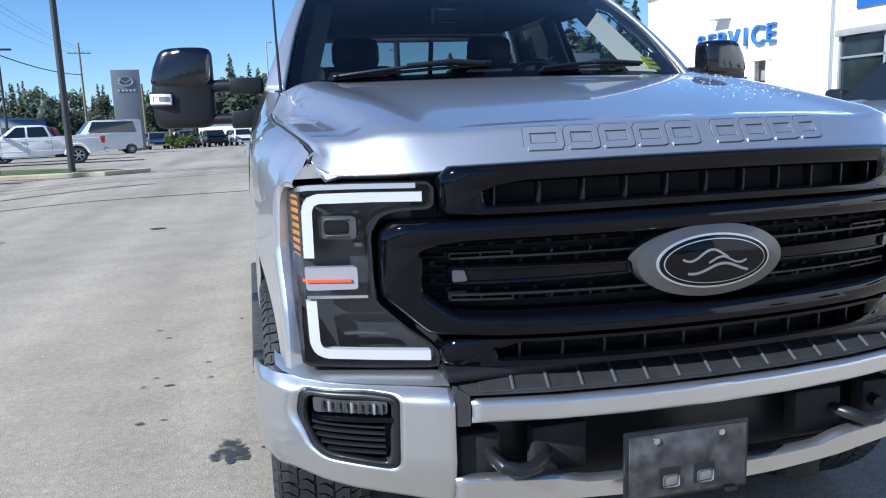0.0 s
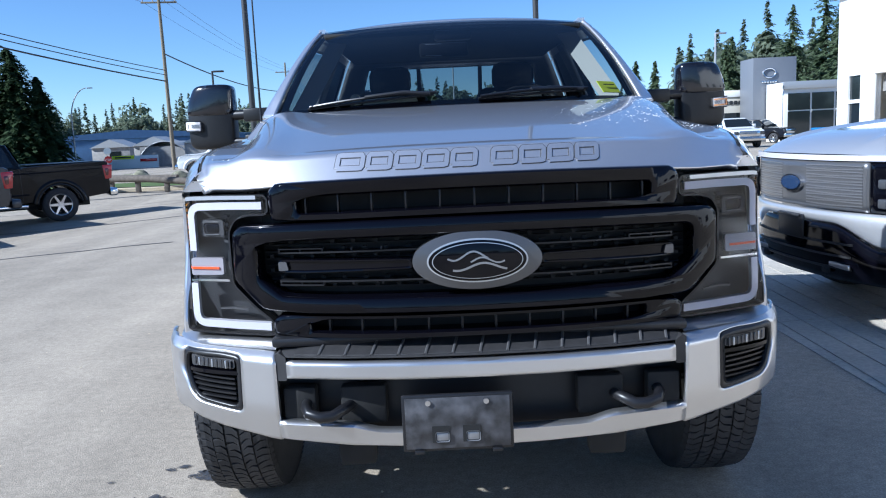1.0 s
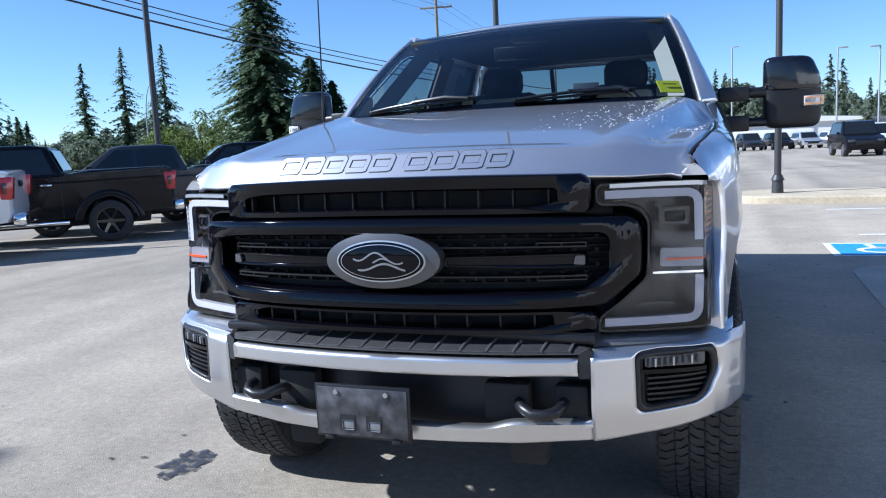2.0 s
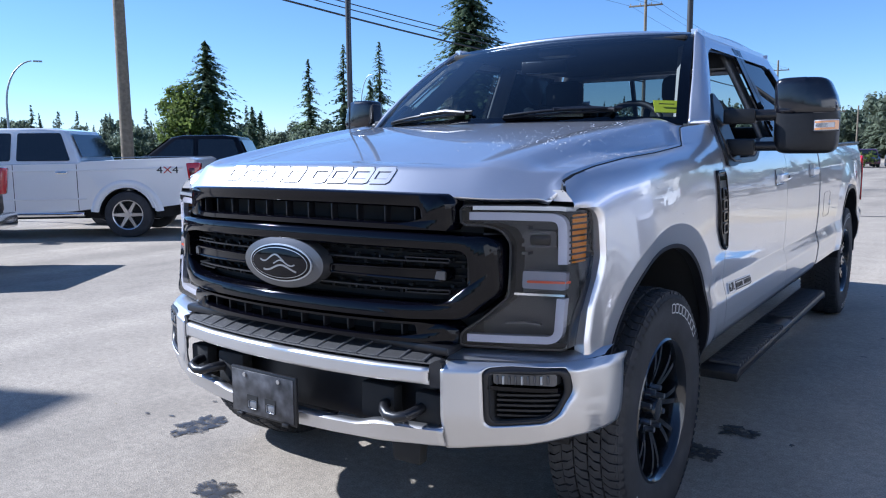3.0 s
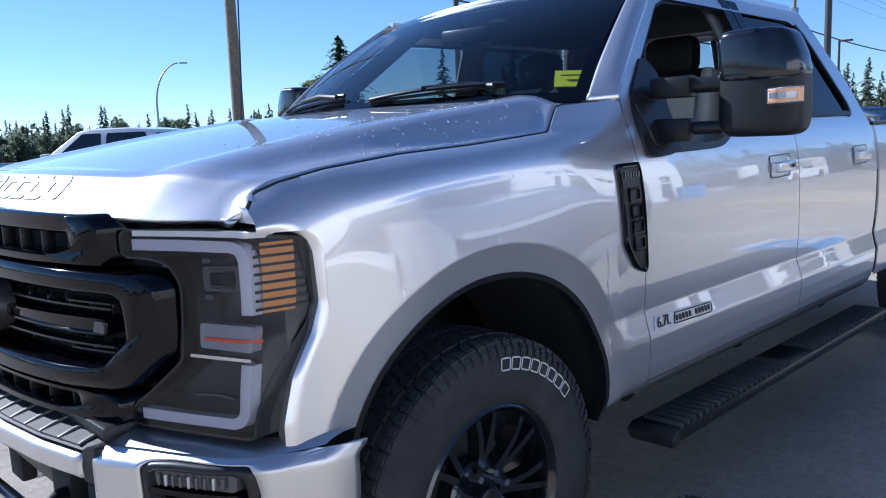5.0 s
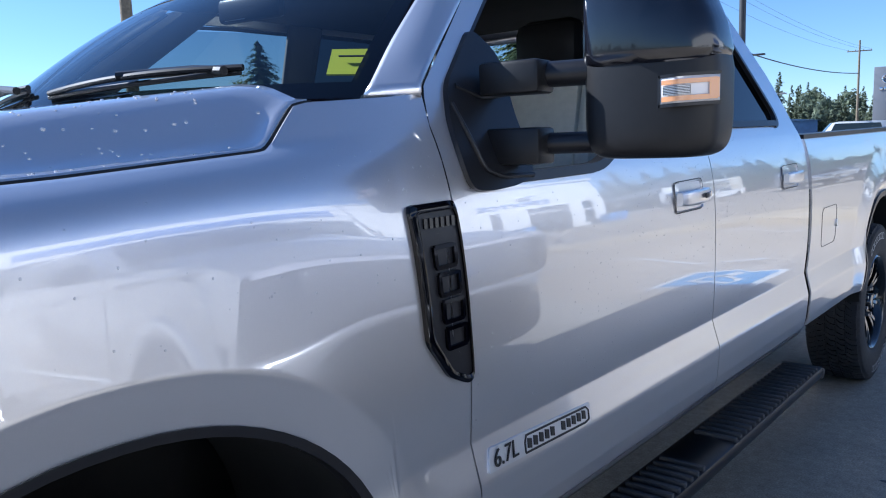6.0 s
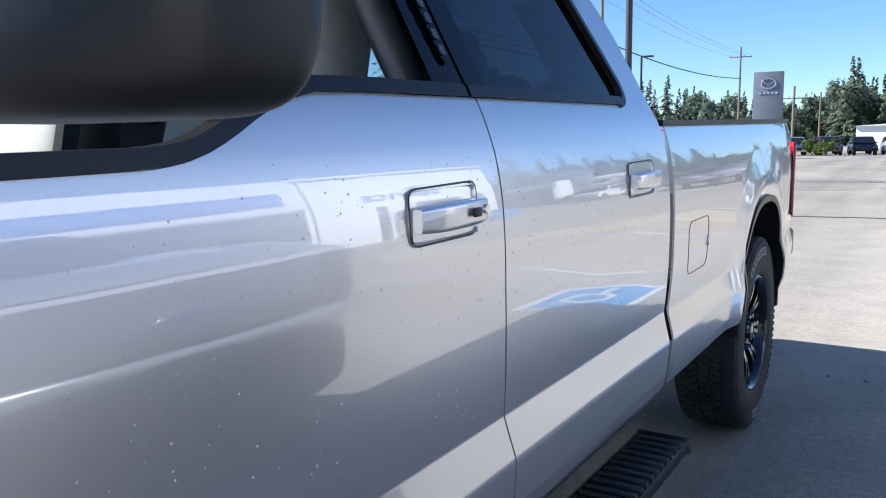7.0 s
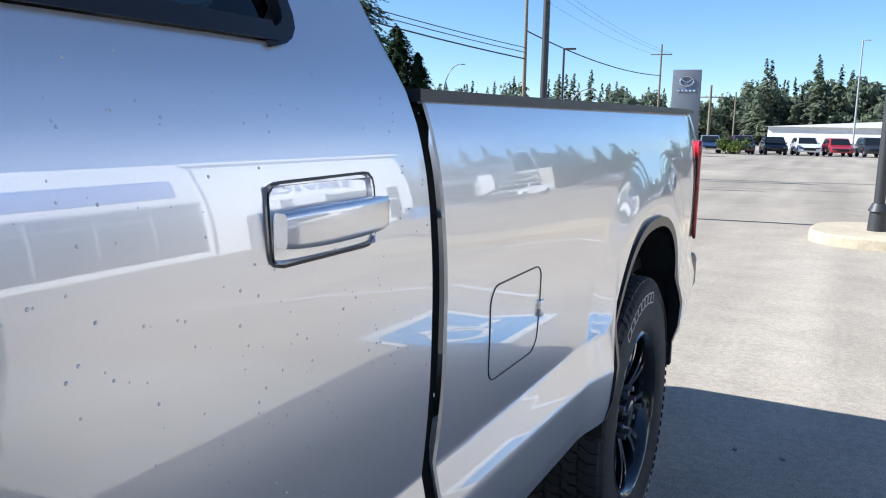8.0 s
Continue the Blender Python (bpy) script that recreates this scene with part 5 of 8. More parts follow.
def roof_pt(u, w):
    x = -0.712 + 1.424 * u
    q = abs(x) / 0.712
    y0, y1 = 2.095 + 0.07 * q ** 2, 3.60 - 0.03 * q ** 2
    y = y0 + (y1 - y0) * w
    z = 1.995 + 0.047 * math.sin(math.pi * (0.08 + 0.86 * w)) ** 0.8 - 0.030 * q ** 3.0 + 0.018 * (1 - q * q)
    z -= 0.022 * max(1 - w / 0.14, 0.0) ** 2
    return (x, y, z)


v, f = grid(40, 40, roof_pt)
mesh_ob("roof", v, f, SILVER, truck, thick=0.03)


def cab_back(u, w):
    x = -1.0 + 2.0 * u
    z = 0.62 + (2.0 - 0.62) * w
    half = side_x(3.0, min(z, 1.96)) - 0.012
    return (x * half, cut_cab_rear(min(z, 1.95)) - 0.004 + 0.05 * (1 - x * x) * step01(z, 1.3, 1.6), z)


bv, bf = grid(29, 40, cab_back)
# leave the rear window open
bf = [q for q in bf if not all(abs(bv[i][0]) < 0.66 and 1.50 < bv[i][2] < 1.90 for i in q)]
mesh_ob("cab_back", bv, bf, SILVER, truck, thick=0.02)
for x0, x1 in ((-0.66, -0.24), (-0.22, 0.22), (0.24, 0.66)):
    v, f = grid(4, 4, lambda u, w: ((x0 + (x1 - x0) * u), cut_cab_rear(1.50 + 0.40 * w) + 0.02, 1.50 + 0.40 * w))
    p = mesh_ob("rear_window", v, f, SIDEGLASS, truck, "rear window pane")
    p.visible_shadow = False
part("rear_window_frame", box((0.23, 3.80, 1.70), (0.03, 0.03, 0.44), 0.005, Matrix.Rotation(radians(20), 4, "X")), SATIN_BLACK, truck)
part("rear_window_frame", box((-0.23, 3.80, 1.70), (0.03, 0.03, 0.44), 0.005, Matrix.Rotation(radians(20), 4, "X")), SATIN_BLACK, truck)


# ---- windshield
def screen(u, w, grow=0.0):
    q = 2 * u - 1
    base = Vector(((0.872 + grow) * q, 1.28 + 0.275 * q * q, 1.522 - 0.010 * q * q))
    top = Vector(((0.702 + grow) * q, 2.085 + 0.07 * q * q, 2.003 - 0.022 * q * q))
    p = base.lerp(top, w)
    p += Vector((0, -0.025, 0.03)) * math.sin(math.pi * w)
    return tuple(p)


v, f = grid(32, 20, screen)
ws = mesh_ob("windshield", v, f, WINDSCREEN, truck, "curved clear windshield glass")
ws.visible_shadow = False
for path in ([(0.0 + 0.012, w) for w in np.linspace(0.02, 0.98, 20)], [(0.988, w) for w in np.linspace(0.02, 0.98, 20)], [(u, 0.945) for u in np.linspace(0.01, 0.99, 32)], [(u, 0.035) for u in np.linspace(0.01, 0.99, 32)]):
    horizontal = path[0][1] == path[-1][1]
    v, f = [], []
    for u, w in path:
        du, dw = (0.0, 0.055 if w > 0.5 else 0.035) if horizontal else (0.014, 0.0)
        for a in (-1, 1):
            p = Vector(screen(u + a * du, w + a * dw)) + Vector((0, 0.006, -0.006))
            v.append(tuple(p))
    f = [(2 * i, 2 * i + 1, 2 * i + 3, 2 * i + 2) for i in range(len(path) - 1)]
    mesh_ob("windshield_border", v, f, GLOSS_BLACK, ws, "black printed glass border")
# dotted sensor patch and mirror
part("sensor_cover", box((0.0, 2.06, 1.925), (0.20, 0.10, 0.05), 0.015), SATIN_BLACK, truck)
rv = part("rearview_mirror", box((-0.05, 1.995, 1.845), (0.26, 0.035, 0.075), 0.015, Matrix.Rotation(radians(8), 4, "Z")), SATIN_BLACK, truck)
part("mirror_face", box((-0.105, 1.975, 1.845), (0.09, 0.006, 0.062), 0.002, Matrix.Rotation(radians(8), 4, "Z")), EMBLEM_LIGHT, rv, "pale back of the rearview mirror")
st = part("price_sticker", box((0.745, 1.655, 1.595), (0.115, 0.004, 0.075), 0.0, Euler((radians(-42), radians(2), radians(33))).to_matrix().to_4x4()), YELLOW, truck, "bright yellow paper sticker inside the windshield")
for k in range(3):
    part("sticker_line", box((0.745, 1.652, 1.575 + 0.016 * k), (0.070, 0.004, 0.002), 0.0, Euler((radians(-42), radians(2), radians(33))).to_matrix().to_4x4()), DARK_PLASTIC, st)


# ---- hood
def lip_y(x):
    return 0.05 + 0.19 * x * x + 0.178 * x ** 4


def lip_z(x):
    return 1.288 - 0.047 * min(x * x, 0.5)


def nose_rise(t):
    """Share of the nose height reached at distance t behind the lip: a flat bevel, then the top."""
    if t < 0.070:
        return 0.88 * t / 0.070
    return 0.88 + 0.12 * math.sin(math.pi / 2 * min((t - 0.070) / 0.08, 1.0))


def hood_top(x, y):
    a = abs(x)
    zc = 1.375 + 0.155 * (y - 0.28) / 0.97 + 0.012 * math.sin(math.pi * min(max((y - 0.1) / 1.2, 0), 1))
    zo = hood_cut(max(y, 0.44)) + 0.004
    tau = step01(y, 0.35, 1.30)
    k = step01(a, 0.71 + 0.11 * tau, 0.80 + 0.11 * tau)
    ridge = 0.010 * math.exp(-((a - 0.67 - 0.10 * tau) / 0.06) ** 2)
    z = zc * (1 - k) + zo * k + ridge - 0.018 * (a / 0.6) ** 2 * (1 - k) * 0.6
    return z


def hood_pt(u, w):
    q = 2 * u - 1
    ye = 0.30 + 1.08 * w ** 1.7
    x = q * (side_x(ye, hood_cut(ye)) - 0.009 if w > 0 else 0.870)
    y0 = lip_y(x)
    y1 = 1.235 + 0.145 * (abs(q) ** 2.2)
    t = (y1 - y0) * (w ** 1.7)
    y = y0 + t
    if q * q > 0.98:
        pass
    k = nose_rise(t)
    top = hood_top(x, max(y, 0.25))
    z = lip_z(x) + k * (top - lip_z(x))
    e = step01(abs(q), 0.945, 1.0)
    if t > 0:
        z = z * (1 - e) + (hood_cut(max(y, 0.285)) + 0.003) * e
    return (x, y, z)


v, f = grid(90, 70, hood_pt)
hood = mesh_ob("hood", v, f, SILVER, truck, thick=0.02)
for s in (1, -1):
    seam = [(s * (side_x(y, hood_cut(y)) - 0.0055), y, hood_cut(y) - 0.004) for y in np.linspace(0.302, 1.385, 90)]
    mesh_ob("hood_seam", *tube(seam, 0.0048, 6), UNDER, hood, "dark gap along the hood edge")
# raised block marks along the nose of the hood (a model name)
xs = -0.405
for k, wd in enumerate((0.088, 0.078, 0.078, 0.078, 0.078, 0.0, 0.078, 0.078, 0.078, 0.072)):
    if wd == 0:
        xs += 0.035
        continue
    x0, x1 = xs, xs + wd - 0.012
    def onhood(x, z, h):
        # nose surface as a function of height
        lo, hi = 0.0, 0.20
        for _ in range(18):
            mid = (lo + hi) / 2
            kk = nose_rise(mid)
            zz = lip_z(x) + kk * (hood_top(x, 0.25) - lip_z(x))
            if zz < z:
                lo = mid
            else:
                hi = mid
        y = lip_y(x) + lo
        return (x, y - h * 0.9, z + h * 0.35)
    zz0, zz1 = 1.314, 1.352
    a = 0.006
    loop = [(x0, zz0), (x1, zz0), (x1 + a, zz1), (x0 + a, zz1), (x0, zz0), (x1, zz0)]
    path = resample(loop[:5], 26, False)
    v, f = band(path, 0.014, onhood, 0.0032, -0.004)
    nm = mesh_ob("nose_mark", v, f, SILVER, hood, "embossed block mark on the hood")
    # grey rim under each mark, painted as the shade of its stamped edge
    v, f = band(path, 0.0185, onhood, 0.0010, -0.004)
    mesh_ob("mark_gap", v, f, GREY_PLASTIC, nm)
    xs += wd + 0.006
# windscreen cowl, wipers, washer dots
v, f = grid(40, 6, lambda u, w: ((2 * u - 1) * 0.885, 1.245 + 0.15 * abs(2 * u - 1) ** 2.2 + 0.14 * w, 1.505 - 0.010 * (2 * u - 1) ** 2 + 0.012 * w))
mesh_ob("cowl", v, f, SATIN_BLACK, truck, thick=0.01)
for x0, x1, lift in ((-0.70, -0.10, 0.0), (0.10, 0.62, 0.0)):
    def onscreen(t, h):
        x = x0 + (x1 - x0) * t
        q = x / 0.872
        p = Vector(screen((q + 1) / 2, 0.05 + 0.05 * t))
        return p + Vector((0, -0.6, 0.8)) * h
    wiper = mesh_ob("wiper", *tube([onscreen(t, 0.016 + 0.01 * math.sin(math.pi * t)) for t in np.linspace(0, 1, 14)], 0.007, 8), SATIN_BLACK, truck, "black wiper lying on the windshield")
    mesh_ob("wiper_blade", *tube([onscreen(t, 0.006) for t in np.linspace(-0.02, 0.98, 14)], 0.006, 6), SATIN_BLACK, wiper)
    p0 = onscreen(0.95, 0.01)
    mesh_ob("wiper_arm", *tube([p0 + Vector((0, -0.02, 0.0)), p0 + Vector((-0.12, -0.01, 0.012)), onscreen(0.45, 0.03)], 0.010, 8), SATIN_BLACK, wiper)
mesh_ob("antenna", *tube([(-0.90, 1.36, 1.47), (-0.905, 1.38, 1.70), (-0.91, 1.42, 2.55)], 0.006, 8, 0.0025), SATIN_BLACK, truck, "thin black whip antenna")
part("antenna_base", cyl((-0.90, 1.36, 1.475), 0.016, 0.05, "z", 16, 0.009), SATIN_BLACK, truck)
part("roof_aerial", box((0.0, 3.3, 2.075), (0.05, 0.14, 0.04), 0.015, taper=(0.4, 0.5)), SILVER, truck)


# ---- grille
def gy(x, z=1.0):
    """Front plane of the grille."""
    return 0.045 + 0.19 * x * x + 0.178 * x ** 4 - 0.030


def gz(x, z):
    """Rows of the grille fall slightly towards the ends."""
    return z - 0.030 * x * x * step01(z, 0.85, 1.25)


def on_grille(x, z, out=0.0):
    return (x, gy(x) - out, gz(x, z))


grille = mesh_ob("grille", *grid(40, 20, lambda u, w: on_grille(-0.665 + 1.33 * u, 0.80 + 0.47 * w, -0.085)), UNDER, truck, "gloss black grille")


def plate_ring(name, outer, inner, out, depth, material, parent, n=96, label="", edge=0.012):
    """A frame with rounded front edge, standing out from the grille plane."""
    o, i = resample(outer, n), resample(inner, n)
    c = Vector(o[0])
    k = min(range(n), key=lambda q: (Vector(i[q]) - c).length)
    i = i[k:] + i[:k]
    rows = []
    for t, h in ((0.0, out - depth), (0.0, out - edge), (0.05, out - edge * 0.35), (0.12, out), (0.80, out), (0.90, out - edge * 0.3), (1.0, out - edge), (1.0, out - depth)):
        rows.append([on_grille(o[q][0] * (1 - t) + i[q][0] * t, o[q][1] * (1 - t) + i[q][1] * t, h) for q in range(n)])
    v = [p for r in rows for p in r]
    f = [(l * n + q, l * n + (q + 1) % n, (l + 1) * n + (q + 1) % n, (l + 1) * n + q) for l in range(len(rows) - 1) for q in range(n)]
    return mesh_ob(name, v, f, material, parent, label, angle=50)


def sym(pts):
    """Close a right half outline, top to bottom, with its mirror image."""
    return pts + [(-x, z) for x, z in reversed(pts)]


# hexagonal main frame
hex_out = rounded(sym([(0.50, 1.168), (0.722, 1.166), (0.750, 1.140), (0.752, 0.985), (0.655, 0.895), (0.50, 0.888)]), 0.012)
hex_in = rounded(sym([(0.45, 1.116), (0.648, 1.114), (0.664, 1.098), (0.664, 1.000), (0.590, 0.942), (0.45, 0.938)]), 0.008)
plate_ring("main_frame", hex_out, hex_in, 0.022, 0.11, GLOSS_BLACK, grille, 180)
# upper frame
up_out = rounded(sym([(0.40, 1.290), (0.592, 1.290), (0.618, 1.266), (0.612, 1.178), (0.40, 1.174)]), 0.006)
up_in = rounded(sym([(0.40, 1.246), (0.520, 1.246), (0.524, 1.240), (0.522, 1.198), (0.40, 1.196)]), 0.004)
upf = plate_ring("upper_frame", up_out, up_in, 0.012, 0.08, GLOSS_BLACK, grille, 180)
# lower frame
lo_out = rounded(sym([(0.40, 0.882), (0.600, 0.882), (0.628, 0.862), (0.628, 0.815), (0.40, 0.812)]), 0.012)
lo_in = rounded(sym([(0.40, 0.871), (0.500, 0.871), (0.504, 0.866), (0.502, 0.833), (0.40, 0.831)]), 0.004)
lof = plate_ring("lower_frame", lo_out, lo_in, 0.012, 0.08, GLOSS_BLACK, grille, 180)
for k in range(11):
    x = -0.500 + 0.100 * k
    part("grille_tab", box((x, gy(x) + 0.022, gz(x, 1.222)), (0.005, 0.030, 0.050), 0.001), SATIN_BLACK, upf)
for k in range(10):
    x = -0.45 + 0.10 * k
    part("grille_tab", box((x, gy(x) + 0.026, gz(x, 0.852)), (0.006, 0.030, 0.040), 0.001), SATIN_BLACK, lof)
# mesh of small bars behind the emblem
mv, mf = [], []
for row in range(7):
    zz = 0.958 + 0.0225 * row
    mset = band([(x, zz) for x in np.linspace(-0.655, 0.655, 31)], 0.0045, lambda x, z, h: on_grille(x, z, h - 0.066), 0.004, -0.02)
    mv, mf = join((mv, mf), mset)
    for k in range(20):
        x = -0.63 + 0.066 * k + (0.033 if row % 2 else 0)
        if abs(x) > 0.64:
            continue
        b = box((x, gy(x) + 0.057, gz(x, zz + 0.0105)), (0.012, 0.016, 0.010), 0.0)
        o = len(mv)
        mv += [tuple(q.co) for q in b.verts]
        mf += [tuple(q.index + o for q in face.verts) for face in b.faces]
        b.free()
mesh_ob("grille_mesh", mv, mf, UNDER, grille, "fine black mesh behind the bars")
# cross bar with an outlined edge and a pale end, and a thin rail with small hoops above and below it
for s in (1, -1):
    x0, x1 = 0.19, 0.600
    out = rounded([(s * x0, 1.018), (s * 0.52, 1.012), (s * (x1 - 0.006), 1.014), (s * x1, 1.020), (s * x1, 1.048), (s * (x1 - 0.006), 1.054), (s * 0.52, 1.054), (s * x0, 1.048)], 0.003)
    inn = [(a * 0.955 + s * 0.393 * 0.045, b * 0.60 + 1.034 * 0.40) for a, b in out]
    cb = plate_ring("cross_bar", out, inn, 0.0, 0.05, GLOSS_BLACK, grille, 90, edge=0.003)
    v, f = band([(s * x, 1.034) for x in np.linspace(x0, x1 - 0.02, 16)], 0.026, lambda x, z, h: on_grille(x, z, h - 0.010), 0.004, -0.03)
    mesh_ob("bar_core", v, f, GLOSS_BLACK, cb)
    v, f = prism(rounded([(s * 0.566, 1.022), (s * 0.598, 1.020), (s * 0.598, 1.048), (s * 0.572, 1.048)], 0.004), lambda x, z: on_grille(x, z, 0.004), lambda x, z: on_grille(x, z, -0.03))
    mesh_ob("bar_cap", v, f if s < 0 else [tuple(reversed(q)) for q in f], EMBLEM_GREY, cb, "grey end of the bar")
    for zz, d in ((1.074, 1), (0.984, -1)):
        rail = mesh_ob("cross_rail", *band([(s * x, zz) for x in np.linspace(0.10, 0.600, 24)], 0.005, lambda x, z, h: on_grille(x, z, h - 0.018), 0.004, -0.03), SATIN_BLACK, grille)
        v, f = band([(s * x, zz + d * 0.012) for x in np.linspace(0.46, 0.600, 8)], 0.004, lambda x, z, h: on_grille(x, z, h - 0.018), 0.004, -0.02)
        mesh_ob("rail_hoop", v, f, SATIN_BLACK, rail)
        for x in (0.28, 0.37, 0.46, 0.53, 0.598):
            part("rail_tab", box((s * x, gy(x) + 0.026, gz(x, zz + d * 0.006)), (0.006, 0.012, 0.012), 0.001), SATIN_BLACK, rail)


# oval badge
BADGE_DIM = mat("badge_dim_metal", (0.30, 0.305, 0.32), rough=0.35, metal=0.7)


def oval(a, b, n=64):
    return [(a * math.cos(2 * math.pi * k / n), b * math.sin(2 * math.pi * k / n)) for k in range(n)]


def dome(name, a, b, y, bulge, material, parent, label="", rings=8):
    v, f, n = [], [], 64
    for r in range(rings + 1):
        t = 1 - r / rings * 0.999
        for k in range(n):
            an = 2 * math.pi * k / n
            v.append((a * t * math.cos(an), y - bulge * (1 - t ** 2.2), 1.040 + b * t * math.sin(an)))
    v += [(a * math.cos(2 * math.pi * k / n), y + 0.05, 1.040 + b * math.sin(2 * math.pi * k / n)) for k in range(n)]
    f = [(r * n + k, r * n + (k + 1) % n, (r + 1) * n + (k + 1) % n, (r + 1) * n + k) for r in range(rings) for k in range(n)]
    f += [((rings + 1) * n + k, (rings + 1) * n + (k + 1) % n, (k + 1) % n, k) for k in range(n)]
    return mesh_ob(name, v, f, material, parent, label)


badge = dome("oval_badge", 0.188, 0.086, -0.004, 0.016, EMBLEM_GREY, grille, "oval badge with a plain light flourish on black")
dome("badge_ring", 0.146, 0.064, -0.016, 0.006, EMBLEM_LIGHT, badge)
dome("badge_ring", 0.141, 0.0595, -0.018, 0.006, GLOSS_BLACK, badge)
dome("badge_ring", 0.131, 0.0525, -0.0205, 0.005, EMBLEM_LIGHT, badge)
dome("badge_field", 0.1285, 0.0505, -0.0220, 0.005, GLOSS_BLACK, badge)
for amp, x0, x1, zc, wid in ((0.012, -0.086, 0.030, 0.016, 0.0050), (0.010, -0.072, 0.084, -0.016, 0.0060), (0.008, -0.020, 0.078, 0.002, 0.0045)):
    path = [(x0 + (x1 - x0) * k / 26, zc + amp * math.sin(6.5 * k / 26 + x0 * 30) - 0.10 * abs(x0 + (x1 - x0) * k / 26) * 0.1) for k in range(27)]
    v, f = band(path, wid, lambda x, z, h: (x, -0.0262 - h + 0.006 * (x / 0.13) ** 2 + 0.005 * (z / 0.05) ** 2, 1.040 + z), 0.003, -0.004)
    mesh_ob("flourish", v, f, BADGE_DIM, badge)


# ---- headlights
def hy(x, z):
    a = abs(x)
    y = 0.146 + 0.42 * (a - 0.63) + 0.16 * (a - 0.63) ** 2
    wrap = 5.2 * max(0.0, a - 0.922) * step01(z, 0.82, 1.10)
    return y - 0.030 * (a / 0.94) ** 4 * (1 - step01(z, 0.82, 1.12)) + wrap


for s in (1, -1):
    lamp = None
    def hp(x, z, out=0.0, s=s):
        return (s * x, hy(x, z) - out, z)
    outline = rounded([(0.628, 1.243), (0.80, 1.243), (0.90, 1.238), (0.944, 1.224), (0.950, 1.05), (0.945, 0.95), (0.938, 0.808), (0.80, 0.806), (0.628, 0.808), (0.632, 0.850),
                       (0.690, 0.892), (0.768, 0.965), (0.770, 1.130), (0.745, 1.170), (0.70, 1.183), (0.630, 1.185)], 0.012)

    # housing: dished plate behind the lens
    bm = bmesh.new()
    vs = [bm.verts.new(hp(a, b, -0.090)) for a, b in outline]
    fs = [bm.verts.new(hp(a, b, 0.001)) for a, b in outline]
    n = len(outline)
    bm.faces.new(vs)
    for k in range(n):
        bm.faces.new((vs[k], vs[(k + 1) % n], fs[(k + 1) % n], fs[k]))
    bmesh.ops.triangulate(bm, faces=[fc for fc in bm.faces if len(fc.verts) > 4])
    bmesh.ops.recalc_face_normals(bm, faces=bm.faces)
    lamp = part("headlight", bm, LAMP_DARK, truck, "dark headlight with white light guides and amber louvres")
    # clear cover as a fine strip grid across the outline
    def span(x):
        zs = []
        m = len(outline)
        for k in range(m):
            (a, b), (c, d) = outline[k], outline[(k + 1) % m]
            x_ = x + 0.00013
            if (a - x_) * (c - x_) < 0:
                zs.append(b + (d - b) * (x_ - a) / (c - a))
        return sorted(zs)
    LENS_X = list(np.linspace(0.633, 0.918, 22)) + [0.922, 0.926, 0.931, 0.937, 0.944]
    cv, cf = [], []
    for x0, x1 in zip(LENS_X[:-1], LENS_X[1:]):
        za, zb = span(x0), span(x1)
        if len(za) < 2 or len(zb) < 2:
            continue
        pairs = [((za[0], za[-1]), (zb[0], zb[-1]))]
        if len(za) >= 4 or len(zb) >= 4:
            za, zb = (za if len(za) >= 4 else zb), (zb if len(zb) >= 4 else za)
            pairs = [((za[0], za[1]), (zb[0], zb[1])), ((za[-2], za[-1]), (zb[-2], zb[-1]))]
        for (a0, a1), (b0, b1) in pairs:
            for k in range(6):
                t0, t1 = k / 6, (k + 1) / 6
                o = len(cv)
                cv += [hp(x0, a0 + (a1 - a0) * t0, 0.003), hp(x1, b0 + (b1 - b0) * t0, 0.003), hp(x1, b0 + (b1 - b0) * t1, 0.003), hp(x0, a0 + (a1 - a0) * t1, 0.003)]
                cf.append((o, o + 1, o + 2, o + 3) if s > 0 else (o + 3, o + 2, o + 1, o))
    cover = mesh_ob("lens", cv, cf, CLEAR, lamp, "clear lens")
    cover.visible_shadow = False
    # light guides
    for path in ([(0.650, 1.212), (0.76, 1.212), (0.882, 1.209), (0.900, 1.200), (0.907, 1.180), (0.908, 1.066)], [(0.910, 0.962), (0.908, 0.860), (0.900, 0.842), (0.882, 0.834), (0.76, 0.832), (0.645, 0.832)]):
        v, f = band(resample(path, 40, False), 0.024, hp, -0.006, -0.030)
        mesh_ob("light_guide", v, f if s > 0 else [tuple(reversed(q)) for q in f], DRL, lamp, "white light guide")
    # middle marker block
    blk = rounded([(0.800, 0.992), (0.919, 0.987), (0.920, 1.042), (0.800, 1.046)], 0.008)
    v, f = prism(blk, lambda x, z: hp(x, z, -0.008), lambda x, z: hp(x, z, -0.030))
    mk = mesh_ob("marker_block", v, f if s < 0 else [tuple(reversed(q)) for q in f], MARKER_GREY, lamp)
    v, f = band(resample([(0.815, 1.013), (0.926, 1.011)], 10, False), 0.007, hp, -0.003, -0.010)
    mesh_ob("marker_line", v, f, RED_LINE, mk, "thin orange marker strip")
    v, f = band(resample([(0.780, 0.975), (0.920, 0.972)], 8, False), 0.007, hp, -0.004, -0.02)
    mesh_ob("lamp_trim", v, f, CHROME, lamp)
    # upper projector in its bezel, lower reflector bowl
    def tray(xc, zc, wd, ht, deep, lean=0.0):
        return prism(rounded([(xc - wd / 2 + lean, zc - ht / 2), (xc + wd / 2, zc - ht / 2), (xc + wd / 2, zc + ht / 2), (xc - wd / 2, zc + ht / 2)], 0.010), lambda x, z: hp(x, z, -deep), lambda x, z: hp(x, z, -0.088))
    pj = tray(0.838, 1.138, 0.086, 0.054, 0.026)
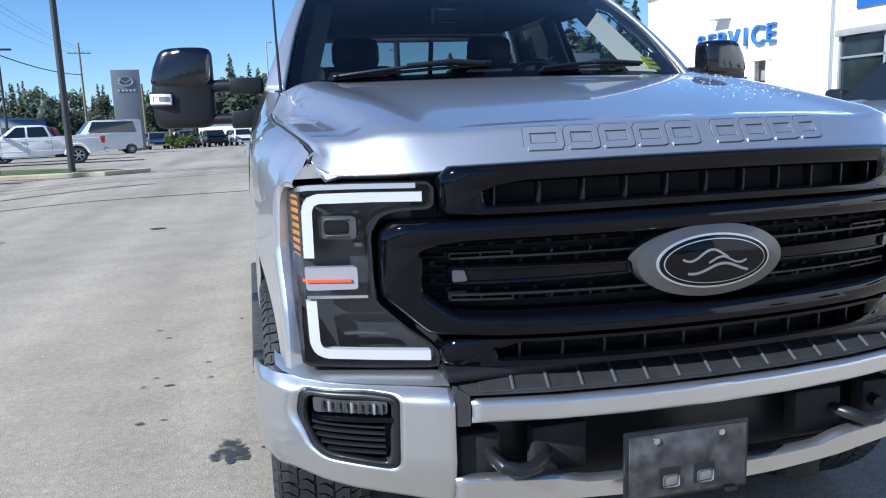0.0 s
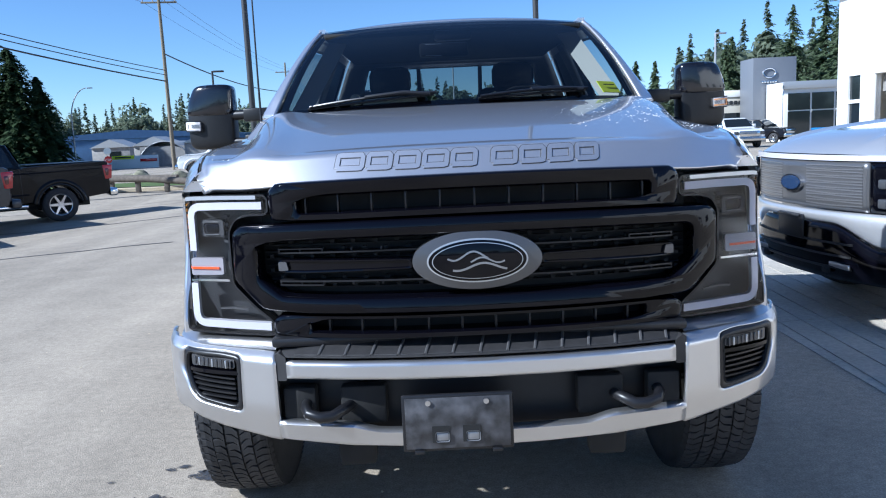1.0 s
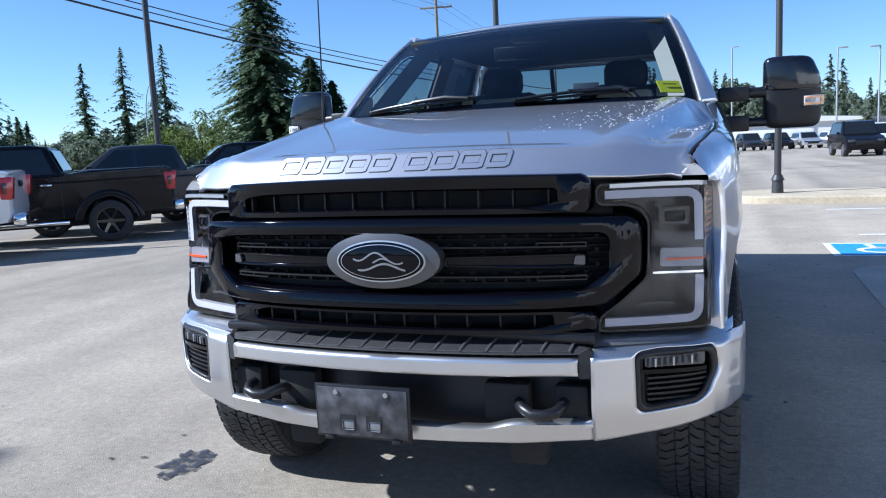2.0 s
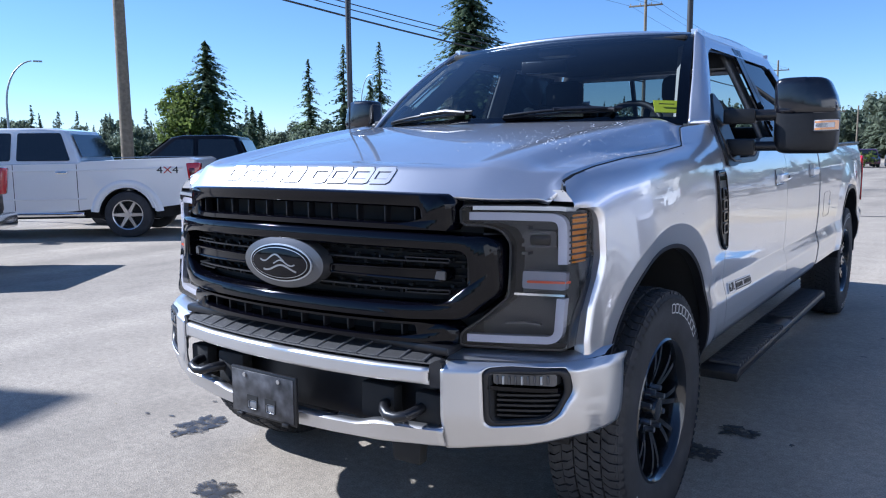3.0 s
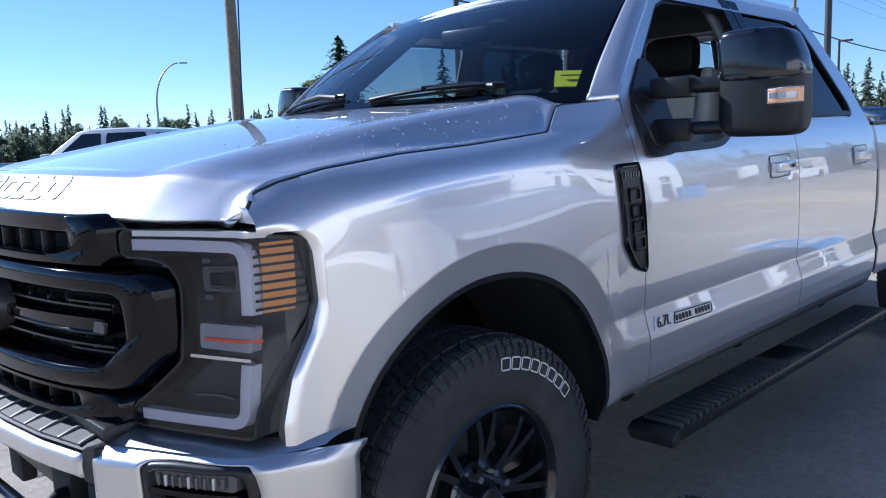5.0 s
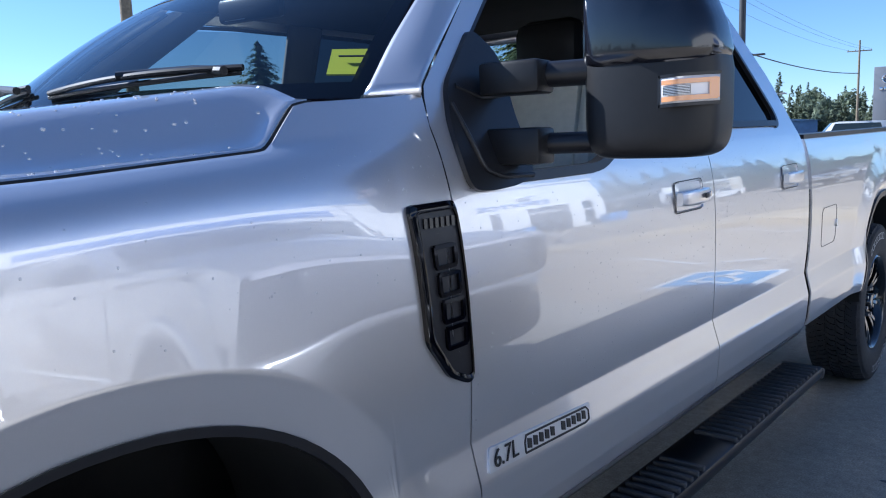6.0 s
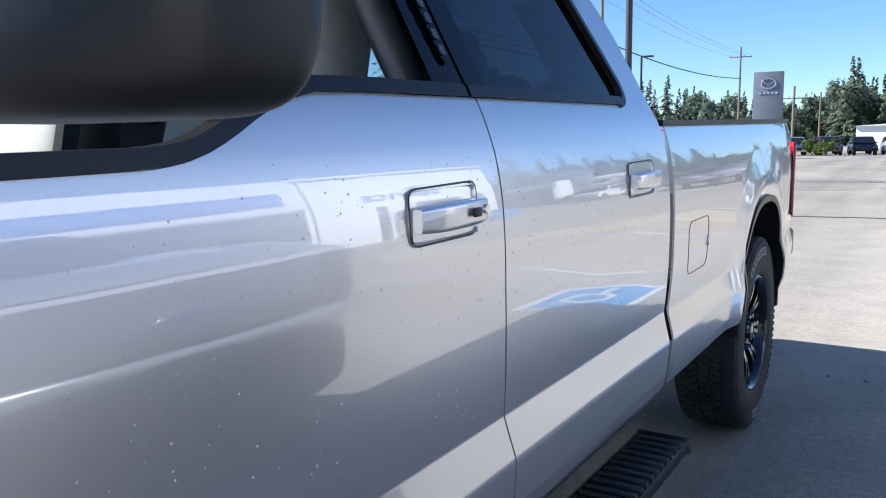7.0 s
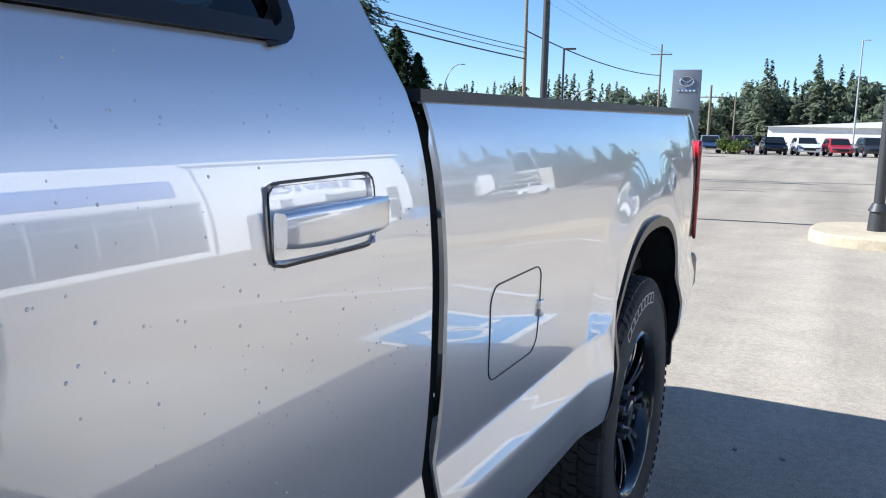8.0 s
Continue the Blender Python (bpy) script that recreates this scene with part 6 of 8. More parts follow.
    pb = mesh_ob("projector_bezel", pj[0], pj[1] if s < 0 else [tuple(reversed(q)) for q in pj[1]], LAMP_GREY, lamp)
    part("projector_lens", box(hp(0.838, 1.138, -0.028), (0.066, 0.014, 0.034), 0.010, Matrix.Rotation(s * 0.42, 4, "Z")), GLOSS_BLACK, pb)
    # two grey strips drawn in as glints along the bezel
    for dz in (-0.020, 0.020):
        part("bezel_glint", box(hp(0.838, 1.138 + dz, -0.024), (0.060, 0.006, 0.003), 0.001, Matrix.Rotation(s * 0.42, 4, "Z")), EMBLEM_GREY, pb)
    for k in range(4):
        zz = 1.095 + 0.0265 * k
        v, f = band(resample([(0.782, zz), (0.800, zz)], 5, False), 0.010, hp, -0.040, -0.070)
        mesh_ob("lamp_fin", v, f, LAMP_GREY, lamp)
    v, f = band(resample([(0.735, 0.872), (0.790, 0.876), (0.835, 0.872)], 10, False), 0.005, hp, -0.052, -0.066)
    mesh_ob("bowl_edge", v, f, EMBLEM_GREY, lamp)
    # pale brow along the top of the lamp
    v, f = band(resample([(0.665, 1.238), (0.80, 1.238), (0.905, 1.236), (0.930, 1.232)], 24, False), 0.012, hp, 0.004, -0.012)
    mesh_ob("lamp_brow", v, f if s > 0 else [tuple(reversed(q)) for q in f], EMBLEM_LIGHT, lamp)
    # amber louvres on the wrapped corner
    am = mesh_ob("amber_reflector", *grid(6, 6, lambda u, w: (s * (0.9255 + 0.0130 * u), hy(0.9255 + 0.0130 * u, 1.068 + 0.148 * w) + 0.006, 1.068 + 0.148 * w)), AMBER, lamp, "amber side reflector with dark louvres")
    for k in range(8):
        zz = 1.077 + 0.0185 * k
        v, f = band(resample([(0.924, zz), (0.9445, zz)], 6, False), 0.0062, hp, 0.002, -0.010)
        mesh_ob("louvre", v, f, SATIN_BLACK, am)
    # dark seam round the lamp
    v, f = band(resample(outline + outline[:1], 90, False), 0.006, lambda x, z, h, s=s: (s * x, hy(x, z) - h, z), 0.002, -0.03)
    mesh_ob("lamp_seal", v, f, SATIN_BLACK, lamp)


# ---- front bumper
def by(x, z):
    a = abs(x)
    y = pw(a, (0, -0.038), (0.2, -0.032), (0.4, -0.012), (0.58, 0.024), (0.66, 0.052), (0.74, 0.090), (0.82, 0.126), (0.90, 0.172), (0.95, 0.215), (0.985, 0.260), (1.01, 0.310), (1.026, 0.370), (1.035, 0.46))
    y2 = pw(a + 0.03, (0, -0.038), (0.2, -0.032), (0.4, -0.012), (0.58, 0.024), (0.66, 0.052), (0.74, 0.090), (0.82, 0.126), (0.90, 0.172), (0.95, 0.215), (0.985, 0.260), (1.01, 0.310), (1.026, 0.370), (1.035, 0.46))
    y = (2 * y + y2) / 3
    y += 0.035 * step01(-z, -0.62, -0.46) + 0.05 * step01(z, 0.745, 0.79)
    return y


def bzb(x):
    return pw(abs(x), (0, 0.470), (0.4, 0.480), (0.65, 0.495), (0.85, 0.520), (1.0, 0.550), (1.05, 0.56))


bumper = mesh_ob("front_bumper", *grid(40, 8, lambda u, w: (-0.63 + 1.26 * u, 0.12 + 0.03 * w, 0.50 + 0.27 * w)), SATIN_BLACK, truck, "silver steel bumper with black inserts")
for s in (1, -1):
    def bp(x, z, out=0.0, s=s):
        return (s * x, by(x, z) - out, z)
    # path of the corner shell runs round the end of the truck; parameter a is length along it
    A = np.linspace(0.618, 1.035, 60)

    def bp2(a, z, s=s):
        """a beyond 1 turns rearward along the side."""
        wide = (0.026 if s < 0 else 0.010) * step01(a, 0.955, 1.0)
        if a <= 1.0:
            return (s * (a + wide), by(a, z), z)
        t = a - 1.0
        x = 1.0 + 0.038 * (1 - math.exp(-t / 0.05))
        return (s * (x + wide), by(1.0, z) + t * 1.05, z)
    outer = [(0.618, 0.775), (0.75, 0.778), (0.9, 0.778), (1.0, 0.778), (1.06, 0.778), (1.098, 0.776), (1.108, 0.768), (1.110, 0.72), (1.108, 0.64), (1.098, 0.595), (1.07, 0.566), (1.0, 0.550), (0.85, 0.520), (0.66, 0.496), (0.618, 0.492), (0.618, 0.60)]
    fog = rounded([(0.735, 0.760), (0.80, 0.767), (0.945, 0.762), (0.958, 0.748), (0.965, 0.690), (0.935, 0.615), (0.905, 0.592), (0.755, 0.576), (0.740, 0.590)], 0.02)
    v, f = ring(outer, fog, bp2, 10, 160)
    mesh_ob("bumper_corner", v, f if s < 0 else [tuple(reversed(q)) for q in f], BUMPER_SILVER, bumper, "silver bumper end", thick=0.012)
    # top face of the bumper running back under the lamp
    v, f = grid(26, 5, lambda u, w: (s * (0.620 + 0.385 * u), by(0.620 + 0.385 * u, 0.77) + 0.004 + 0.075 * w, 0.778 + 0.018 * w ** 0.6))
    mesh_ob("bumper_top", v, f if s > 0 else [tuple(reversed(q)) for q in f], BUMPER_SILVER, bumper)
    # fog lamp pocket
    inner = [(a * 0.86 + 0.85 * 0.14, b * 0.84 + 0.672 * 0.16) for a, b in fog]
    v, f = ring(fog, inner, lambda x, z: (s * x, by(x, z) + 0.004, z), 2, 64)
    fogb = mesh_ob("fog_lamp_bezel", v, f if s < 0 else [tuple(reversed(q)) for q in f], SATIN_BLACK, bumper, thick=0.02)
    v, f = prism(resample(inner, 40), lambda x, z: (s * x, by(x, z) + 0.05, z), lambda x, z: (s * x, by(x, z) + 0.055, z))
    mesh_ob("fog_pocket", v, f, UNDER, fogb)
    rim_ = resample(inner, 48)
    v = [(s * x, by(x, z) + d, z) for d in (0.004, 0.056) for x, z in rim_]
    mesh_ob("pocket_wall", v, [(k, (k + 1) % 48, 48 + (k + 1) % 48, 48 + k) for k in range(48)], UNDER, fogb, thick=0.004)
    lens = rounded([(0.762, 0.712), (0.925, 0.705), (0.925, 0.742), (0.762, 0.746)], 0.008)
    v, f = prism(lens, lambda x, z: (s * x, by(x, z) + 0.012, z), lambda x, z: (s * x, by(x, z) + 0.04, z))
    fl = mesh_ob("fog_lamp", v, f if s < 0 else [tuple(reversed(q)) for q in f], EMBLEM_GREY, fogb, "clear ribbed fog lamp")
    for k in range(9):
        x = 0.775 + 0.0165 * k
        part("fog_rib", box((s * x, by(x, 0.725) + 0.008, 0.725), (0.006, 0.008, 0.026), 0.002), EMBLEM_LIGHT if k % 3 == 1 else EMBLEM_GREY, fl)
    v, f = band(resample([(0.75, 0.701), (0.93, 0.694)], 10, False), 0.012, lambda x, z, h, s=s: (s * x, by(x, z) - h, z), -0.004, -0.04)
    mesh_ob("fog_trim", v, f, GLOSS_BLACK, fogb)
    for k in range(5):
        zz = 0.612 + 0.016 * k
        x1 = min(0.90 + 0.012 * k, 0.93)
        v, f = band(resample([(0.768, zz), (x1, zz)], 8, False), 0.006, lambda x, z, h, s=s: (s * x, by(x, z) - h, z), -0.02, -0.045)
        mesh_ob("fog_slat", v, f, SATIN_BLACK, fogb)
    # dark end cap between centre bar and corner
    v, f = prism(rounded([(0.584, 0.692), (0.619, 0.690), (0.620, 0.770), (0.606, 0.778), (0.584, 0.764)], 0.005), lambda x, z: (s * x, by(x, 0.7) + 0.004, z), lambda x, z: (s * x, by(x, 0.7) + 0.08, z))
    mesh_ob("bar_end_cap", v, f if s < 0 else [tuple(reversed(q)) for q in f], TREAD_PAD, bumper)
    # tow hook
    hook = tube([(s * 0.535, 0.10, 0.612), (s * 0.533, 0.03, 0.606), (s * 0.518, -0.004, 0.598), (s * 0.485, -0.014, 0.590), (s * 0.450, -0.010, 0.590), (s * 0.425, 0.004, 0.600), (s * 0.405, 0.03, 0.604), (s * 0.395, 0.09, 0.600)], 0.017, 10)
    mesh_ob("tow_hook", *hook, SATIN_BLACK, truck, "black steel tow hook")
    # inner brackets
    part("bumper_bracket", box((s * 0.36, 0.075, 0.600), (0.14, 0.05, 0.12), 0.01), UNDER, bumper)
    part("bumper_bracket", box((s * 0.555, 0.085, 0.600), (0.10, 0.05, 0.12), 0.01), UNDER, bumper)
    # lower tow bracket seen under the bumper
    part("frame_bracket", box((s * 0.40, 0.17, 0.425), (0.115, 0.05, 0.12), 0.012, taper=(1.15, 1)), UNDER, truck)


def bar_rows(name, za, zb, x1, material, round_in=0.012, zfun=None):
    def at(u, w):
        x = -x1 + 2 * x1 * u
        z0, z1 = za(x), zb(x)
        z = z0 + (z1 - z0) * w
        e = (1 - abs(2 * w - 1)) * (z1 - z0) / 2
        back = 0.03 * (1 - min(e / round_in, 1.0)) ** 2
        y = pw(abs(x), (0, -0.038), (0.2, -0.032), (0.4, -0.012), (0.58, 0.024), (0.66, 0.052))
        return (x, y + back + 0.028 * step01(-z, -0.60, -0.46), z)
    v, f = grid(50, 14, at)
    return mesh_ob(name, v, f, material, bumper, thick=0.02)


bar_rows("upper_bar", lambda x: 0.690 + 0.004 * abs(x), lambda x: 0.757, 0.582, BUMPER_SILVER, 0.014)
bar_rows("lower_bar", lambda x: bzb(x), lambda x: 0.540 + 0.022 * step01(abs(x), 0.30, 0.40) + 0.006 * abs(x), 0.62, BUMPER_SILVER, 0.012)
mesh_ob("air_dam", *grid(30, 6, lambda u, w: (-0.86 + 1.72 * u, 0.30 + 0.10 * abs(2 * u - 1) ** 2 + 0.05 * (1 - w), 0.43 + 0.10 * w)), UNDER, truck, thick=0.01)
# ribbed step pad on top of the bumper
pad = mesh_ob("step_pad", *grid(50, 6, lambda u, w: ((2 * u - 1) * 0.600, pw(abs(2 * u - 1) * 0.6, (0, -0.030), (0.2, -0.024), (0.4, -0.004), (0.6, 0.036)) + 0.004 + 0.095 * w, 0.763 + 0.030 * w ** 0.7)), TREAD_PAD, bumper, "black ribbed rubber step pad")
def pad_y(x):
    return pw(abs(x), (0, -0.030), (0.2, -0.024), (0.4, -0.004), (0.6, 0.036))


# flat slabs with a narrow slanted ridge between them
for k in range(14):
    xa, xb = -0.560 + 0.080 * k, -0.486 + 0.080 * k
    slab = [(xa, 0), (xb, 0), (xb + 0.016, 1), (xa + 0.016, 1)]
    v = [(x, pad_y(x) + 0.010 + 0.086 * w, 0.763 + 0.030 * (0.02 + 0.96 * w) ** 0.7 + h) for h in (0.006, -0.004) for x, w in slab]
    mesh_ob("pad_block", v, [(0, 1, 2, 3), (4, 5, 1, 0), (5, 6, 2, 1), (6, 7, 3, 2), (7, 4, 0, 3)], TREAD_PAD, pad, smooth=False, bevel=0.002)
    v, f = tube([(xb + 0.003 + 0.016 * w, pad_y(xb) + 0.010 + 0.086 * w, 0.768 + 0.030 * (0.02 + 0.96 * w) ** 0.7) for w in (0.0, 0.35, 0.7, 1.0)], 0.0045, 6)
    mesh_ob("pad_ridge", v, f, PAD_RIDGE, pad)
part("grille_sill", box((0, 0.115, 0.800), (1.26, 0.10, 0.03), 0.01), SATIN_BLACK, truck)

# ---- number plate holder (empty, grey backing)
holder = part("plate_holder", box((-0.078, -0.040, 0.569), (0.326, 0.014, 0.174), 0.006), SATIN_BLACK, truck, "black plate holder with an empty grey backing")
part("plate_backing", box((-0.078, -0.0485, 0.569), (0.306, 0.004, 0.154), 0.0015), PLATE_GREY, holder)
for dx in (-0.045, 0.045):
    part("plate_slot", box((-0.083 + dx, -0.0505, 0.536), (0.052, 0.003, 0.050), 0.0), UNDER, holder)
    part("plate_slot_light", box((-0.083 + dx + 0.004, -0.0515, 0.528), (0.042, 0.003, 0.030), 0.006), BADGE_DIM, holder)
for dx in (-0.085, 0.085):
    part("plate_screw", cyl((-0.078 + dx, -0.052, 0.632), 0.008, 0.006, "y", 12), ALLOY, holder)
    part("plate_clip", box((-0.078 + dx * 1.35, -0.048, 0.484), (0.03, 0.02, 0.012), 0.003), SATIN_BLACK, holder)


# ---- cargo bed
def bed_bottom(y):
    a = arch_rear(y)
    return 0.60 if a is None else max(a, 0.60)


def bed_top(y):
    return 1.398 + 0.013 * (y - 4.0)


def bed_rear(z):
    return pw(z, (0.5, 6.36), (0.8, 6.42), (0.95, 6.43), (1.30, 6.40), (1.42, 6.36))


for s in (1, -1):
    v, f = panel(s, cut_bed, bed_rear, bed_bottom, bed_top, 130, 130, ret=0.006)
    bed = mesh_ob("bed_side", v, f, SILVER, truck)
    # black sheet across the gap, in place of the shade inside it
    gv_, gf_ = grid(2, 30, lambda u, w: (s * (side_x(3.95, 0.60 + 0.80 * w) - 0.030), (cut_cab_rear(0.60 + 0.80 * w) - 0.03) * (1 - u) + (cut_bed(0.60 + 0.80 * w) + 0.03) * u, 0.60 + 0.80 * w))
    mesh_ob("cab_gap", gv_, gf_, UNDER, truck, "black sheet standing for the shade between cab and bed")
    v, f = band([(y, bed_top(y) + 0.004) for y in np.linspace(3.965, 6.36, 30)], 0.018, lambda y, z, h, s=s: (s * (side_x(y, 1.40) + h), y, z), 0.006, -0.10)
    mesh_ob("bed_rail_cap", v, f, SATIN_BLACK, bed, "black plastic rail cap")
    # rear wheel opening lining and lip
    def liner(u, w, s=s):
        a = math.pi * (1.04 - u * 1.08)
        return (s * (1.03 - 0.45 * w), 5.40 + 0.465 * math.cos(a), 0.58 + 0.505 * max(math.sin(a), -0.1))
    v, f = grid(40, 6, liner)
    mesh_ob("wheel_arch_liner", v, f, UNDER, truck)
    v, f = band([(5.40 + 0.452 * math.copysign(abs(math.cos(a)) ** (2 / 2.5), math.cos(a)), 0.58 + 0.492 * max(math.sin(a), 0) ** (2 / 2.5)) for a in [math.pi * (1 - k / 40) for k in range(41)]], 0.03,
                lambda y, z, h, s=s: (s * (side_x(y, z) - 0.03 + h), y, z), 0.040)
    mesh_ob("arch_lip", v, f, SATIN_BLACK, truck)
    # tail lamp
    v, f = grid(8, 14, lambda u, w, s=s: (s * (side_x(6.40, 1.1) + 0.004 - 0.10 * u ** 2), 6.345 + 0.105 * math.sin(u * math.pi / 2) ** 0.7, 0.905 + 0.41 * w))
    tl = mesh_ob("tail_lamp", v, f if s < 0 else [tuple(reversed(q)) for q in f], RED_LENS, truck, "tall red tail lamp", thick=0.01)
    part("rear_bumper_end", box((s * 0.86, 6.50, 0.73), (0.26, 0.20, 0.17), 0.03), SATIN_BLACK, truck)
    # mud strip behind the rear wheel
    part("mud_flap", box((s * 0.93, 5.88, 0.56), (0.20, 0.03, 0.16), 0.008), SATIN_BLACK, truck)
part("tailgate", box((0, 6.42, 1.13), (1.80, 0.06, 0.52), 0.02), SILVER, truck)
part("bed_floor", box((0, 5.2, 0.88), (1.84, 2.4, 0.05), 0.01), UNDER, truck)
# front wall painted near-black, so the gap behind the cab reads as shade
part("bed_front", box((0, 4.07, 1.10), (1.90, 0.03, 0.56), 0.01), UNDER, truck)
part("rear_bumper", box((0, 6.54, 0.72), (1.60, 0.16, 0.20), 0.03), SATIN_BLACK, truck)

# fuel door on the bed side
fuel = rounded([(4.170, 0.912), (4.385, 0.915), (4.408, 0.935), (4.415, 1.075), (4.395, 1.088), (4.185, 1.085), (4.165, 1.06)], 0.03)
v, f = band(resample(fuel + fuel[:1], 70, False), 0.0028, lambda y, z, h: (side_x(y, z) + h, y, z), 0.0012, -0.004)
fd = mesh_ob("fuel_door", v, f, SATIN_BLACK, truck, "fuel door outlined by a thin seam")
part("fuel_latch", box((side_x(4.4, 1.0) + 0.003, 4.415, 1.0), (0.008, 0.022, 0.034), 0.003), SILVER, fd)

# ---- fender vent and door badge
vent_out = rounded([(1.494, 1.316), (1.624, 1.318), (1.650, 0.966), (1.628, 0.966), (1.576, 0.990), (1.518, 1.065)], 0.012)
vent_in = rounded([(1.512, 1.300), (1.620, 1.302), (1.646, 0.980), (1.630, 0.982), (1.588, 1.000), (1.535, 1.072)], 0.01)
for s in (1, -1):
    def sp(y, z, h=0.0, s=s):
        return (s * (side_x(y, z) + h), y, z)
    core = [(1.590 + (a - 1.590) * 0.03, 1.15 + (b - 1.15) * 0.55) for a, b in vent_out]
    v, f = ring(vent_out, core, lambda y, z: sp(y, z, 0.006), 9, 80)
    vent = mesh_ob("fender_vent", v, f if s > 0 else [tuple(reversed(q)) for q in f], SATIN_BLACK, truck, "gloss black fender vent with raised block marks")
    n = 80
    o_, i_ = resample(vent_out, n), resample(vent_in, n)
    k0 = min(range(n), key=lambda q: (Vector(i_[q]) - Vector(o_[0])).length)
    i_ = i_[k0:] + i_[:k0]
    rows = [[sp(*o_[q], -0.004) for q in range(n)], [sp(*o_[q], 0.009) for q in range(n)], [sp((o_[q][0] + i_[q][0]) / 2, (o_[q][1] + i_[q][1]) / 2, 0.0125) for q in range(n)], [sp(*i_[q], 0.010) for q in range(n)], [sp(*i_[q], 0.005) for q in range(n)]]
    f = [(l * n + q, l * n + (q + 1) % n, (l + 1) * n + (q + 1) % n, (l + 1) * n + q) for l in range(4) for q in range(n)]
    mesh_ob("vent_border", [p for r in rows for p in r], f if s > 0 else [tuple(reversed(q)) for q in f], GLOSS_BLACK, vent)
    for k in range(4):
        zc = 1.218 - 0.051 * k
        yc = 1.577 + 0.0075 * k
        loop = [(yc - 0.029, zc + 0.019), (yc + 0.027, zc + 0.020), (yc + 0.029, zc - 0.018), (yc - 0.027, zc - 0.019), (yc - 0.029, zc + 0.019)]
        v, f = band(resample(loop, 24, False), 0.008, sp, 0.0120, 0.004)
        mesh_ob("vent_mark", v, f, GLOSS_BLACK, vent)
    for k in range(6):
        yc = 1.532 + 0.0155 * k
        v, f = band([(yc, 1.272), (yc + 0.002, 1.290)], 0.009, sp, 0.009, 0.004)
        mesh_ob("vent_mark", v, f, GLOSS_BLACK, vent)
# engine badge: slanted light plate with the readable size, and bars for the rest
bdg = mesh_ob("engine_badge", *prism(rounded([(1.686, 0.762), (2.090, 0.750), (2.102, 0.792), (1.702, 0.808)], 0.004), lambda y, z: pin(0, y, z, 1, 0.004), lambda y, z: pin(0, y, z, 1, -0.002)), BADGE_LIGHT, truck, "light engine badge on the door")
tilt = math.atan2(side_x(1.8, 0.760) - side_x(1.8, 0.80), 0.04)
mbadge = Matrix.Translation((side_x(1.785, 0.781) + 0.006, 1.750, 0.783)) @ Matrix(((0, 0, 1, 0), (1, 0, 0, 0), (0, 1, 0, 0), (0, 0, 0, 1))) @ Matrix.Rotation(-tilt, 4, "X") @ Matrix(((1, 0.25, 0, 0), (0, 1, 0, 0), (0, 0, 1, 0), (0, 0, 0, 1)))
text_mesh("badge_text", "6.7L", 0.050, SATIN_BLACK, bdg, mbadge, 0.001, sx=1.02)
v, f = band(resample([(1.816, 0.763), (2.082, 0.755), (2.090, 0.788), (1.822, 0.797), (1.816, 0.763)], 30, False), 0.004, lambda y, z, h: pin(0, y, z, 1, h), 0.006, 0.003)
mesh_ob("badge_frame", v, f, SATIN_BLACK, bdg)
for k in range(11):
    if k == 5:
        continue
    y = 1.833 + 0.0228 * k
    v, f = band([(y, 0.769 - 0.0004 * k), (y + 0.005, 0.788 - 0.0005 * k)], 0.014, lambda y, z, h: pin(0, y, z, 1, h), 0.0065, 0.003)
    mesh_ob("badge_mark", v, f, SATIN_BLACK, bdg)

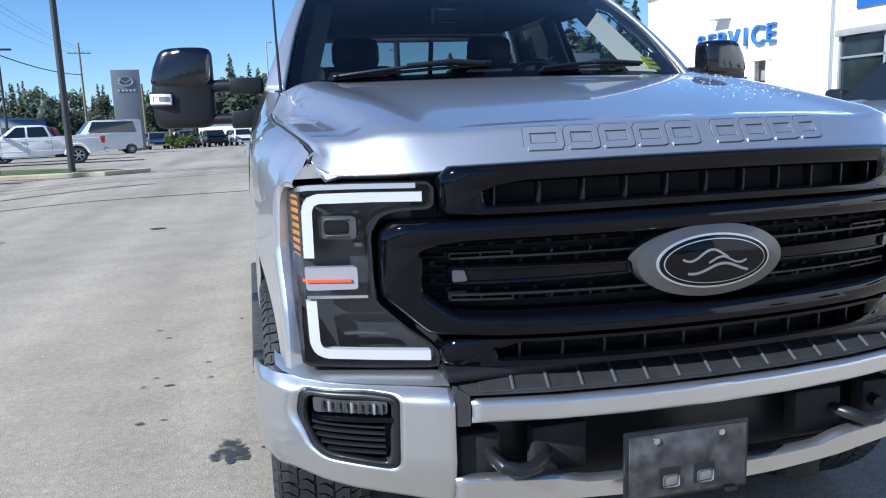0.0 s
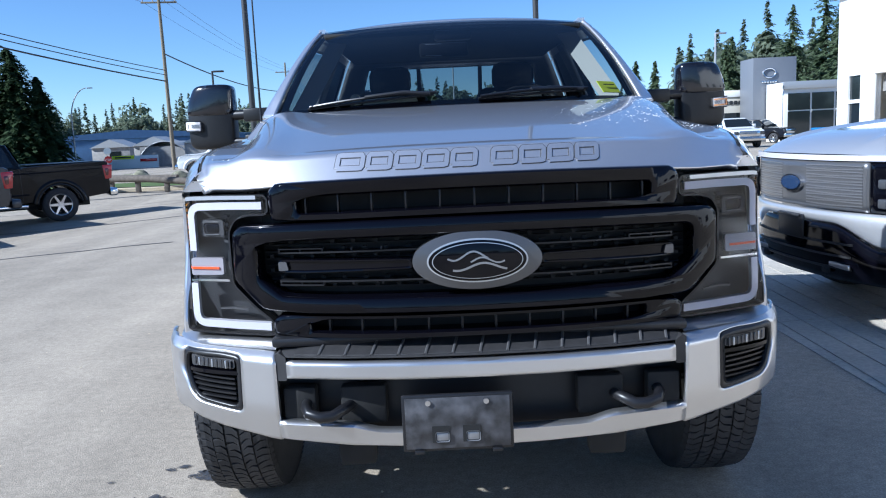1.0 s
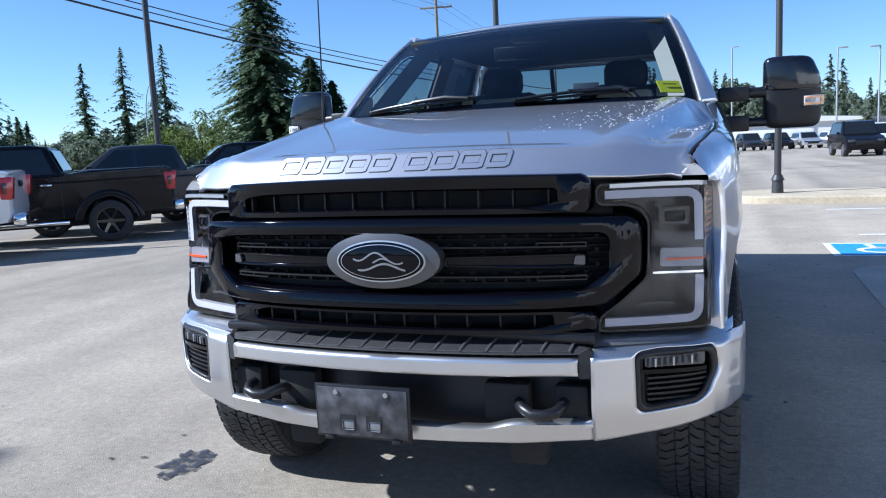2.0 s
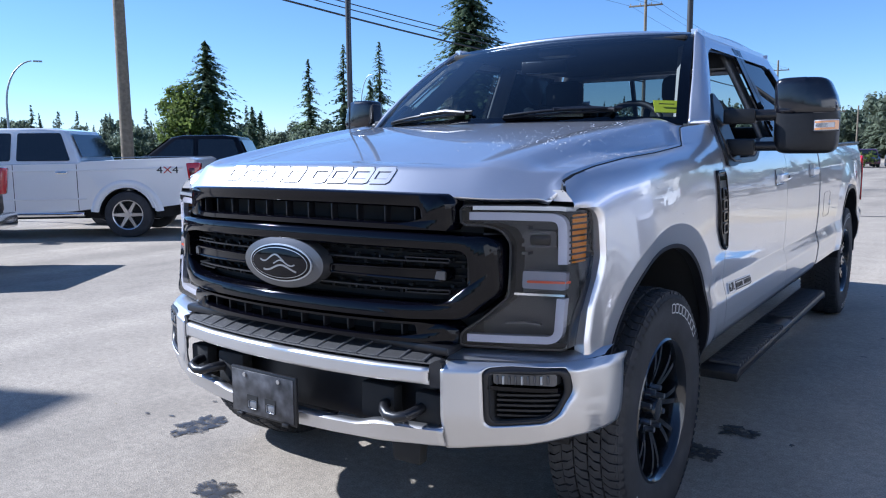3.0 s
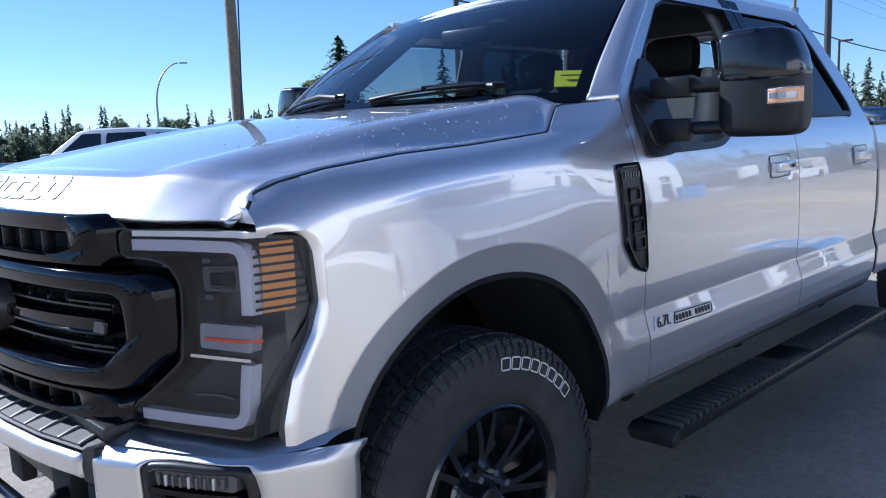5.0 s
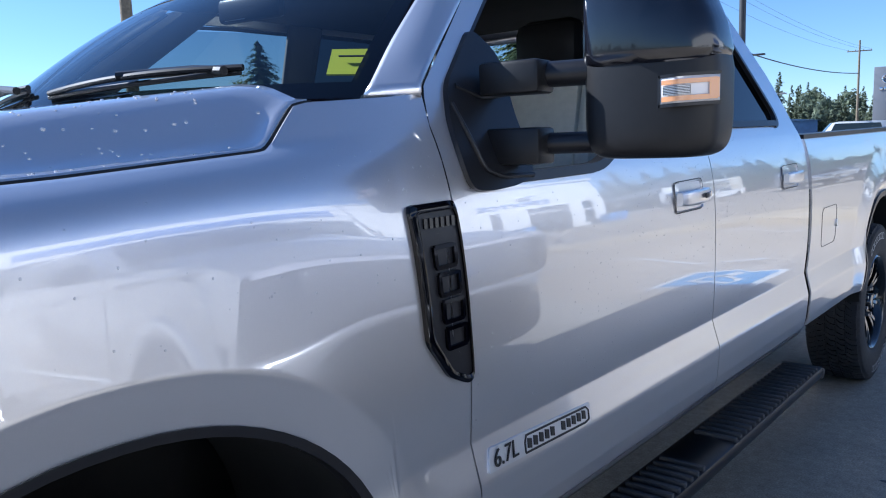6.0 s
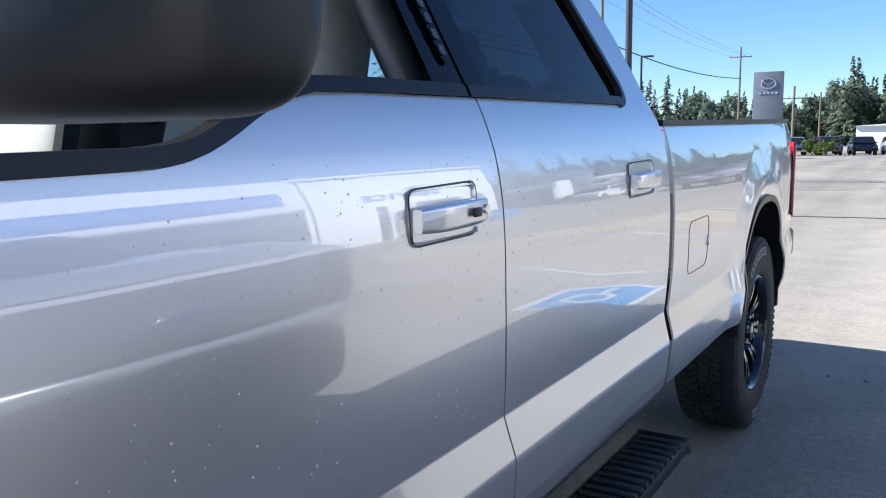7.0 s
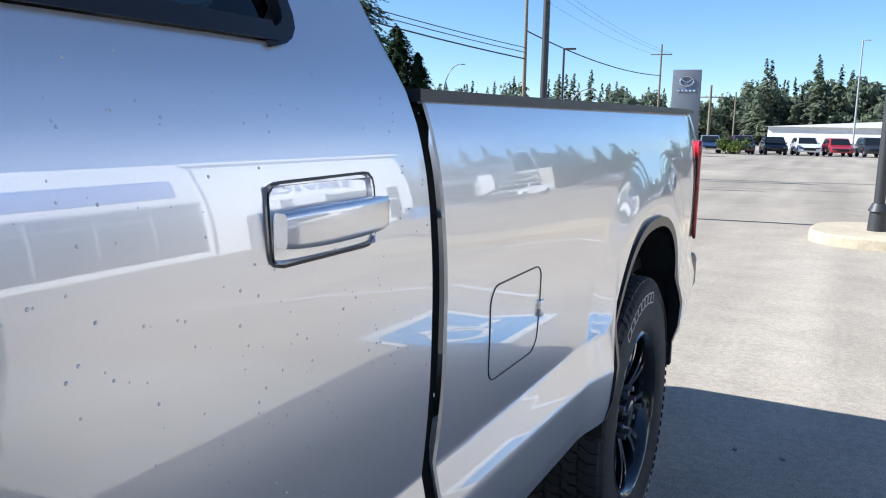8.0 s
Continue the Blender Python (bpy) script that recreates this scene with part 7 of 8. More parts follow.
# ---- tow mirrors
BLINK_CLEAR = mat("blinker_lens", (0.72, 0.68, 0.66), rough=0.12, coat=1.0)
BLINK_AMBER = mat("blinker_amber", (0.80, 0.36, 0.14), rough=0.2, coat=1.0)
MIRROR_CAP = mat("mirror_cap_paint", (0.006, 0.006, 0.009), rough=0.16, coat=0.5)
MIRROR_BLACK = mat("mirror_shell", (0.011, 0.011, 0.012), rough=0.42, spec=0.35, noise_amt=0.08, noise_scale=50, bump=0.03, bump_scale=900)
for s in (1, -1):
    def superell(cx, cy, cz, a, b, c, e1, e2, fn=None, n=28, m=18):
        v, f = [], []
        for i in range(m + 1):
            ph = -math.pi / 2 + math.pi * i / m
            cp, sp_ = math.cos(ph), math.sin(ph)
            for k in range(n):
                th = 2 * math.pi * k / n
                ct, st_ = math.cos(th), math.sin(th)
                g = lambda w, e: math.copysign(abs(w) ** e, w)
                p = [a * g(cp, e1) * g(ct, e2), b * g(cp, e1) * g(st_, e2), c * g(sp_, e1)]
                if fn:
                    p = fn(*p)
                v.append((s * (cx + p[0]), cy + p[1], cz + p[2]))
        for i in range(m):
            for k in range(n):
                q = (i * n + k, i * n + (k + 1) % n, (i + 1) * n + (k + 1) % n, (i + 1) * n + k)
                f.append(q if s > 0 else tuple(reversed(q)))
        return v, f

    def shape(x, y, z):
        # outer side leans back, top outer corner cut away, front bulged
        y += 0.30 * max(x, 0) ** 1 * 0.9
        if z > 0.05 and x > 0:
            x -= (z - 0.05) * 0.42
        return [x, y, z]
    v, f = superell(1.281, 1.915, 1.546, 0.127, 0.066, 0.165, 0.30, 0.42, shape, 40, 30)
    mir = mesh_ob("tow_mirror", v, f, MIRROR_BLACK, truck, "large matt black tow mirror with clear blinker")
    v, f = superell(1.281, 1.909, 1.630, 0.128, 0.068, 0.082, 0.30, 0.42, lambda x, y, z: shape(x, y, z + 0.08)[:2] + [z], 40, 16)
    mesh_ob("mirror_cap", v, f, MIRROR_CAP, mir, "smooth black mirror cap")
    v, f = superell(1.276, 1.976, 1.546, 0.104, 0.010, 0.142, 0.25, 0.35, shape, 30, 16)
    mesh_ob("mirror_glass", v, f, CHROME, mir, "mirror glass")
    # arms to the door
    for zz, r in ((1.552, 0.026), (1.415, 0.022)):
        v, f = tube([(s * 0.985, 1.835, zz - 0.01), (s * 1.06, 1.855, zz), (s * 1.18, 1.89, zz)], r, 12)
        mesh_ob("mirror_arm", v, f, SATIN_BLACK, mir)
        part("arm_sleeve", box((s * 1.02, 1.835, zz - 0.004), (0.135, 0.080, 0.066 if zz > 1.5 else 0.074), 0.009, Matrix.Rotation(s * 0.12, 4, "Z")), MIRROR_BLACK, mir)
    # blinker on the outer corner
    def blink(u, w, s=s):
        x = 1.312 + 0.090 * u
        y = 1.866 + 0.95 * max(0, x - 1.34) ** 1.15 * 1.3 - 0.022
        return (s * (x + 0.012), y, 1.478 + 0.046 * w + 0.004 * u)
    v, f = grid(12, 4, blink)
    bl = mesh_ob("blinker", v, f if s < 0 else [tuple(reversed(q)) for q in f], BLINK_CLEAR, mir, "clear blinker lens with amber strips", thick=-0.02)

    def blink_strip(name, u0, u1, w0, w1, material, out):
        v, f = grid(10, 2, lambda u, q: tuple(Vector(blink(u0 + (u1 - u0) * u, w0 + (w1 - w0) * q)) + Vector((s * out * 0.5, -out, 0))))
        mesh_ob(name, v, f if s < 0 else [tuple(reversed(q)) for q in f], material, bl)
    for w0, w1 in ((0.08, 0.27), (0.72, 0.90)):
        blink_strip("amber_strip", 0.03, 0.97, w0, w1, BLINK_AMBER if s > 0 else BLINK_CLEAR, 0.003)
    blink_strip("amber_corner", 0.84, 0.99, 0.12, 0.88, BLINK_AMBER if s > 0 else BLINK_CLEAR, 0.0034)
    blink_strip("reflector_core", 0.06, 0.56, 0.32, 0.68, LAMP_GREY, 0.003)
    for k in range(6):
        blink_strip("reflector_fin", 0.06, 0.55, 0.33 + 0.06 * k, 0.35 + 0.06 * k, BADGE_LIGHT, 0.0042)
    for w0, w1 in ((-0.13, 0.0), (1.0, 1.12)):
        blink_strip("blinker_rim", -0.04, 1.02, w0, w1, SATIN_BLACK, 0.001)
    blink_strip("blinker_rim", -0.05, 0.0, -0.13, 1.12, SATIN_BLACK, 0.001)
    # sail panel on the door
    sail = [(1.682, 1.332), (1.670, 1.40), (1.673, 1.462), (1.706, 1.538), (1.86, 1.668), (1.925, 1.61), (1.900, 1.47), (1.905, 1.352), (1.84, 1.332), (1.74, 1.326)]
    v, f = prism(rounded(sail, 0.03), lambda y, z: (s * (side_x(y, z) + 0.012), y, z), lambda y, z: (s * (side_x(y, z) - 0.02), y, z))
    mesh_ob("mirror_sail", v, f if s > 0 else [tuple(reversed(q)) for q in f], SATIN_BLACK, mir, "black panel at the mirror foot")
    for path in ([(1.70, 1.50), (1.715, 1.44), (1.735, 1.37), (1.79, 1.352), (1.90, 1.350)], [(1.73, 1.535), (1.80, 1.515), (1.88, 1.52)]):
        v, f = tube([(s * (side_x(y, z) + 0.010), y, z) for y, z in resample(path, 16, False)], 0.0055, 8)
        mesh_ob("panel_ridge", v, f, SATIN_BLACK, mir)

# ---- running boards
for s in (1, -1):
    brd = part("running_board", box((s * 0.995, 2.90, 0.385), (0.175, 2.30, 0.050), 0.014), SATIN_BLACK, truck, "black running board with two ribbed treads")
    for y0, n in ((1.80, 21), (3.00, 22)):
        for k in range(n):
            # black plastic ribs coloured grey for the skylight they catch
            part("tread_rib", box((s * 1.005, y0 + 0.046 * k, 0.414), (0.145, 0.018, 0.018), 0.004), GREY_PLASTIC, brd)
    for ye, tilt in ((1.752, 22), (4.048, -22)):
        part("board_end", box((s * 0.995, ye, 0.379), (0.178, 0.055, 0.052), 0.012, Matrix.Rotation(radians(tilt), 4, "X")), DARK_PLASTIC, brd, "bent down end piece")
    for y in (1.95, 2.9, 3.95):
        part("board_bracket", box((s * 0.72, y, 0.44), (0.14, 0.06, 0.04), 0.01, Matrix.Rotation(radians(s * 25), 4, "Y")), UNDER, brd)


# ---- wheels
GROW = 1.13


def tyre_profile():
    return [(r if r < 0.27 else 0.262 + (r - 0.262) * GROW, x) for r, x in [(0.262, -0.115), (0.275, -0.128), (0.300, -0.136), (0.340, -0.1385), (0.375, -0.136), (0.400, -0.131), (0.414, -0.122), (0.419, -0.108), (0.4205, -0.05), (0.421, 0.0),
            (0.4205, 0.05), (0.419, 0.108), (0.414, 0.122), (0.400, 0.131), (0.375, 0.136), (0.340, 0.1385), (0.300, 0.136), (0.275, 0.128), (0.262, 0.115)]]


def build_wheel(name):
    w = part(name, cyl((0, 0, 0), 0.10, 0.12, "x", 24), UNDER, truck, "black alloy wheel with all-terrain tyre")
    tyre = mesh_ob("tyre", *lathe_x(tyre_profile(), 96), RUBBER, w, "black tyre with outlined white letters")
    # tread blocks in staggered rows
    v, f = [], []
    rows = ((-0.099, 0.052, 84, 0.0), (-0.049, 0.040, 84, 0.35), (0.0, 0.044, 84, 0.0), (0.049, 0.040, 84, 0.65), (0.099, 0.052, 84, 0.5))
    for xc, wd, n, ph in rows:
        for k in range(n):
            a0 = 2 * math.pi * (k + ph) / n
            a1 = a0 + 2 * math.pi / n * 0.80
            skew = 0.035 * (1 if xc >= 0 else -1) + 0.02 * math.sin(k * 2.1)
            o = len(v)
            for r in (0.436, 0.4515 - (0.004 if abs(xc) > 0.09 else 0)):
                for x, da in ((xc - wd / 2, 0.0), (xc - wd * 0.05, 0.02), (xc + wd / 2, 0.0)):
                    for a in (a0, a1):
                        aa = a + skew * (x - xc) / wd * 1.0 + da
                        rr = r - (0.006 if abs(x) > 0.115 else 0)
                        v.append((x, rr * math.cos(aa), rr * math.sin(aa)))
            # indices: layer r(2) * x(3) * a(2)
            g = lambda r, x, a: o + r * 6 + x * 2 + a
            for x in (0, 1):
                f.append((g(1, x, 0), g(1, x + 1, 0), g(1, x + 1, 1), g(1, x, 1)))
                f.append((g(0, x, 0), g(0, x + 1, 0), g(1, x + 1, 0), g(1, x, 0)))
                f.append((g(0, x + 1, 1), g(0, x, 1), g(1, x, 1), g(1, x + 1, 1)))
            f.append((g(0, 0, 1), g(0, 0, 0), g(1, 0, 0), g(1, 0, 1)))
            f.append((g(0, 2, 0), g(0, 2, 1), g(1, 2, 1), g(1, 2, 0)))
    # shoulder lugs
    for sgn in (-1, 1):
        for k in range(84):
            a = 2 * math.pi * (k + 0.25) / 84
            o = len(v)
            for x, r in ((0.118, 0.445), (0.136, 0.420), (0.1385, 0.401)):
                for da in (-0.022, 0.022):
                    v.append((sgn * x, r * math.cos(a + da), r * math.sin(a + da)))
            for i in (0, 2):
                q = (o + i, o + i + 1, o + i + 3, o + i + 2)
                f.append(q if sgn > 0 else tuple(reversed(q)))
    tr = mesh_ob("tread", v, f, RUBBER, tyre, smooth=False)
    tagged(tr, kind="stuff")
    # outlined blocks on the side wall (a maker's name), twice round
    for half in (0, 1):
        for k in range(8):
            a = math.pi * half + radians(40) + radians(6.3) * k
            lw = radians(2.6)
            loop = [(a - lw, 0.364), (a + lw, 0.364), (a + lw, 0.396), (a - lw, 0.396), (a - lw, 0.364)]
            pts = resample(loop, 21, False)
            v, f = [], []
            for i, (an, r) in enumerate(pts):
                d = Vector(pts[min(i + 1, 20)]) - Vector(pts[max(i - 1, 0)])
                nx, ny = -d.y, d.x * 0.37
                ln = math.hypot(nx * 0.37, ny) or 1
                for t in (-1, 1):
                    aa, rr = an + t * 0.0021 / 0.37 * (1 if abs(d.y) > abs(d.x) * 0.37 else 0), r + t * 0.0021 * (1 if abs(d.y) <= abs(d.x) * 0.37 else 0)
                    v.append((0.1405, rr * math.cos(aa), rr * math.sin(aa)))
            f = [(2 * i, 2 * i + 1, 2 * i + 3, 2 * i + 2) for i in range(20)]
            mesh_ob("side_wall_mark", v, f, WHITE_LETTER, tyre)
    # rim
    rim = mesh_ob("rim", *lathe_x([(0.270, 0.122), (0.262, 0.128), (0.254, 0.122), (0.246, 0.105), (0.240, 0.06), (0.236, -0.10), (0.262, -0.12)], 72), RIM_BLACK, w, "gloss black split-spoke rim")
    mesh_ob("brake_disc", *lathe_x([(0.06, 0.0), (0.175, 0.0), (0.178, -0.012), (0.178, -0.03), (0.06, -0.03)], 48), GREY_PLASTIC, w)
    for k in range(16):
        a = 2 * math.pi * (k // 2) / 8 + (radians(8.5) if k % 2 else -radians(8.5))
        v, f = [], []
        for i in range(7):
            t = i / 6
            r = 0.075 + 0.175 * t
            ang = 2 * math.pi * (k // 2) / 8 + (a - 2 * math.pi * (k // 2) / 8) * (0.35 + 0.65 * t)
            x = 0.072 + 0.030 * math.sin(t * math.pi * 0.6)
            hw = 0.0125 - 0.002 * t
            c, sn = math.cos(ang), math.sin(ang)
            for du, dx in ((-hw, -0.04), (-hw * 0.8, 0.0), (hw * 0.8, 0.0), (hw, -0.04)):
                v.append((x + dx, r * c - du * sn, r * sn + du * c))
        f = [(i * 4 + j, i * 4 + j + 1, i * 4 + j + 5, i * 4 + j + 4) for i in range(6) for j in range(3)]
        mesh_ob("spoke", v, f, RIM_BLACK, rim)
    part("hub_cap", cyl((0.085, 0, 0), 0.048, 0.05, "x", 32, 0.042, bevel=0.006), RIM_BLACK, rim)
    mesh_ob("hub_plate", *lathe_x([(0.0, 0.066), (0.10, 0.066), (0.108, 0.058), (0.108, 0.02)], 48), RIM_BLACK, rim)
    for k in range(8):
        a = 2 * math.pi * (k + 0.5) / 8
        part("lug_nut", cyl((0.082, 0.078 * math.cos(a), 0.078 * math.sin(a)), 0.0125, 0.045, "x", 6, 0.010), CHROME if False else ALLOY, rim)
    return w


w0 = build_wheel("wheel")
w0.matrix_basis = pose(0.895, HUB_F, R_TYRE)
for x, y, turn in ((0.895, HUB_R, 40), (-0.895, HUB_F, 10), (-0.895, HUB_R, 70)):
    m = pose(x, y, R_TYRE, 0, 0, 180 if x < 0 else 0) @ pose(0, 0, 0, turn, 0, 0)
    c = copy_thing(w0, m)
    c.parent = truck

# ---- under the truck
part("frame_rail", box((0.42, 3.3, 0.52), (0.09, 5.6, 0.16), 0.01), UNDER, truck)
part("frame_rail", box((-0.42, 3.3, 0.52), (0.09, 5.6, 0.16), 0.01), UNDER, truck)
part("front_axle", cyl((0, HUB_F, 0.42), 0.055, 1.6, "x", 16), UNDER, truck)
part("rear_axle", cyl((0, HUB_R, 0.42), 0.06, 1.6, "x", 16), UNDER, truck)
part("differential", box((0.1, HUB_R, 0.42), (0.30, 0.30, 0.28), 0.10), UNDER, truck)
part("engine_sump", box((0, 1.3, 0.62), (0.6, 1.0, 0.40), 0.08), UNDER, truck)
part("radiator_wall", box((0, 0.24, 0.80), (1.2, 0.03, 0.7), 0.01), UNDER, truck)
part("cab_floor", box((0, 2.75, 0.62), (1.84, 2.3, 0.10), 0.02), UNDER, truck)
part("firewall", box((0, 1.64, 0.98), (1.84, 0.04, 0.70), 0.01), UNDER, truck)
part("engine_cover", box((0, 0.95, 1.12), (1.5, 0.9, 0.10), 0.02), UNDER, truck)

# ---- cabin
v, f = grid(24, 10, lambda u, w: ((2 * u - 1) * 0.84, 1.42 + 0.09 * (2 * u - 1) ** 2 + 0.55 * w, 1.49 - 0.02 * w - (0.22 * step01(w, 0.75, 1.0))))
mesh_ob("dashboard", v, f, DASH, truck, thick=0.05)
part("headliner", box((0, 2.83, 1.948), (1.38, 1.52, 0.03), 0.01), UNDER, truck)
for s in (1, -1):
    seat = part("front_seat", box((s * 0.40, 2.55, 1.02), (0.52, 0.52, 0.18), 0.06), LEATHER, truck, "black leather seat")
    back = part("seat_back", box((s * 0.40, 2.89, 1.37), (0.52, 0.16, 0.66), 0.06, Matrix.Rotation(radians(-14), 4, "X"), taper=(0.92, 0.9)), LEATHER, seat)
    part("seat_insert", box((s * 0.40, 2.83, 1.38), (0.42, 0.10, 0.58), 0.04, Matrix.Rotation(radians(-14), 4, "X"), taper=(0.85, 0.8)), PALE_LEATHER, seat, "pale leather insert")
    part("seat_bolster", box((s * 0.625, 2.87, 1.37), (0.07, 0.19, 0.62), 0.03, Matrix.Rotation(radians(-14), 4, "X")), PALE_LEATHER, seat, "pale leather side")
    part("headrest", box((s * 0.40, 2.96, 1.76), (0.27, 0.11, 0.18), 0.05), LEATHER, seat)
    for dx in (-0.06, 0.06):
        part("headrest_post", cyl((s * 0.40 + dx, 2.94, 1.66), 0.007, 0.08, "z", 8), CHROME, seat)
    bench = part("rear_seat", box((s * 0.42, 3.58, 1.30), (0.62, 0.14, 0.48), 0.05, Matrix.Rotation(radians(-12), 4, "X")), LEATHER, truck, "black leather rear seat back")
    part("headrest", box((s * 0.42, 3.64, 1.60), (0.26, 0.09, 0.15), 0.04), LEATHER, bench)
    part("door_trim", box((s * 0.93, 2.7, 1.10), (0.05, 2.0, 0.50), 0.02), DASH, truck)
    v, f = grid(6, 14, lambda u, w, s=s: (s * (0.825 - 0.15 * w - 0.085 * u), 1.66 + 0.50 * w + 0.10 * u, 1.53 + 0.40 * w))
    mesh_ob("pillar_trim", v, f, HEADLINER, truck, "pale pillar trim inside the cab")
for s in (1, -1):
    v, f = grid(6, 10, lambda u, w, s=s: (s * (side_x(2.8, 1.40 + 0.53 * w) - 0.055), 2.755 + 0.17 * u - 0.075 * w, 1.40 + 0.53 * w))
    mesh_ob("pillar_trim", v, f, PILLAR_GREY, truck, "grey pillar trim between the door windows", thick=0.02)
part("centre_console", box((0, 2.4, 1.0), (0.24, 0.8, 0.30), 0.05), DASH, truck)
# steering wheel
sw = tube([(0.40 + 0.185 * math.cos(a), 2.07 + 0.185 * math.sin(a) * 0.45, 1.50 + 0.185 * math.sin(a) * 0.89 - 0.02) for a in np.linspace(0, 2 * math.pi, 33)], 0.016, 10)
swo = mesh_ob("steering_wheel", *sw, LEATHER, truck, "black steering wheel")
part("steering_hub", box((0.40, 2.06, 1.48), (0.16, 0.06, 0.13), 0.03, Matrix.Rotation(radians(-26), 4, "X")), DASH, swo)
part("steering_spoke", box((0.40, 2.065, 1.48), (0.34, 0.025, 0.035), 0.01), DASH, swo)

# ---- water drops left by the wash
rng = random.Random(4)
dv, df = [], []


def drop(p, nrm, r):
    n = Vector(nrm).normalized()
    a = n.orthogonal().normalized()
    b = n.cross(a)
    o = len(dv)
    k = 7
    for ring_r, h in ((1.0, -0.1), (0.75, 0.38)):
        for i in range(k):
            t = 2 * math.pi * i / k
            dv.append(tuple(Vector(p) + r * (ring_r * (math.cos(t) * a + math.sin(t) * b) + h * n)))
    dv.append(tuple(Vector(p) + r * 0.55 * n))
    for i in range(k):
        j = (i + 1) % k
        df.append((o + i, o + j, o + k + j, o + k + i))
        df.append((o + k + i, o + k + j, o + 2 * k))


for _ in range(1600):
    y, z = rng.uniform(0.5, 4.0), rng.uniform(0.86, 1.42)
    if rng.random() > 0.25 + 0.75 * step01(noise.noise(Vector((y * 2.2, z * 3, 0.3))), -0.3, 0.35):
        continue
    if y < 1.65 and (z < 1.17 or z > hood_cut(y) - 0.02 or y < 0.62 or (y > 1.46 and z < 1.34)):
        continue
    if z > belt(y) - 0.03 and y > 1.65:
        continue
    x = side_x(y, z)
    drop((x, y, z), (1, 0, (side_x(y, z - 0.02) - side_x(y, z + 0.02)) / 0.04 if z < 1.4 else 0.5), rng.uniform(0.0008, 0.0022))
for _ in range(1500):
    u, w = rng.uniform(0.03, 0.985), rng.uniform(0.50, 0.97)
    if rng.random() > step01(u, 0.62, 0.95):
        continue
    p = Vector(hood_pt(u, w))
    e = 0.004
    n = (Vector(hood_pt(u + e, w)) - p).cross(Vector(hood_pt(u, w + e)) - p)
    drop(p, n if n.z > 0 else -n, rng.uniform(0.0014, 0.0036))
mesh_ob("water_bead", dv, df, WATER, truck, "small clear water drops on the paint")["kind"] = "stuff"


# ================================================================ other vehicles on the lot
def paint(name, c, metal=0.3, rough=0.3):
    return mat(name, c, rough=rough, metal=metal, coat=1.0, noise_amt=0.03, noise_scale=300)


P_WHITE = paint("white_paint", (0.75, 0.75, 0.74), 0.0)
P_BLACK = mat("black_paint", (0.006, 0.006, 0.008), rough=0.25, coat=0.12, spec=0.2, noise_amt=0.03, noise_scale=300)
P_GREY = mat("grey_paint", (0.045, 0.048, 0.056), rough=0.3, metal=0.5, coat=0.5, noise_amt=0.03, noise_scale=300)
DARK_RED = mat("dark_red_lens", (0.10, 0.006, 0.008), rough=0.2, coat=0.8)
P_BLUEGREY = paint("blue_grey_paint", (0.66, 0.665, 0.68), 0.65, 0.34)
P_MAROON = paint("maroon_paint", (0.016, 0.005, 0.008), 0.3)
P_RED = paint("red_paint", (0.40, 0.02, 0.025), 0.1)
P_PURPLE = paint("plum_paint", (0.10, 0.02, 0.06), 0.3)
P_SILVER = paint("light_silver_paint", (0.55, 0.56, 0.57), 0.7)
CAR_GLASS = mat("car_glass", (0.012, 0.015, 0.017), rough=0.04, spec=0.7)


def v_wheel(parent, x, y, r, out, rim=None):
    """Simple five-spoke wheel; out is the side it faces."""
    w = mesh_ob("wheel", *lathe_x([(0.60 * r, -0.11), (0.86 * r, -0.125), (0.97 * r, -0.10), (r, -0.06), (r, 0.06), (0.97 * r, 0.10), (0.86 * r, 0.125), (0.62 * r, 0.115)], 36), RUBBER, parent, "dark tyre on an alloy wheel")
    w.matrix_basis = pose(x, y, r, 0, 0, 0 if out > 0 else 180)
    alloy = rim or ALLOY
    mesh_ob("rim", *lathe_x([(0.64 * r, 0.118), (0.60 * r, 0.112), (0.57 * r, 0.06), (0.56 * r, -0.08)], 36), alloy, w)
    mesh_ob("wheel_back", *lathe_x([(0.0, 0.02), (0.56 * r, 0.02)], 24), UNDER, w)
    for k in range(6):
        a = 2 * math.pi * k / 6
        c, s = math.cos(a), math.sin(a)
        vv = []
        for rr, hw, xx in ((0.10 * r, 0.10 * r, 0.10), (0.60 * r, 0.065 * r, 0.112)):
            for du, dx in ((-hw, -0.03), (-hw * 0.8, 0.0), (hw * 0.8, 0.0), (hw, -0.03)):
                vv.append((xx + dx, rr * c - du * s, rr * s + du * c))
        mesh_ob("spoke", vv, [(0, 1, 5, 4), (1, 2, 6, 5), (2, 3, 7, 6)], alloy, w)
    part("hub_cap", cyl((0.10, 0, 0), 0.13 * r, 0.04, "x", 16), alloy, w)
    return w


def arch_line(yc, r, y0, y1, zb, n=12):
    """Bottom outline passing over a wheel."""
    a0 = math.asin(min(max((zb - 0.40) / r, -1), 1))
    return [(yc - r * math.cos(a), 0.40 + r * math.sin(a)) for a in np.linspace(a0, math.pi - a0, n)]


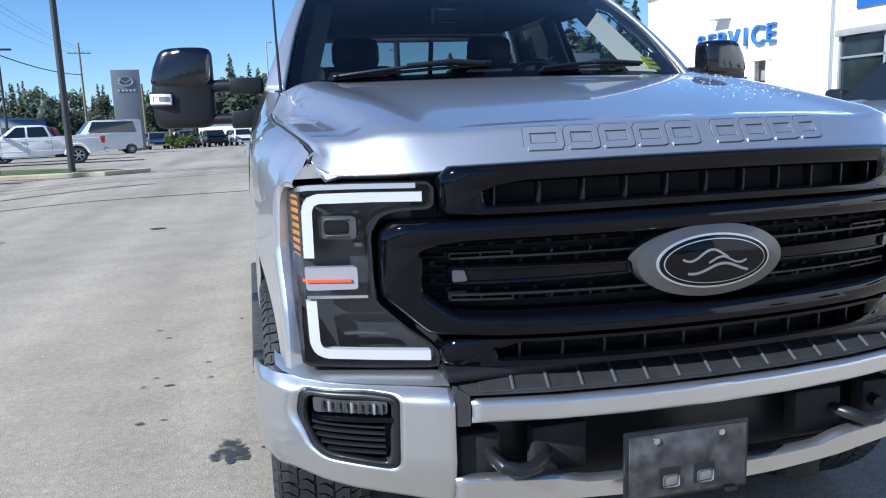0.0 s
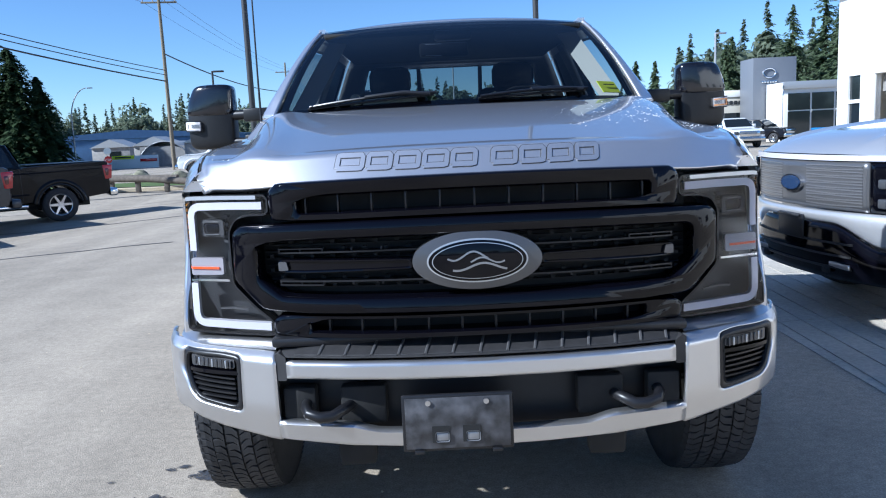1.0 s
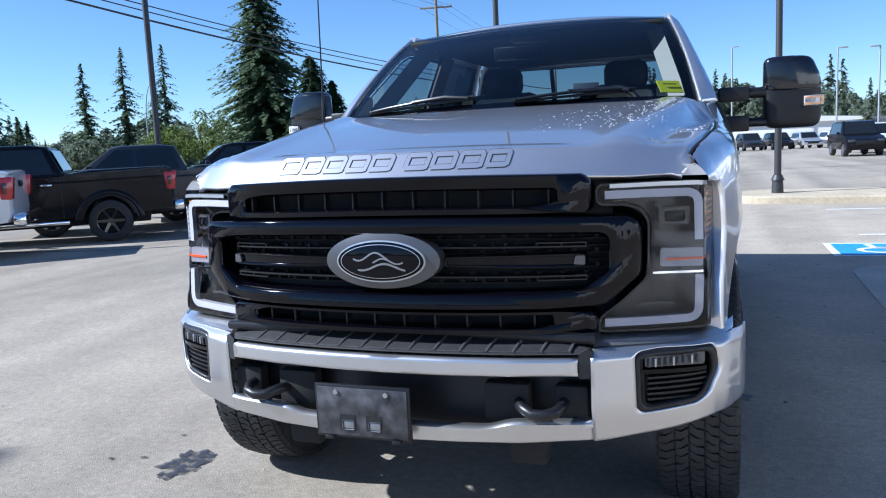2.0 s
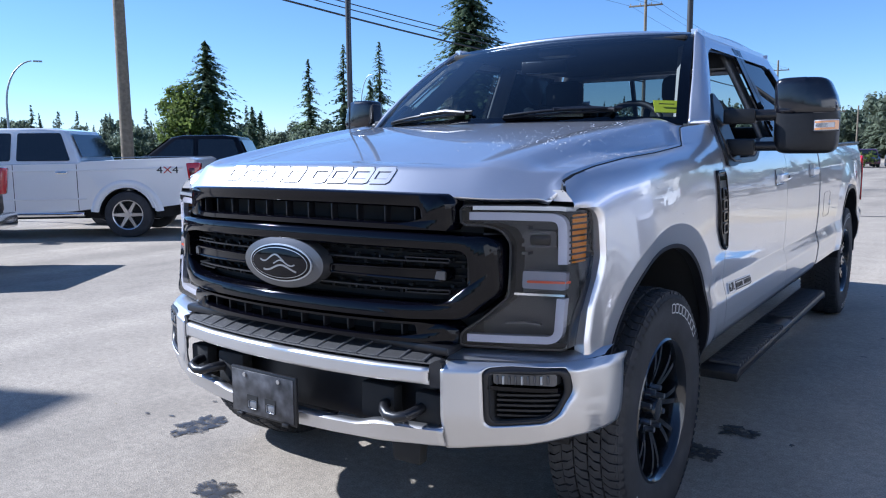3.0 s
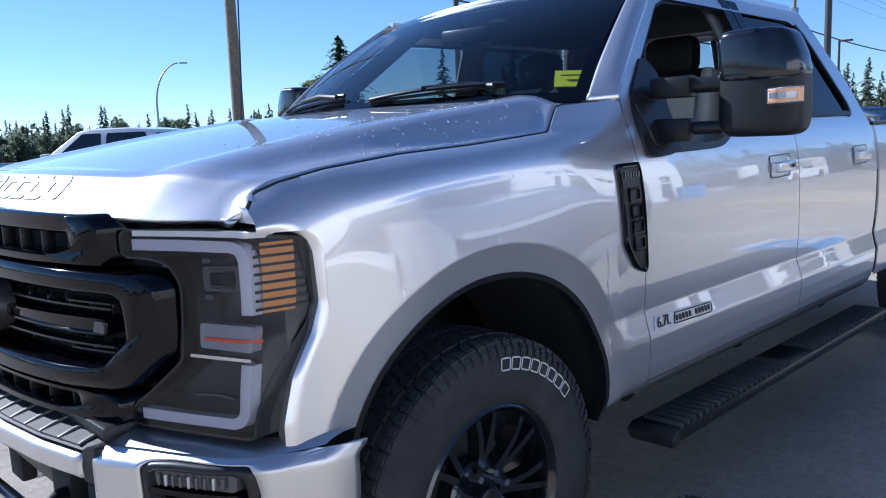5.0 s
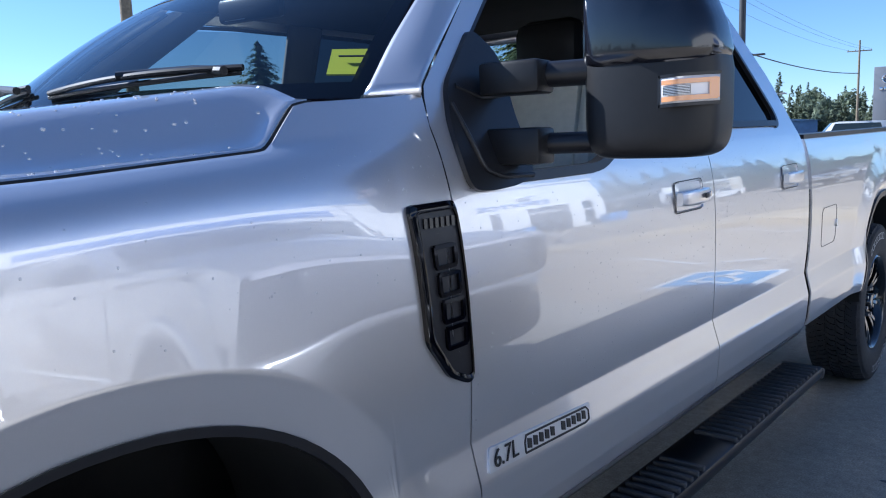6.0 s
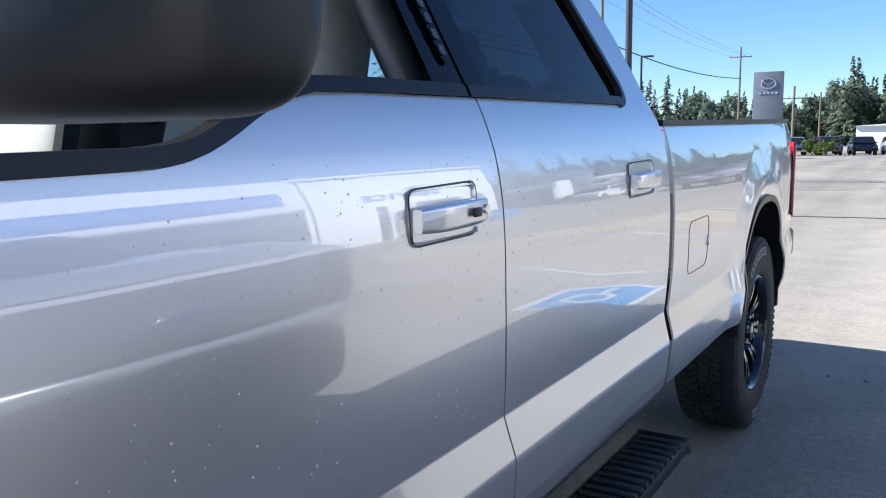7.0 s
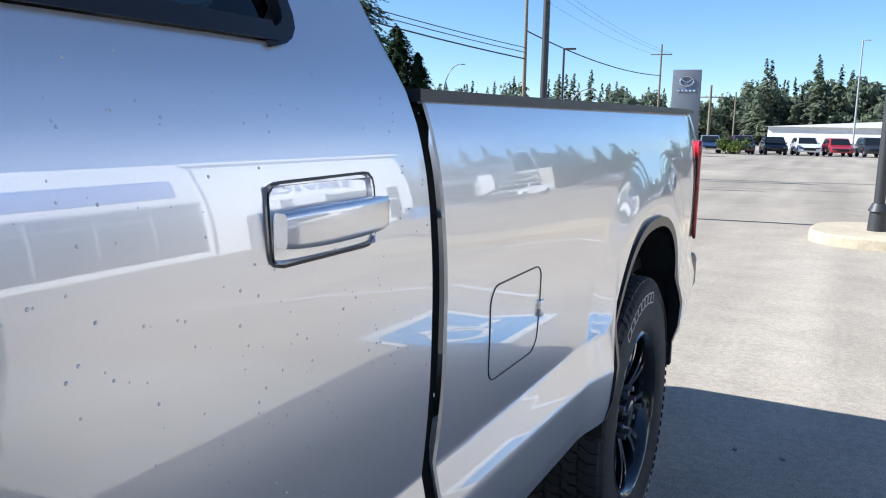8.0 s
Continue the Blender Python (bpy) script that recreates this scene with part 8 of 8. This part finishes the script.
def body_shell(outline, half, tumble=None, nx=7):
    """Closed body from a side outline (y, z): rows across x, rounded at the sides by inset."""
    rows = []
    n = len(outline)
    cy = sum(p[0] for p in outline) / n
    cz = sum(p[1] for p in outline) / n
    xs = [(-1.0, 0.0), (-0.985, 0.35), (-0.93, 0.75), (-0.80, 1.0), (0.80, 1.0), (0.93, 0.75), (0.985, 0.35), (1.0, 0.0)]
    v = []
    for fx, k in xs:
        inset = 0.055 * (1 - k) ** 1.5
        for y, z in outline:
            d = Vector((cy - y, cz - z))
            L = max(d.length, 0.001)
            yy, zz = y + d.x / L * inset, z + d.y / L * inset * 0.8
            h = half
            if tumble:
                h = half * tumble(zz)
            v.append((fx * h, yy, zz))
    m = len(xs)
    f = [(i * n + j, i * n + (j + 1) % n, (i + 1) * n + (j + 1) % n, (i + 1) * n + j) for i in range(m - 1) for j in range(n)]
    f += [tuple(range(n - 1, -1, -1)), tuple(range((m - 1) * n, m * n))]
    return v, f


def pickup(name, label, pnt, at, rz, group="", chrome=True, black_trim=False, box_len=0.0, rim=None):
    t = thing(name, label, "pickup truck", group, at=at, rz=rz)
    L, half, r = 5.85 + box_len, 0.985, 0.41
    ya, yb = 0.92, 4.62 + box_len
    low = [(0.05, 0.50)] + arch_line(ya, 0.50, 0, 0, 0.50) + [(1.9, 0.44), (3.6, 0.46)] + arch_line(yb, 0.50, 0, 0, 0.52) + [(L - 0.08, 0.60), (L - 0.02, 0.75), (L - 0.03, 1.36), (L - 0.10, 1.40), (3.95, 1.36), (3.90, 1.33),
          (1.55, 1.30), (1.42, 1.29), (1.30, 1.27), (0.55, 1.20), (0.16, 1.13), (0.04, 1.02), (0.0, 0.80)]
    body = mesh_ob("body", *body_shell(low, half), pnt, t, angle=35)
    cab = [(1.30, 1.22), (1.50, 1.32), (2.22, 1.88), (2.45, 1.93), (3.3, 1.93), (3.62, 1.88), (3.86, 1.35), (3.86, 1.22)]
    mesh_ob("cab", *body_shell(cab, half - 0.02, lambda z: 1.0 - 0.30 * max(0, z - 1.30)), pnt, t, angle=35)
    # glass: windshield, rear, sides
    hw = (half - 0.02)
    tx = lambda z: hw * (1.0 - 0.30 * max(0, z - 1.30))
    v = [(-tx(1.36) + 0.07, 1.535, 1.355), (tx(1.36) - 0.07, 1.535, 1.355), (tx(1.84) - 0.06, 2.165, 1.845), (-tx(1.84) + 0.06, 2.165, 1.845)]
    mesh_ob("windshield", [(x, y - 0.012, z + 0.012) for x, y, z in v], [(0, 1, 2, 3)], CAR_GLASS, t, smooth=False)
    v = [(-tx(1.42) + 0.10, 3.85, 1.42), (tx(1.42) - 0.10, 3.85, 1.42), (tx(1.82) - 0.10, 3.665, 1.82), (-tx(1.82) + 0.10, 3.665, 1.82)]
    mesh_ob("rear_window", [(x, y + 0.014, z) for x, y, z in v], [(3, 2, 1, 0)], CAR_GLASS, t, smooth=False)
    for s in (1, -1):
        for ys_ in ([(1.78, 1.36), (2.70, 1.36), (2.70, 1.84), (2.34, 1.84)], [(2.80, 1.36), (3.70, 1.36), (3.52, 1.84), (2.80, 1.84)]):
            pts = rounded(ys_, 0.04, 3)
            v = [(s * (tx(z) + 0.004), y, z) for y, z in pts]
            f = [tuple(range(len(v)))] if s > 0 else [tuple(reversed(range(len(v))))]
            mesh_ob("side_window", v, f, CAR_GLASS, t, smooth=False)
        for y in (2.74, 3.80, 1.62):
            mesh_ob("door_gap", [(s * (half + 0.002), y, 0.50), (s * (half + 0.002), y + 0.012, 0.50), (s * (half + 0.002), y + 0.012, 1.30), (s * (half + 0.002), y, 1.30)], [(0, 1, 2, 3)], SATIN_BLACK, body, smooth=False)
        for y in (2.56, 3.56):
            part("door_handle", box((s * (half + 0.02), y, 1.16), (0.03, 0.20, 0.04), 0.01), CHROME if chrome else pnt, t)
        part("rocker_trim", box((s * (half - 0.01), 2.75, 0.43), (0.10, 2.3, 0.08), 0.02), CHROME if chrome else SATIN_BLACK, t)
        mm = part("side_mirror", box((s * 1.10, 1.80, 1.40), (0.22, 0.14, 0.22), 0.04), SATIN_BLACK if black_trim else pnt, t)
        part("mirror_arm", box((s * 0.98, 1.82, 1.34), (0.12, 0.06, 0.06), 0.01), SATIN_BLACK, mm)
        tl = part("tail_lamp", box((s * (half - 0.085), L - 0.075, 1.13), (0.19, 0.17, 0.36), 0.03, taper=(1.0, 1.5)), RED_LENS, t)
        part("lamp_core", box((s * (half - 0.075), L - 0.095, 1.13), (0.185, 0.09, 0.20), 0.03, taper=(1.0, 1.4)), DARK_RED, tl)
        mesh_ob("belt_crease", *tube([(s * (half - 0.012), y, 1.19 + 0.03 * abs((y - 2.7) / 2.7) ** 2) for y in np.linspace(0.45, L - 0.25, 14)], 0.022, 8), pnt, body)
        mesh_ob("sill_crease", *tube([(s * (half - 0.014), y, 0.70) for y in np.linspace(1.55, 3.95 + box_len, 8)], 0.024, 8), pnt, body)
        part("headlight", box((s * (half - 0.16), 0.07, 0.95), (0.30, 0.16, 0.22), 0.04), LAMP_GREY, t)
        for yc in (ya, yb):
            v, f = tube([(s * (half - 0.002), yc + 0.505 * math.cos(a), 0.40 + 0.505 * math.sin(a)) for a in np.linspace(0.15, math.pi - 0.15, 20)], 0.022, 6)
            mesh_ob("arch_trim", v, f, SATIN_BLACK if black_trim else pnt, t)
            mesh_ob("wheel_flare", *grid(24, 6, lambda u, w: (s * (half - 0.004 + 0.034 * math.sin(math.pi * w) ** 0.8), yc + (0.50 + 0.13 * w) * math.cos(0.12 + 2.90 * u), 0.40 + (0.50 + 0.13 * w) * math.sin(0.12 + 2.90 * u))), pnt, t)
            mesh_ob("arch_liner", *grid(14, 2, lambda u, w: (s * (half - 0.03 - 0.4 * w), yc + 0.49 * math.cos(math.pi * u), 0.40 + 0.49 * math.sin(math.pi * u))), UNDER, t)
            v_wheel(t, s * (half - 0.12), yc, r, s, rim)
    # flat black sheet in place of the shaded hollow of the bed
    mesh_ob("bed_opening", [(-half + 0.12, 3.98, 1.402), (half - 0.12, 3.98, 1.402), (half - 0.12, L - 0.14, 1.408), (-half + 0.12, L - 0.14, 1.408)], [(0, 1, 2, 3)], SATIN_BLACK, t, "flat black sheet standing for the shaded hollow of the cargo bed", smooth=False)
    part("rear_bumper", box((0, L + 0.06, 0.62), (1.84, 0.20, 0.20), 0.05), CHROME if chrome else pnt, t)
    part("front_bumper", box((0, 0.0, 0.60), (1.94, 0.24, 0.26), 0.07), CHROME if chrome else pnt, t)
    part("tailgate_handle", box((0, L + 0.0, 1.18), (0.26, 0.03, 0.10), 0.02), SATIN_BLACK, t)
    part("grille", box((0, 0.02, 0.92), (1.30, 0.12, 0.34), 0.04), CHROME if chrome else SATIN_BLACK, t)
    part("underbody", box((0, 2.9, 0.45), (1.5, 4.9, 0.22), 0.03), UNDER, t)
    return t, L


def car(name, label, pnt, at, rz, group="", h=1.65, L=4.55, van=False):
    t = thing(name, label, "van" if van else "car", group, at=at, rz=rz)
    half, r = 0.92, 0.345
    ya, yb = 0.86, L - 0.85
    hood = 0.62 * h
    low = [(0.05, 0.36)] + [(ya - 0.42 * math.cos(a), 0.35 + 0.42 * math.sin(a)) for a in np.linspace(0.05, math.pi - 0.05, 10)] + [(yb - 0.42 * math.cos(a), 0.35 + 0.42 * math.sin(a)) for a in np.linspace(0.05, math.pi - 0.05, 10)] + [
        (L - 0.06, 0.40), (L, 0.60), (L - 0.04, hood), (1.2, hood), (0.45, hood - 0.12), (0.08, hood - 0.26), (0.0, 0.55)]
    mesh_ob("body", *body_shell(low, half), pnt, t, angle=35)
    tx = lambda z: (half - 0.02) * (1 - 0.26 * max(0, z - hood))
    if van:
        cab = [(0.55, hood - 0.1), (1.35, h - 0.08), (1.75, h), (L - 0.15, h), (L - 0.05, h - 0.1), (L - 0.03, hood - 0.1)]
        tx = lambda z: (half - 0.01) * (1 - 0.05 * max(0, z - hood))
    else:
        cab = [(1.0, hood - 0.06), (1.75, h - 0.05), (2.1, h), (3.5, h), (L - 0.45, h - 0.10), (L - 0.12, hood - 0.06)]
    mesh_ob("cabin", *body_shell(cab, half - 0.02, (lambda z: 1 - 0.26 * max(0, z - hood)) if not van else (lambda z: 1 - 0.05 * max(0, z - hood))), pnt, t, angle=35)
    (y0, z0), (y1, z1) = ((cab[0][0] + 0.10, hood + 0.02), (cab[1][0] - 0.01, cab[1][1] - 0.03))
    v = [(-tx(z0) + 0.1, y0 - 0.01, z0 + 0.012), (tx(z0) - 0.1, y0 - 0.01, z0 + 0.012), (tx(z1) - 0.1, y1 - 0.012, z1 + 0.014), (-tx(z1) + 0.1, y1 - 0.012, z1 + 0.014)]
    mesh_ob("windshield", v, [(0, 1, 2, 3)], CAR_GLASS, t, smooth=False)
    for s in (1, -1):
        pts = rounded([(y0 + 0.45, hood + 0.03), (L - 0.42, hood + 0.03), (L - 0.62, h - 0.14), (y1 + 0.15, h - 0.12)], 0.05, 3)
        v = [(s * (tx(z) + 0.004), y, z) for y, z in pts]
        mesh_ob("side_window", v, [tuple(range(len(v)))] if s > 0 else [tuple(reversed(range(len(v))))], CAR_GLASS, t, smooth=False)
        part("headlight", box((s * 0.68, 0.08, hood - 0.33), (0.36, 0.16, 0.14), 0.04), LAMP_GREY if not van else DRL, t)
        part("tail_lamp", box((s * 0.78, L - 0.06, hood - 0.12), (0.22, 0.10, 0.24), 0.03), RED_LENS, t)
        part("side_mirror", box((s * 0.99, y0 + 0.55, hood + 0.08), (0.16, 0.10, 0.13), 0.03), pnt, t)
        for yc in (ya, yb):
            v_wheel(t, s * (half - 0.11), yc, r, s)
    part("grille", box((0, 0.01, hood - 0.42), (1.0, 0.10, 0.24), 0.03), SATIN_BLACK, t)
    part("rear_window", box((0, L - 0.24, (hood + h) / 2), (1.2, 0.05, 0.34), 0.02, Matrix.Rotation(radians(28 if not van else 4), 4, "X")), CAR_GLASS, t)
    return t


ROW = "pickups parked side by side"
pk, L = pickup("pickup_truck", "white crew cab pickup truck with chrome trim parked on asphalt", P_WHITE, (-14.5, 3.9, -0.11), -50, ROW)
for k, ch in enumerate("4X4"):
    text_mesh("side_mark", ch, 0.17, RED_LENS if k == 1 else SATIN_BLACK, pk, Matrix.Translation((0.992, 5.205 + 0.135 * k, 1.18)) @ Matrix(((0, 0, 1, 0), (1, 0, 0, 0), (0, 1, 0, 0), (0, 0, 0, 1))), 0.003, sx=1.3)
pickup("pickup_truck", "black crew cab pickup truck parked beside a white one", P_BLACK, (-14.4, 7.6, -0.20), -50, ROW, black_trim=True, rim=RIM_BLACK)
pickup("pickup_truck", "dark grey crew cab pickup truck parked on asphalt", P_GREY, (-14.18, 11.0, -0.245), -50, ROW, chrome=False, black_trim=True)
pickup("pickup_truck", "black crew cab pickup truck with alloy wheels", P_BLACK, (-13.5, 14.3, -0.25), -50, ROW, black_trim=True)
pickup("pickup_truck", "maroon pickup truck with a chrome rear bumper", P_MAROON, (-12.7, -1.13, -0.10), -50, ROW)
pickup("pickup_truck", "white long bed pickup truck parked on the far verge", P_WHITE, (-14.2, 39.8, 0), -80, "", box_len=0.3)
pickup("pickup_truck", "red pickup truck parked behind a white one", P_RED, (-15.2, 46.0, 0), -80, "")
car("delivery_van", "tall white van parked near the pylon sign", P_WHITE, (-13.6, 59.4, 0), -70, "", 2.52, 4.9, True)
pickup("pickup_truck", "white pickup truck facing the lot", P_WHITE, (19.1, 46.2, 0), 3, "", chrome=True)
pickup("pickup_truck", "silver crew cab pickup truck facing the lot", P_SILVER, (11.6, 43.8, 0), 5, "", chrome=True)
car("car", "black off-road car facing the lot", P_BLACK, (7.9, 42.6, 0), 5, "cars facing the lot", 1.86)
car("car", "white car facing the lot", P_WHITE, (9.7, 48.5, 0), 8, "cars facing the lot", 1.80)
car("car", "grey car facing the lot", P_GREY, (16.0, 58.0, 0), 10, "cars facing the lot", 1.62)
pickup("pickup_truck", "black pickup truck in the far row", P_BLACK, (19.4, 65.2, 0), 8, "", black_trim=True)
pickup("pickup_truck", "black pickup truck by the dealership hall", P_BLACK, (27.8, 60.0, 0), 40, "", black_trim=True)
car("car", "white car in the far row", P_WHITE, (21.8, 72, 0), 30, "cars in the far row")
car("car", "red car in the far row", P_RED, (24.5, 84, 0), 60, "cars in the far row")
car("car", "black car in the far row", P_BLACK, (29.5, 85, 0), 60, "cars in the far row", 1.75)
far = [(-9.2, P_SILVER, "silver", 1.62), (-6.5, P_PURPLE, "plum", 1.68), (-3.9, P_BLACK, "black", 1.62), (-1.3, P_WHITE, "white", 1.68), (1.3, P_RED, "red", 1.62), (4.0, P_GREY, "grey", 1.75), (6.7, P_BLACK, "black", 1.70), (9.4, P_BLUEGREY, "blue grey", 1.66), (12.1, P_WHITE, "white", 1.66)]
for x, p, nm, hh in far:
    car("car", nm + " car parked in the far row", p, (x, 79 + 0.35 * x, 0), 12, "cars in the far row", hh)
for k, (x, p, nm) in enumerate(((-7.8, P_WHITE, "white"), (-4.9, P_SILVER, "silver"), (-2.0, P_BLACK, "black"), (1.2, P_WHITE, "white"))):
    car("car", nm + " car parked behind the far row", p, (x, 88 + 0.35 * x, 0), 10, "cars in the far row", 1.6)

# hedge by the far cars and bins at the service door
hd = thing("hedge", "small clipped green hedge by the parked cars", "hedge", at=(-7.4, 76.5, 0))
mesh_ob("leaves", *broad_mesh(1.3, 1.4, 5, 20, 60, 0.22), LEAF, hd, smooth=False)
for x, y in ((16.4, 30.6), (16.4, 31.6), (16.6, 24.5)):
    b_ = thing("rubbish_bin", "blue plastic bin by the service door", "bin", "bins by the service door", at=(x, y, 0))
    part("bin_body", box((0, 0, 0.5), (0.55, 0.55, 1.0), 0.05, taper=(1.12, 1.12)), mat("bin_blue", (0.03, 0.22, 0.55), 0.5), b_)
    part("bin_lid", box((0, 0, 1.03), (0.64, 0.64, 0.08), 0.03), mat("bin_lid_blue", (0.02, 0.16, 0.42), 0.5), b_)


# ---------------------------------------------------------------- electric pickup standing nose-on beside the silver truck
ev, L = pickup("pickup_truck", "silver-grey pickup truck with a smooth closed grille facing another truck", P_BLUEGREY, (2.46, 3.26, 0), -86, "", chrome=False, black_trim=True)
for ob in list(ev.children):
    if ob.name.split(".")[0] in ("grille", "front_bumper", "headlight"):
        bpy.data.objects.remove(ob)
for ob in ev.children:
    if ob.name.split(".")[0] == "body":
        for p in ob.data.vertices:
            if p.co.y < 0.8:
                p.co.y += (0.10 + 0.27 * abs(p.co.x) ** 2.4) * (1 - p.co.y / 0.8)


def nose(x, z, out=0.0):
    return (x, -0.05 + 0.24 * abs(x) ** 2.4 - out + 0.04 * (1 - step01(z, 0.55, 0.9)), z)


EV_PANEL = mat("closed_grille_panel", (0.13, 0.13, 0.135), rough=0.30, metal=0.5, coat=0.6)
EV_RIDGE = mat("grille_ridge_grey", (0.24, 0.24, 0.25), rough=0.3, metal=0.6)
gp = mesh_ob("grille_panel", *grid(30, 8, lambda u, w: nose(-0.70 + 1.40 * u, 0.80 + 0.31 * w, 0.02)), EV_PANEL, ev, "smooth closed grille panel with ridges", thick=0.03)
for k in range(14):
    zz = 0.832 + 0.0193 * k
    for s in (1, -1):
        mesh_ob("grille_ridge", *band(resample([(s * 0.16, zz), (s * 0.40, zz + (0.005 if k % 2 else -0.005)), (s * 0.66, zz)], 12, False), 0.008, lambda x, z, h: nose(x, z, h + 0.02), 0.004, -0.01), EV_RIDGE, gp)
em = part("oval_badge", cyl((0, 0, 0), 1, 0.04, "y", 32, bevel=0.0), CHROME, ev, "plain blue oval badge")
em.matrix_basis = pose(0, -0.075, 0.957) @ Matrix.Diagonal((0.135, 1, 0.058, 1))
e2 = part("badge_field", cyl((0, 0, 0), 1, 0.05, "y", 32), mat("badge_navy", (0.015, 0.035, 0.09), 0.25, coat=0.8), em)
e2.matrix_basis = Matrix.Diagonal((0.88, 1, 0.82, 1))
mesh_ob("light_bar", *band(resample([(-0.92, 1.135), (0, 1.135), (0.92, 1.135)], 24, False), 0.035, lambda x, z, h: nose(x, z, h + 0.02), 0.008, -0.02), DRL, ev, "full width white light bar")
for s in (1, -1):
    hl = mesh_ob("headlight", *grid(8, 8, lambda u, w: nose(s * (0.715 + 0.235 * u), 0.80 + 0.31 * w, 0.022)), GLOSS_BLACK, ev, "black headlight", thick=0.02)
    for zz in (0.86, 0.98):
        part("projector_lens", box(nose(s * 0.80, zz, 0.03), (0.08, 0.03, 0.06), 0.012), LAMP_GREY, hl)


def ev_low(x):
    return 0.70 - 0.14 * step01(abs(x), 0.42, 0.80)


mesh_ob("front_bumper", *grid(40, 8, lambda u, w: nose(-0.97 + 1.94 * u, ev_low(-0.97 + 1.94 * u) + (0.79 - ev_low(-0.97 + 1.94 * u)) * w, 0.05 - 0.03 * abs(2 * w - 1) ** 3)), P_BLUEGREY, ev, "painted front bumper", thick=0.03)
mesh_ob("lower_bumper", *grid(40, 10, lambda u, w: nose(-0.96 + 1.92 * u, 0.34 + (ev_low(-0.96 + 1.92 * u) - 0.34) * w, 0.045 + 0.02 * math.sin(math.pi * w))), GLOSS_BLACK, ev, "black lower bumper", thick=0.03)
for zz in (0.42, 0.50, 0.58):
    mesh_ob("bumper_slat", *band(resample([(-0.60, zz), (0, zz), (0.60, zz)], 24, False), 0.014, lambda x, z, h: nose(x, z, h + 0.06), 0.012, -0.01), DARK_PLASTIC, ev)
for s in (1, -1):
    part("bumper_insert", box(nose(s * 0.52, 0.44, 0.075), (0.22, 0.02, 0.035), 0.008), ALLOY, ev)
    part("tow_eye", box(nose(s * 0.40, 0.40, 0.07), (0.08, 0.03, 0.05), 0.015), UNDER, ev)
plate = part("plate_holder", box(nose(0, 0.66, 0.065), (0.33, 0.02, 0.17), 0.01), SATIN_BLACK, ev, "black plate holder with a pale edge")
part("plate_edge", box(nose(0, 0.735, 0.078), (0.28, 0.008, 0.018), 0.002), EMBLEM_GREY, plate)
part("plate_edge", box(nose(0, 0.588, 0.078), (0.28, 0.008, 0.012), 0.002), EMBLEM_GREY, plate)


def ev_hood(u, w):
    q = 2 * u - 1
    x = 0.955 * q
    y0 = nose(x, 1.15)[1] + 0.0
    y = y0 + (1.50 - y0) * w ** 1.5
    t = y - y0
    z = 1.158 + 0.125 * (1 - math.exp(-t / 0.20)) + 0.075 * t
    z -= 0.075 * abs(q) ** 5 * (0.4 + 0.6 * min(t / 0.4, 1))
    z += 0.018 * step01(abs(q), 0.50, 0.58) * (1 - step01(abs(q), 0.66, 0.95)) * min(t / 0.3, 1)
    return (x, y, z)


mesh_ob("hood", *grid(48, 30, ev_hood), P_BLUEGREY, ev, "smooth silver-grey hood")
for s in (1, -1):
    mesh_ob("fender", *grid(24, 10, lambda u, w: (s * (0.955 + 0.03 * math.sin(math.pi * w / 2)), nose(0.955, 1.1)[1] + (1.50 - nose(0.955, 1.1)[1]) * u, ev_hood(1.0, u ** (1 / 1.5))[2] - 0.30 * w)) if s > 0 else grid(24, 10, lambda u, w: (-(0.955 + 0.03 * math.sin(math.pi * w / 2)), nose(0.955, 1.1)[1] + (1.50 - nose(0.955, 1.1)[1]) * u, ev_hood(1.0, u ** (1 / 1.5))[2] - 0.30 * w)), P_BLUEGREY, ev)

# ---------------------------------------------------------------- set what stands on the falling ground at its level
bpy.context.view_layer.update()
for ob in [o for o in scene.objects if o.parent is None and o.type in ("EMPTY", "MESH")]:
    kind = ob.name.split(".")[0]
    if kind in ("ground", "overhead_wire"):
        continue
    if kind == "far_woods":
        for p in ob.data.vertices:
            p.co.z = p.co.z * 1.09 + fall(100)
    elif ob.type == "MESH":
        for p in ob.data.vertices:
            p.co.z += fall(p.co.y)
    else:
        reach = [(c.matrix_world @ Vector(q)).y for c in ob.children_recursive if c.type == "MESH" for q in c.bound_box]
        if reach and min(reach) > 21.5:
            drop_z = fall((min(reach) + max(reach)) / 2)
            if kind.endswith("_tree"):
                ob.matrix_world = ob.matrix_world @ Matrix.Diagonal((1, 1, 1 - drop_z / 13, 1))
            ob.matrix_world = Matrix.Translation((0, 0, drop_z)) @ ob.matrix_world
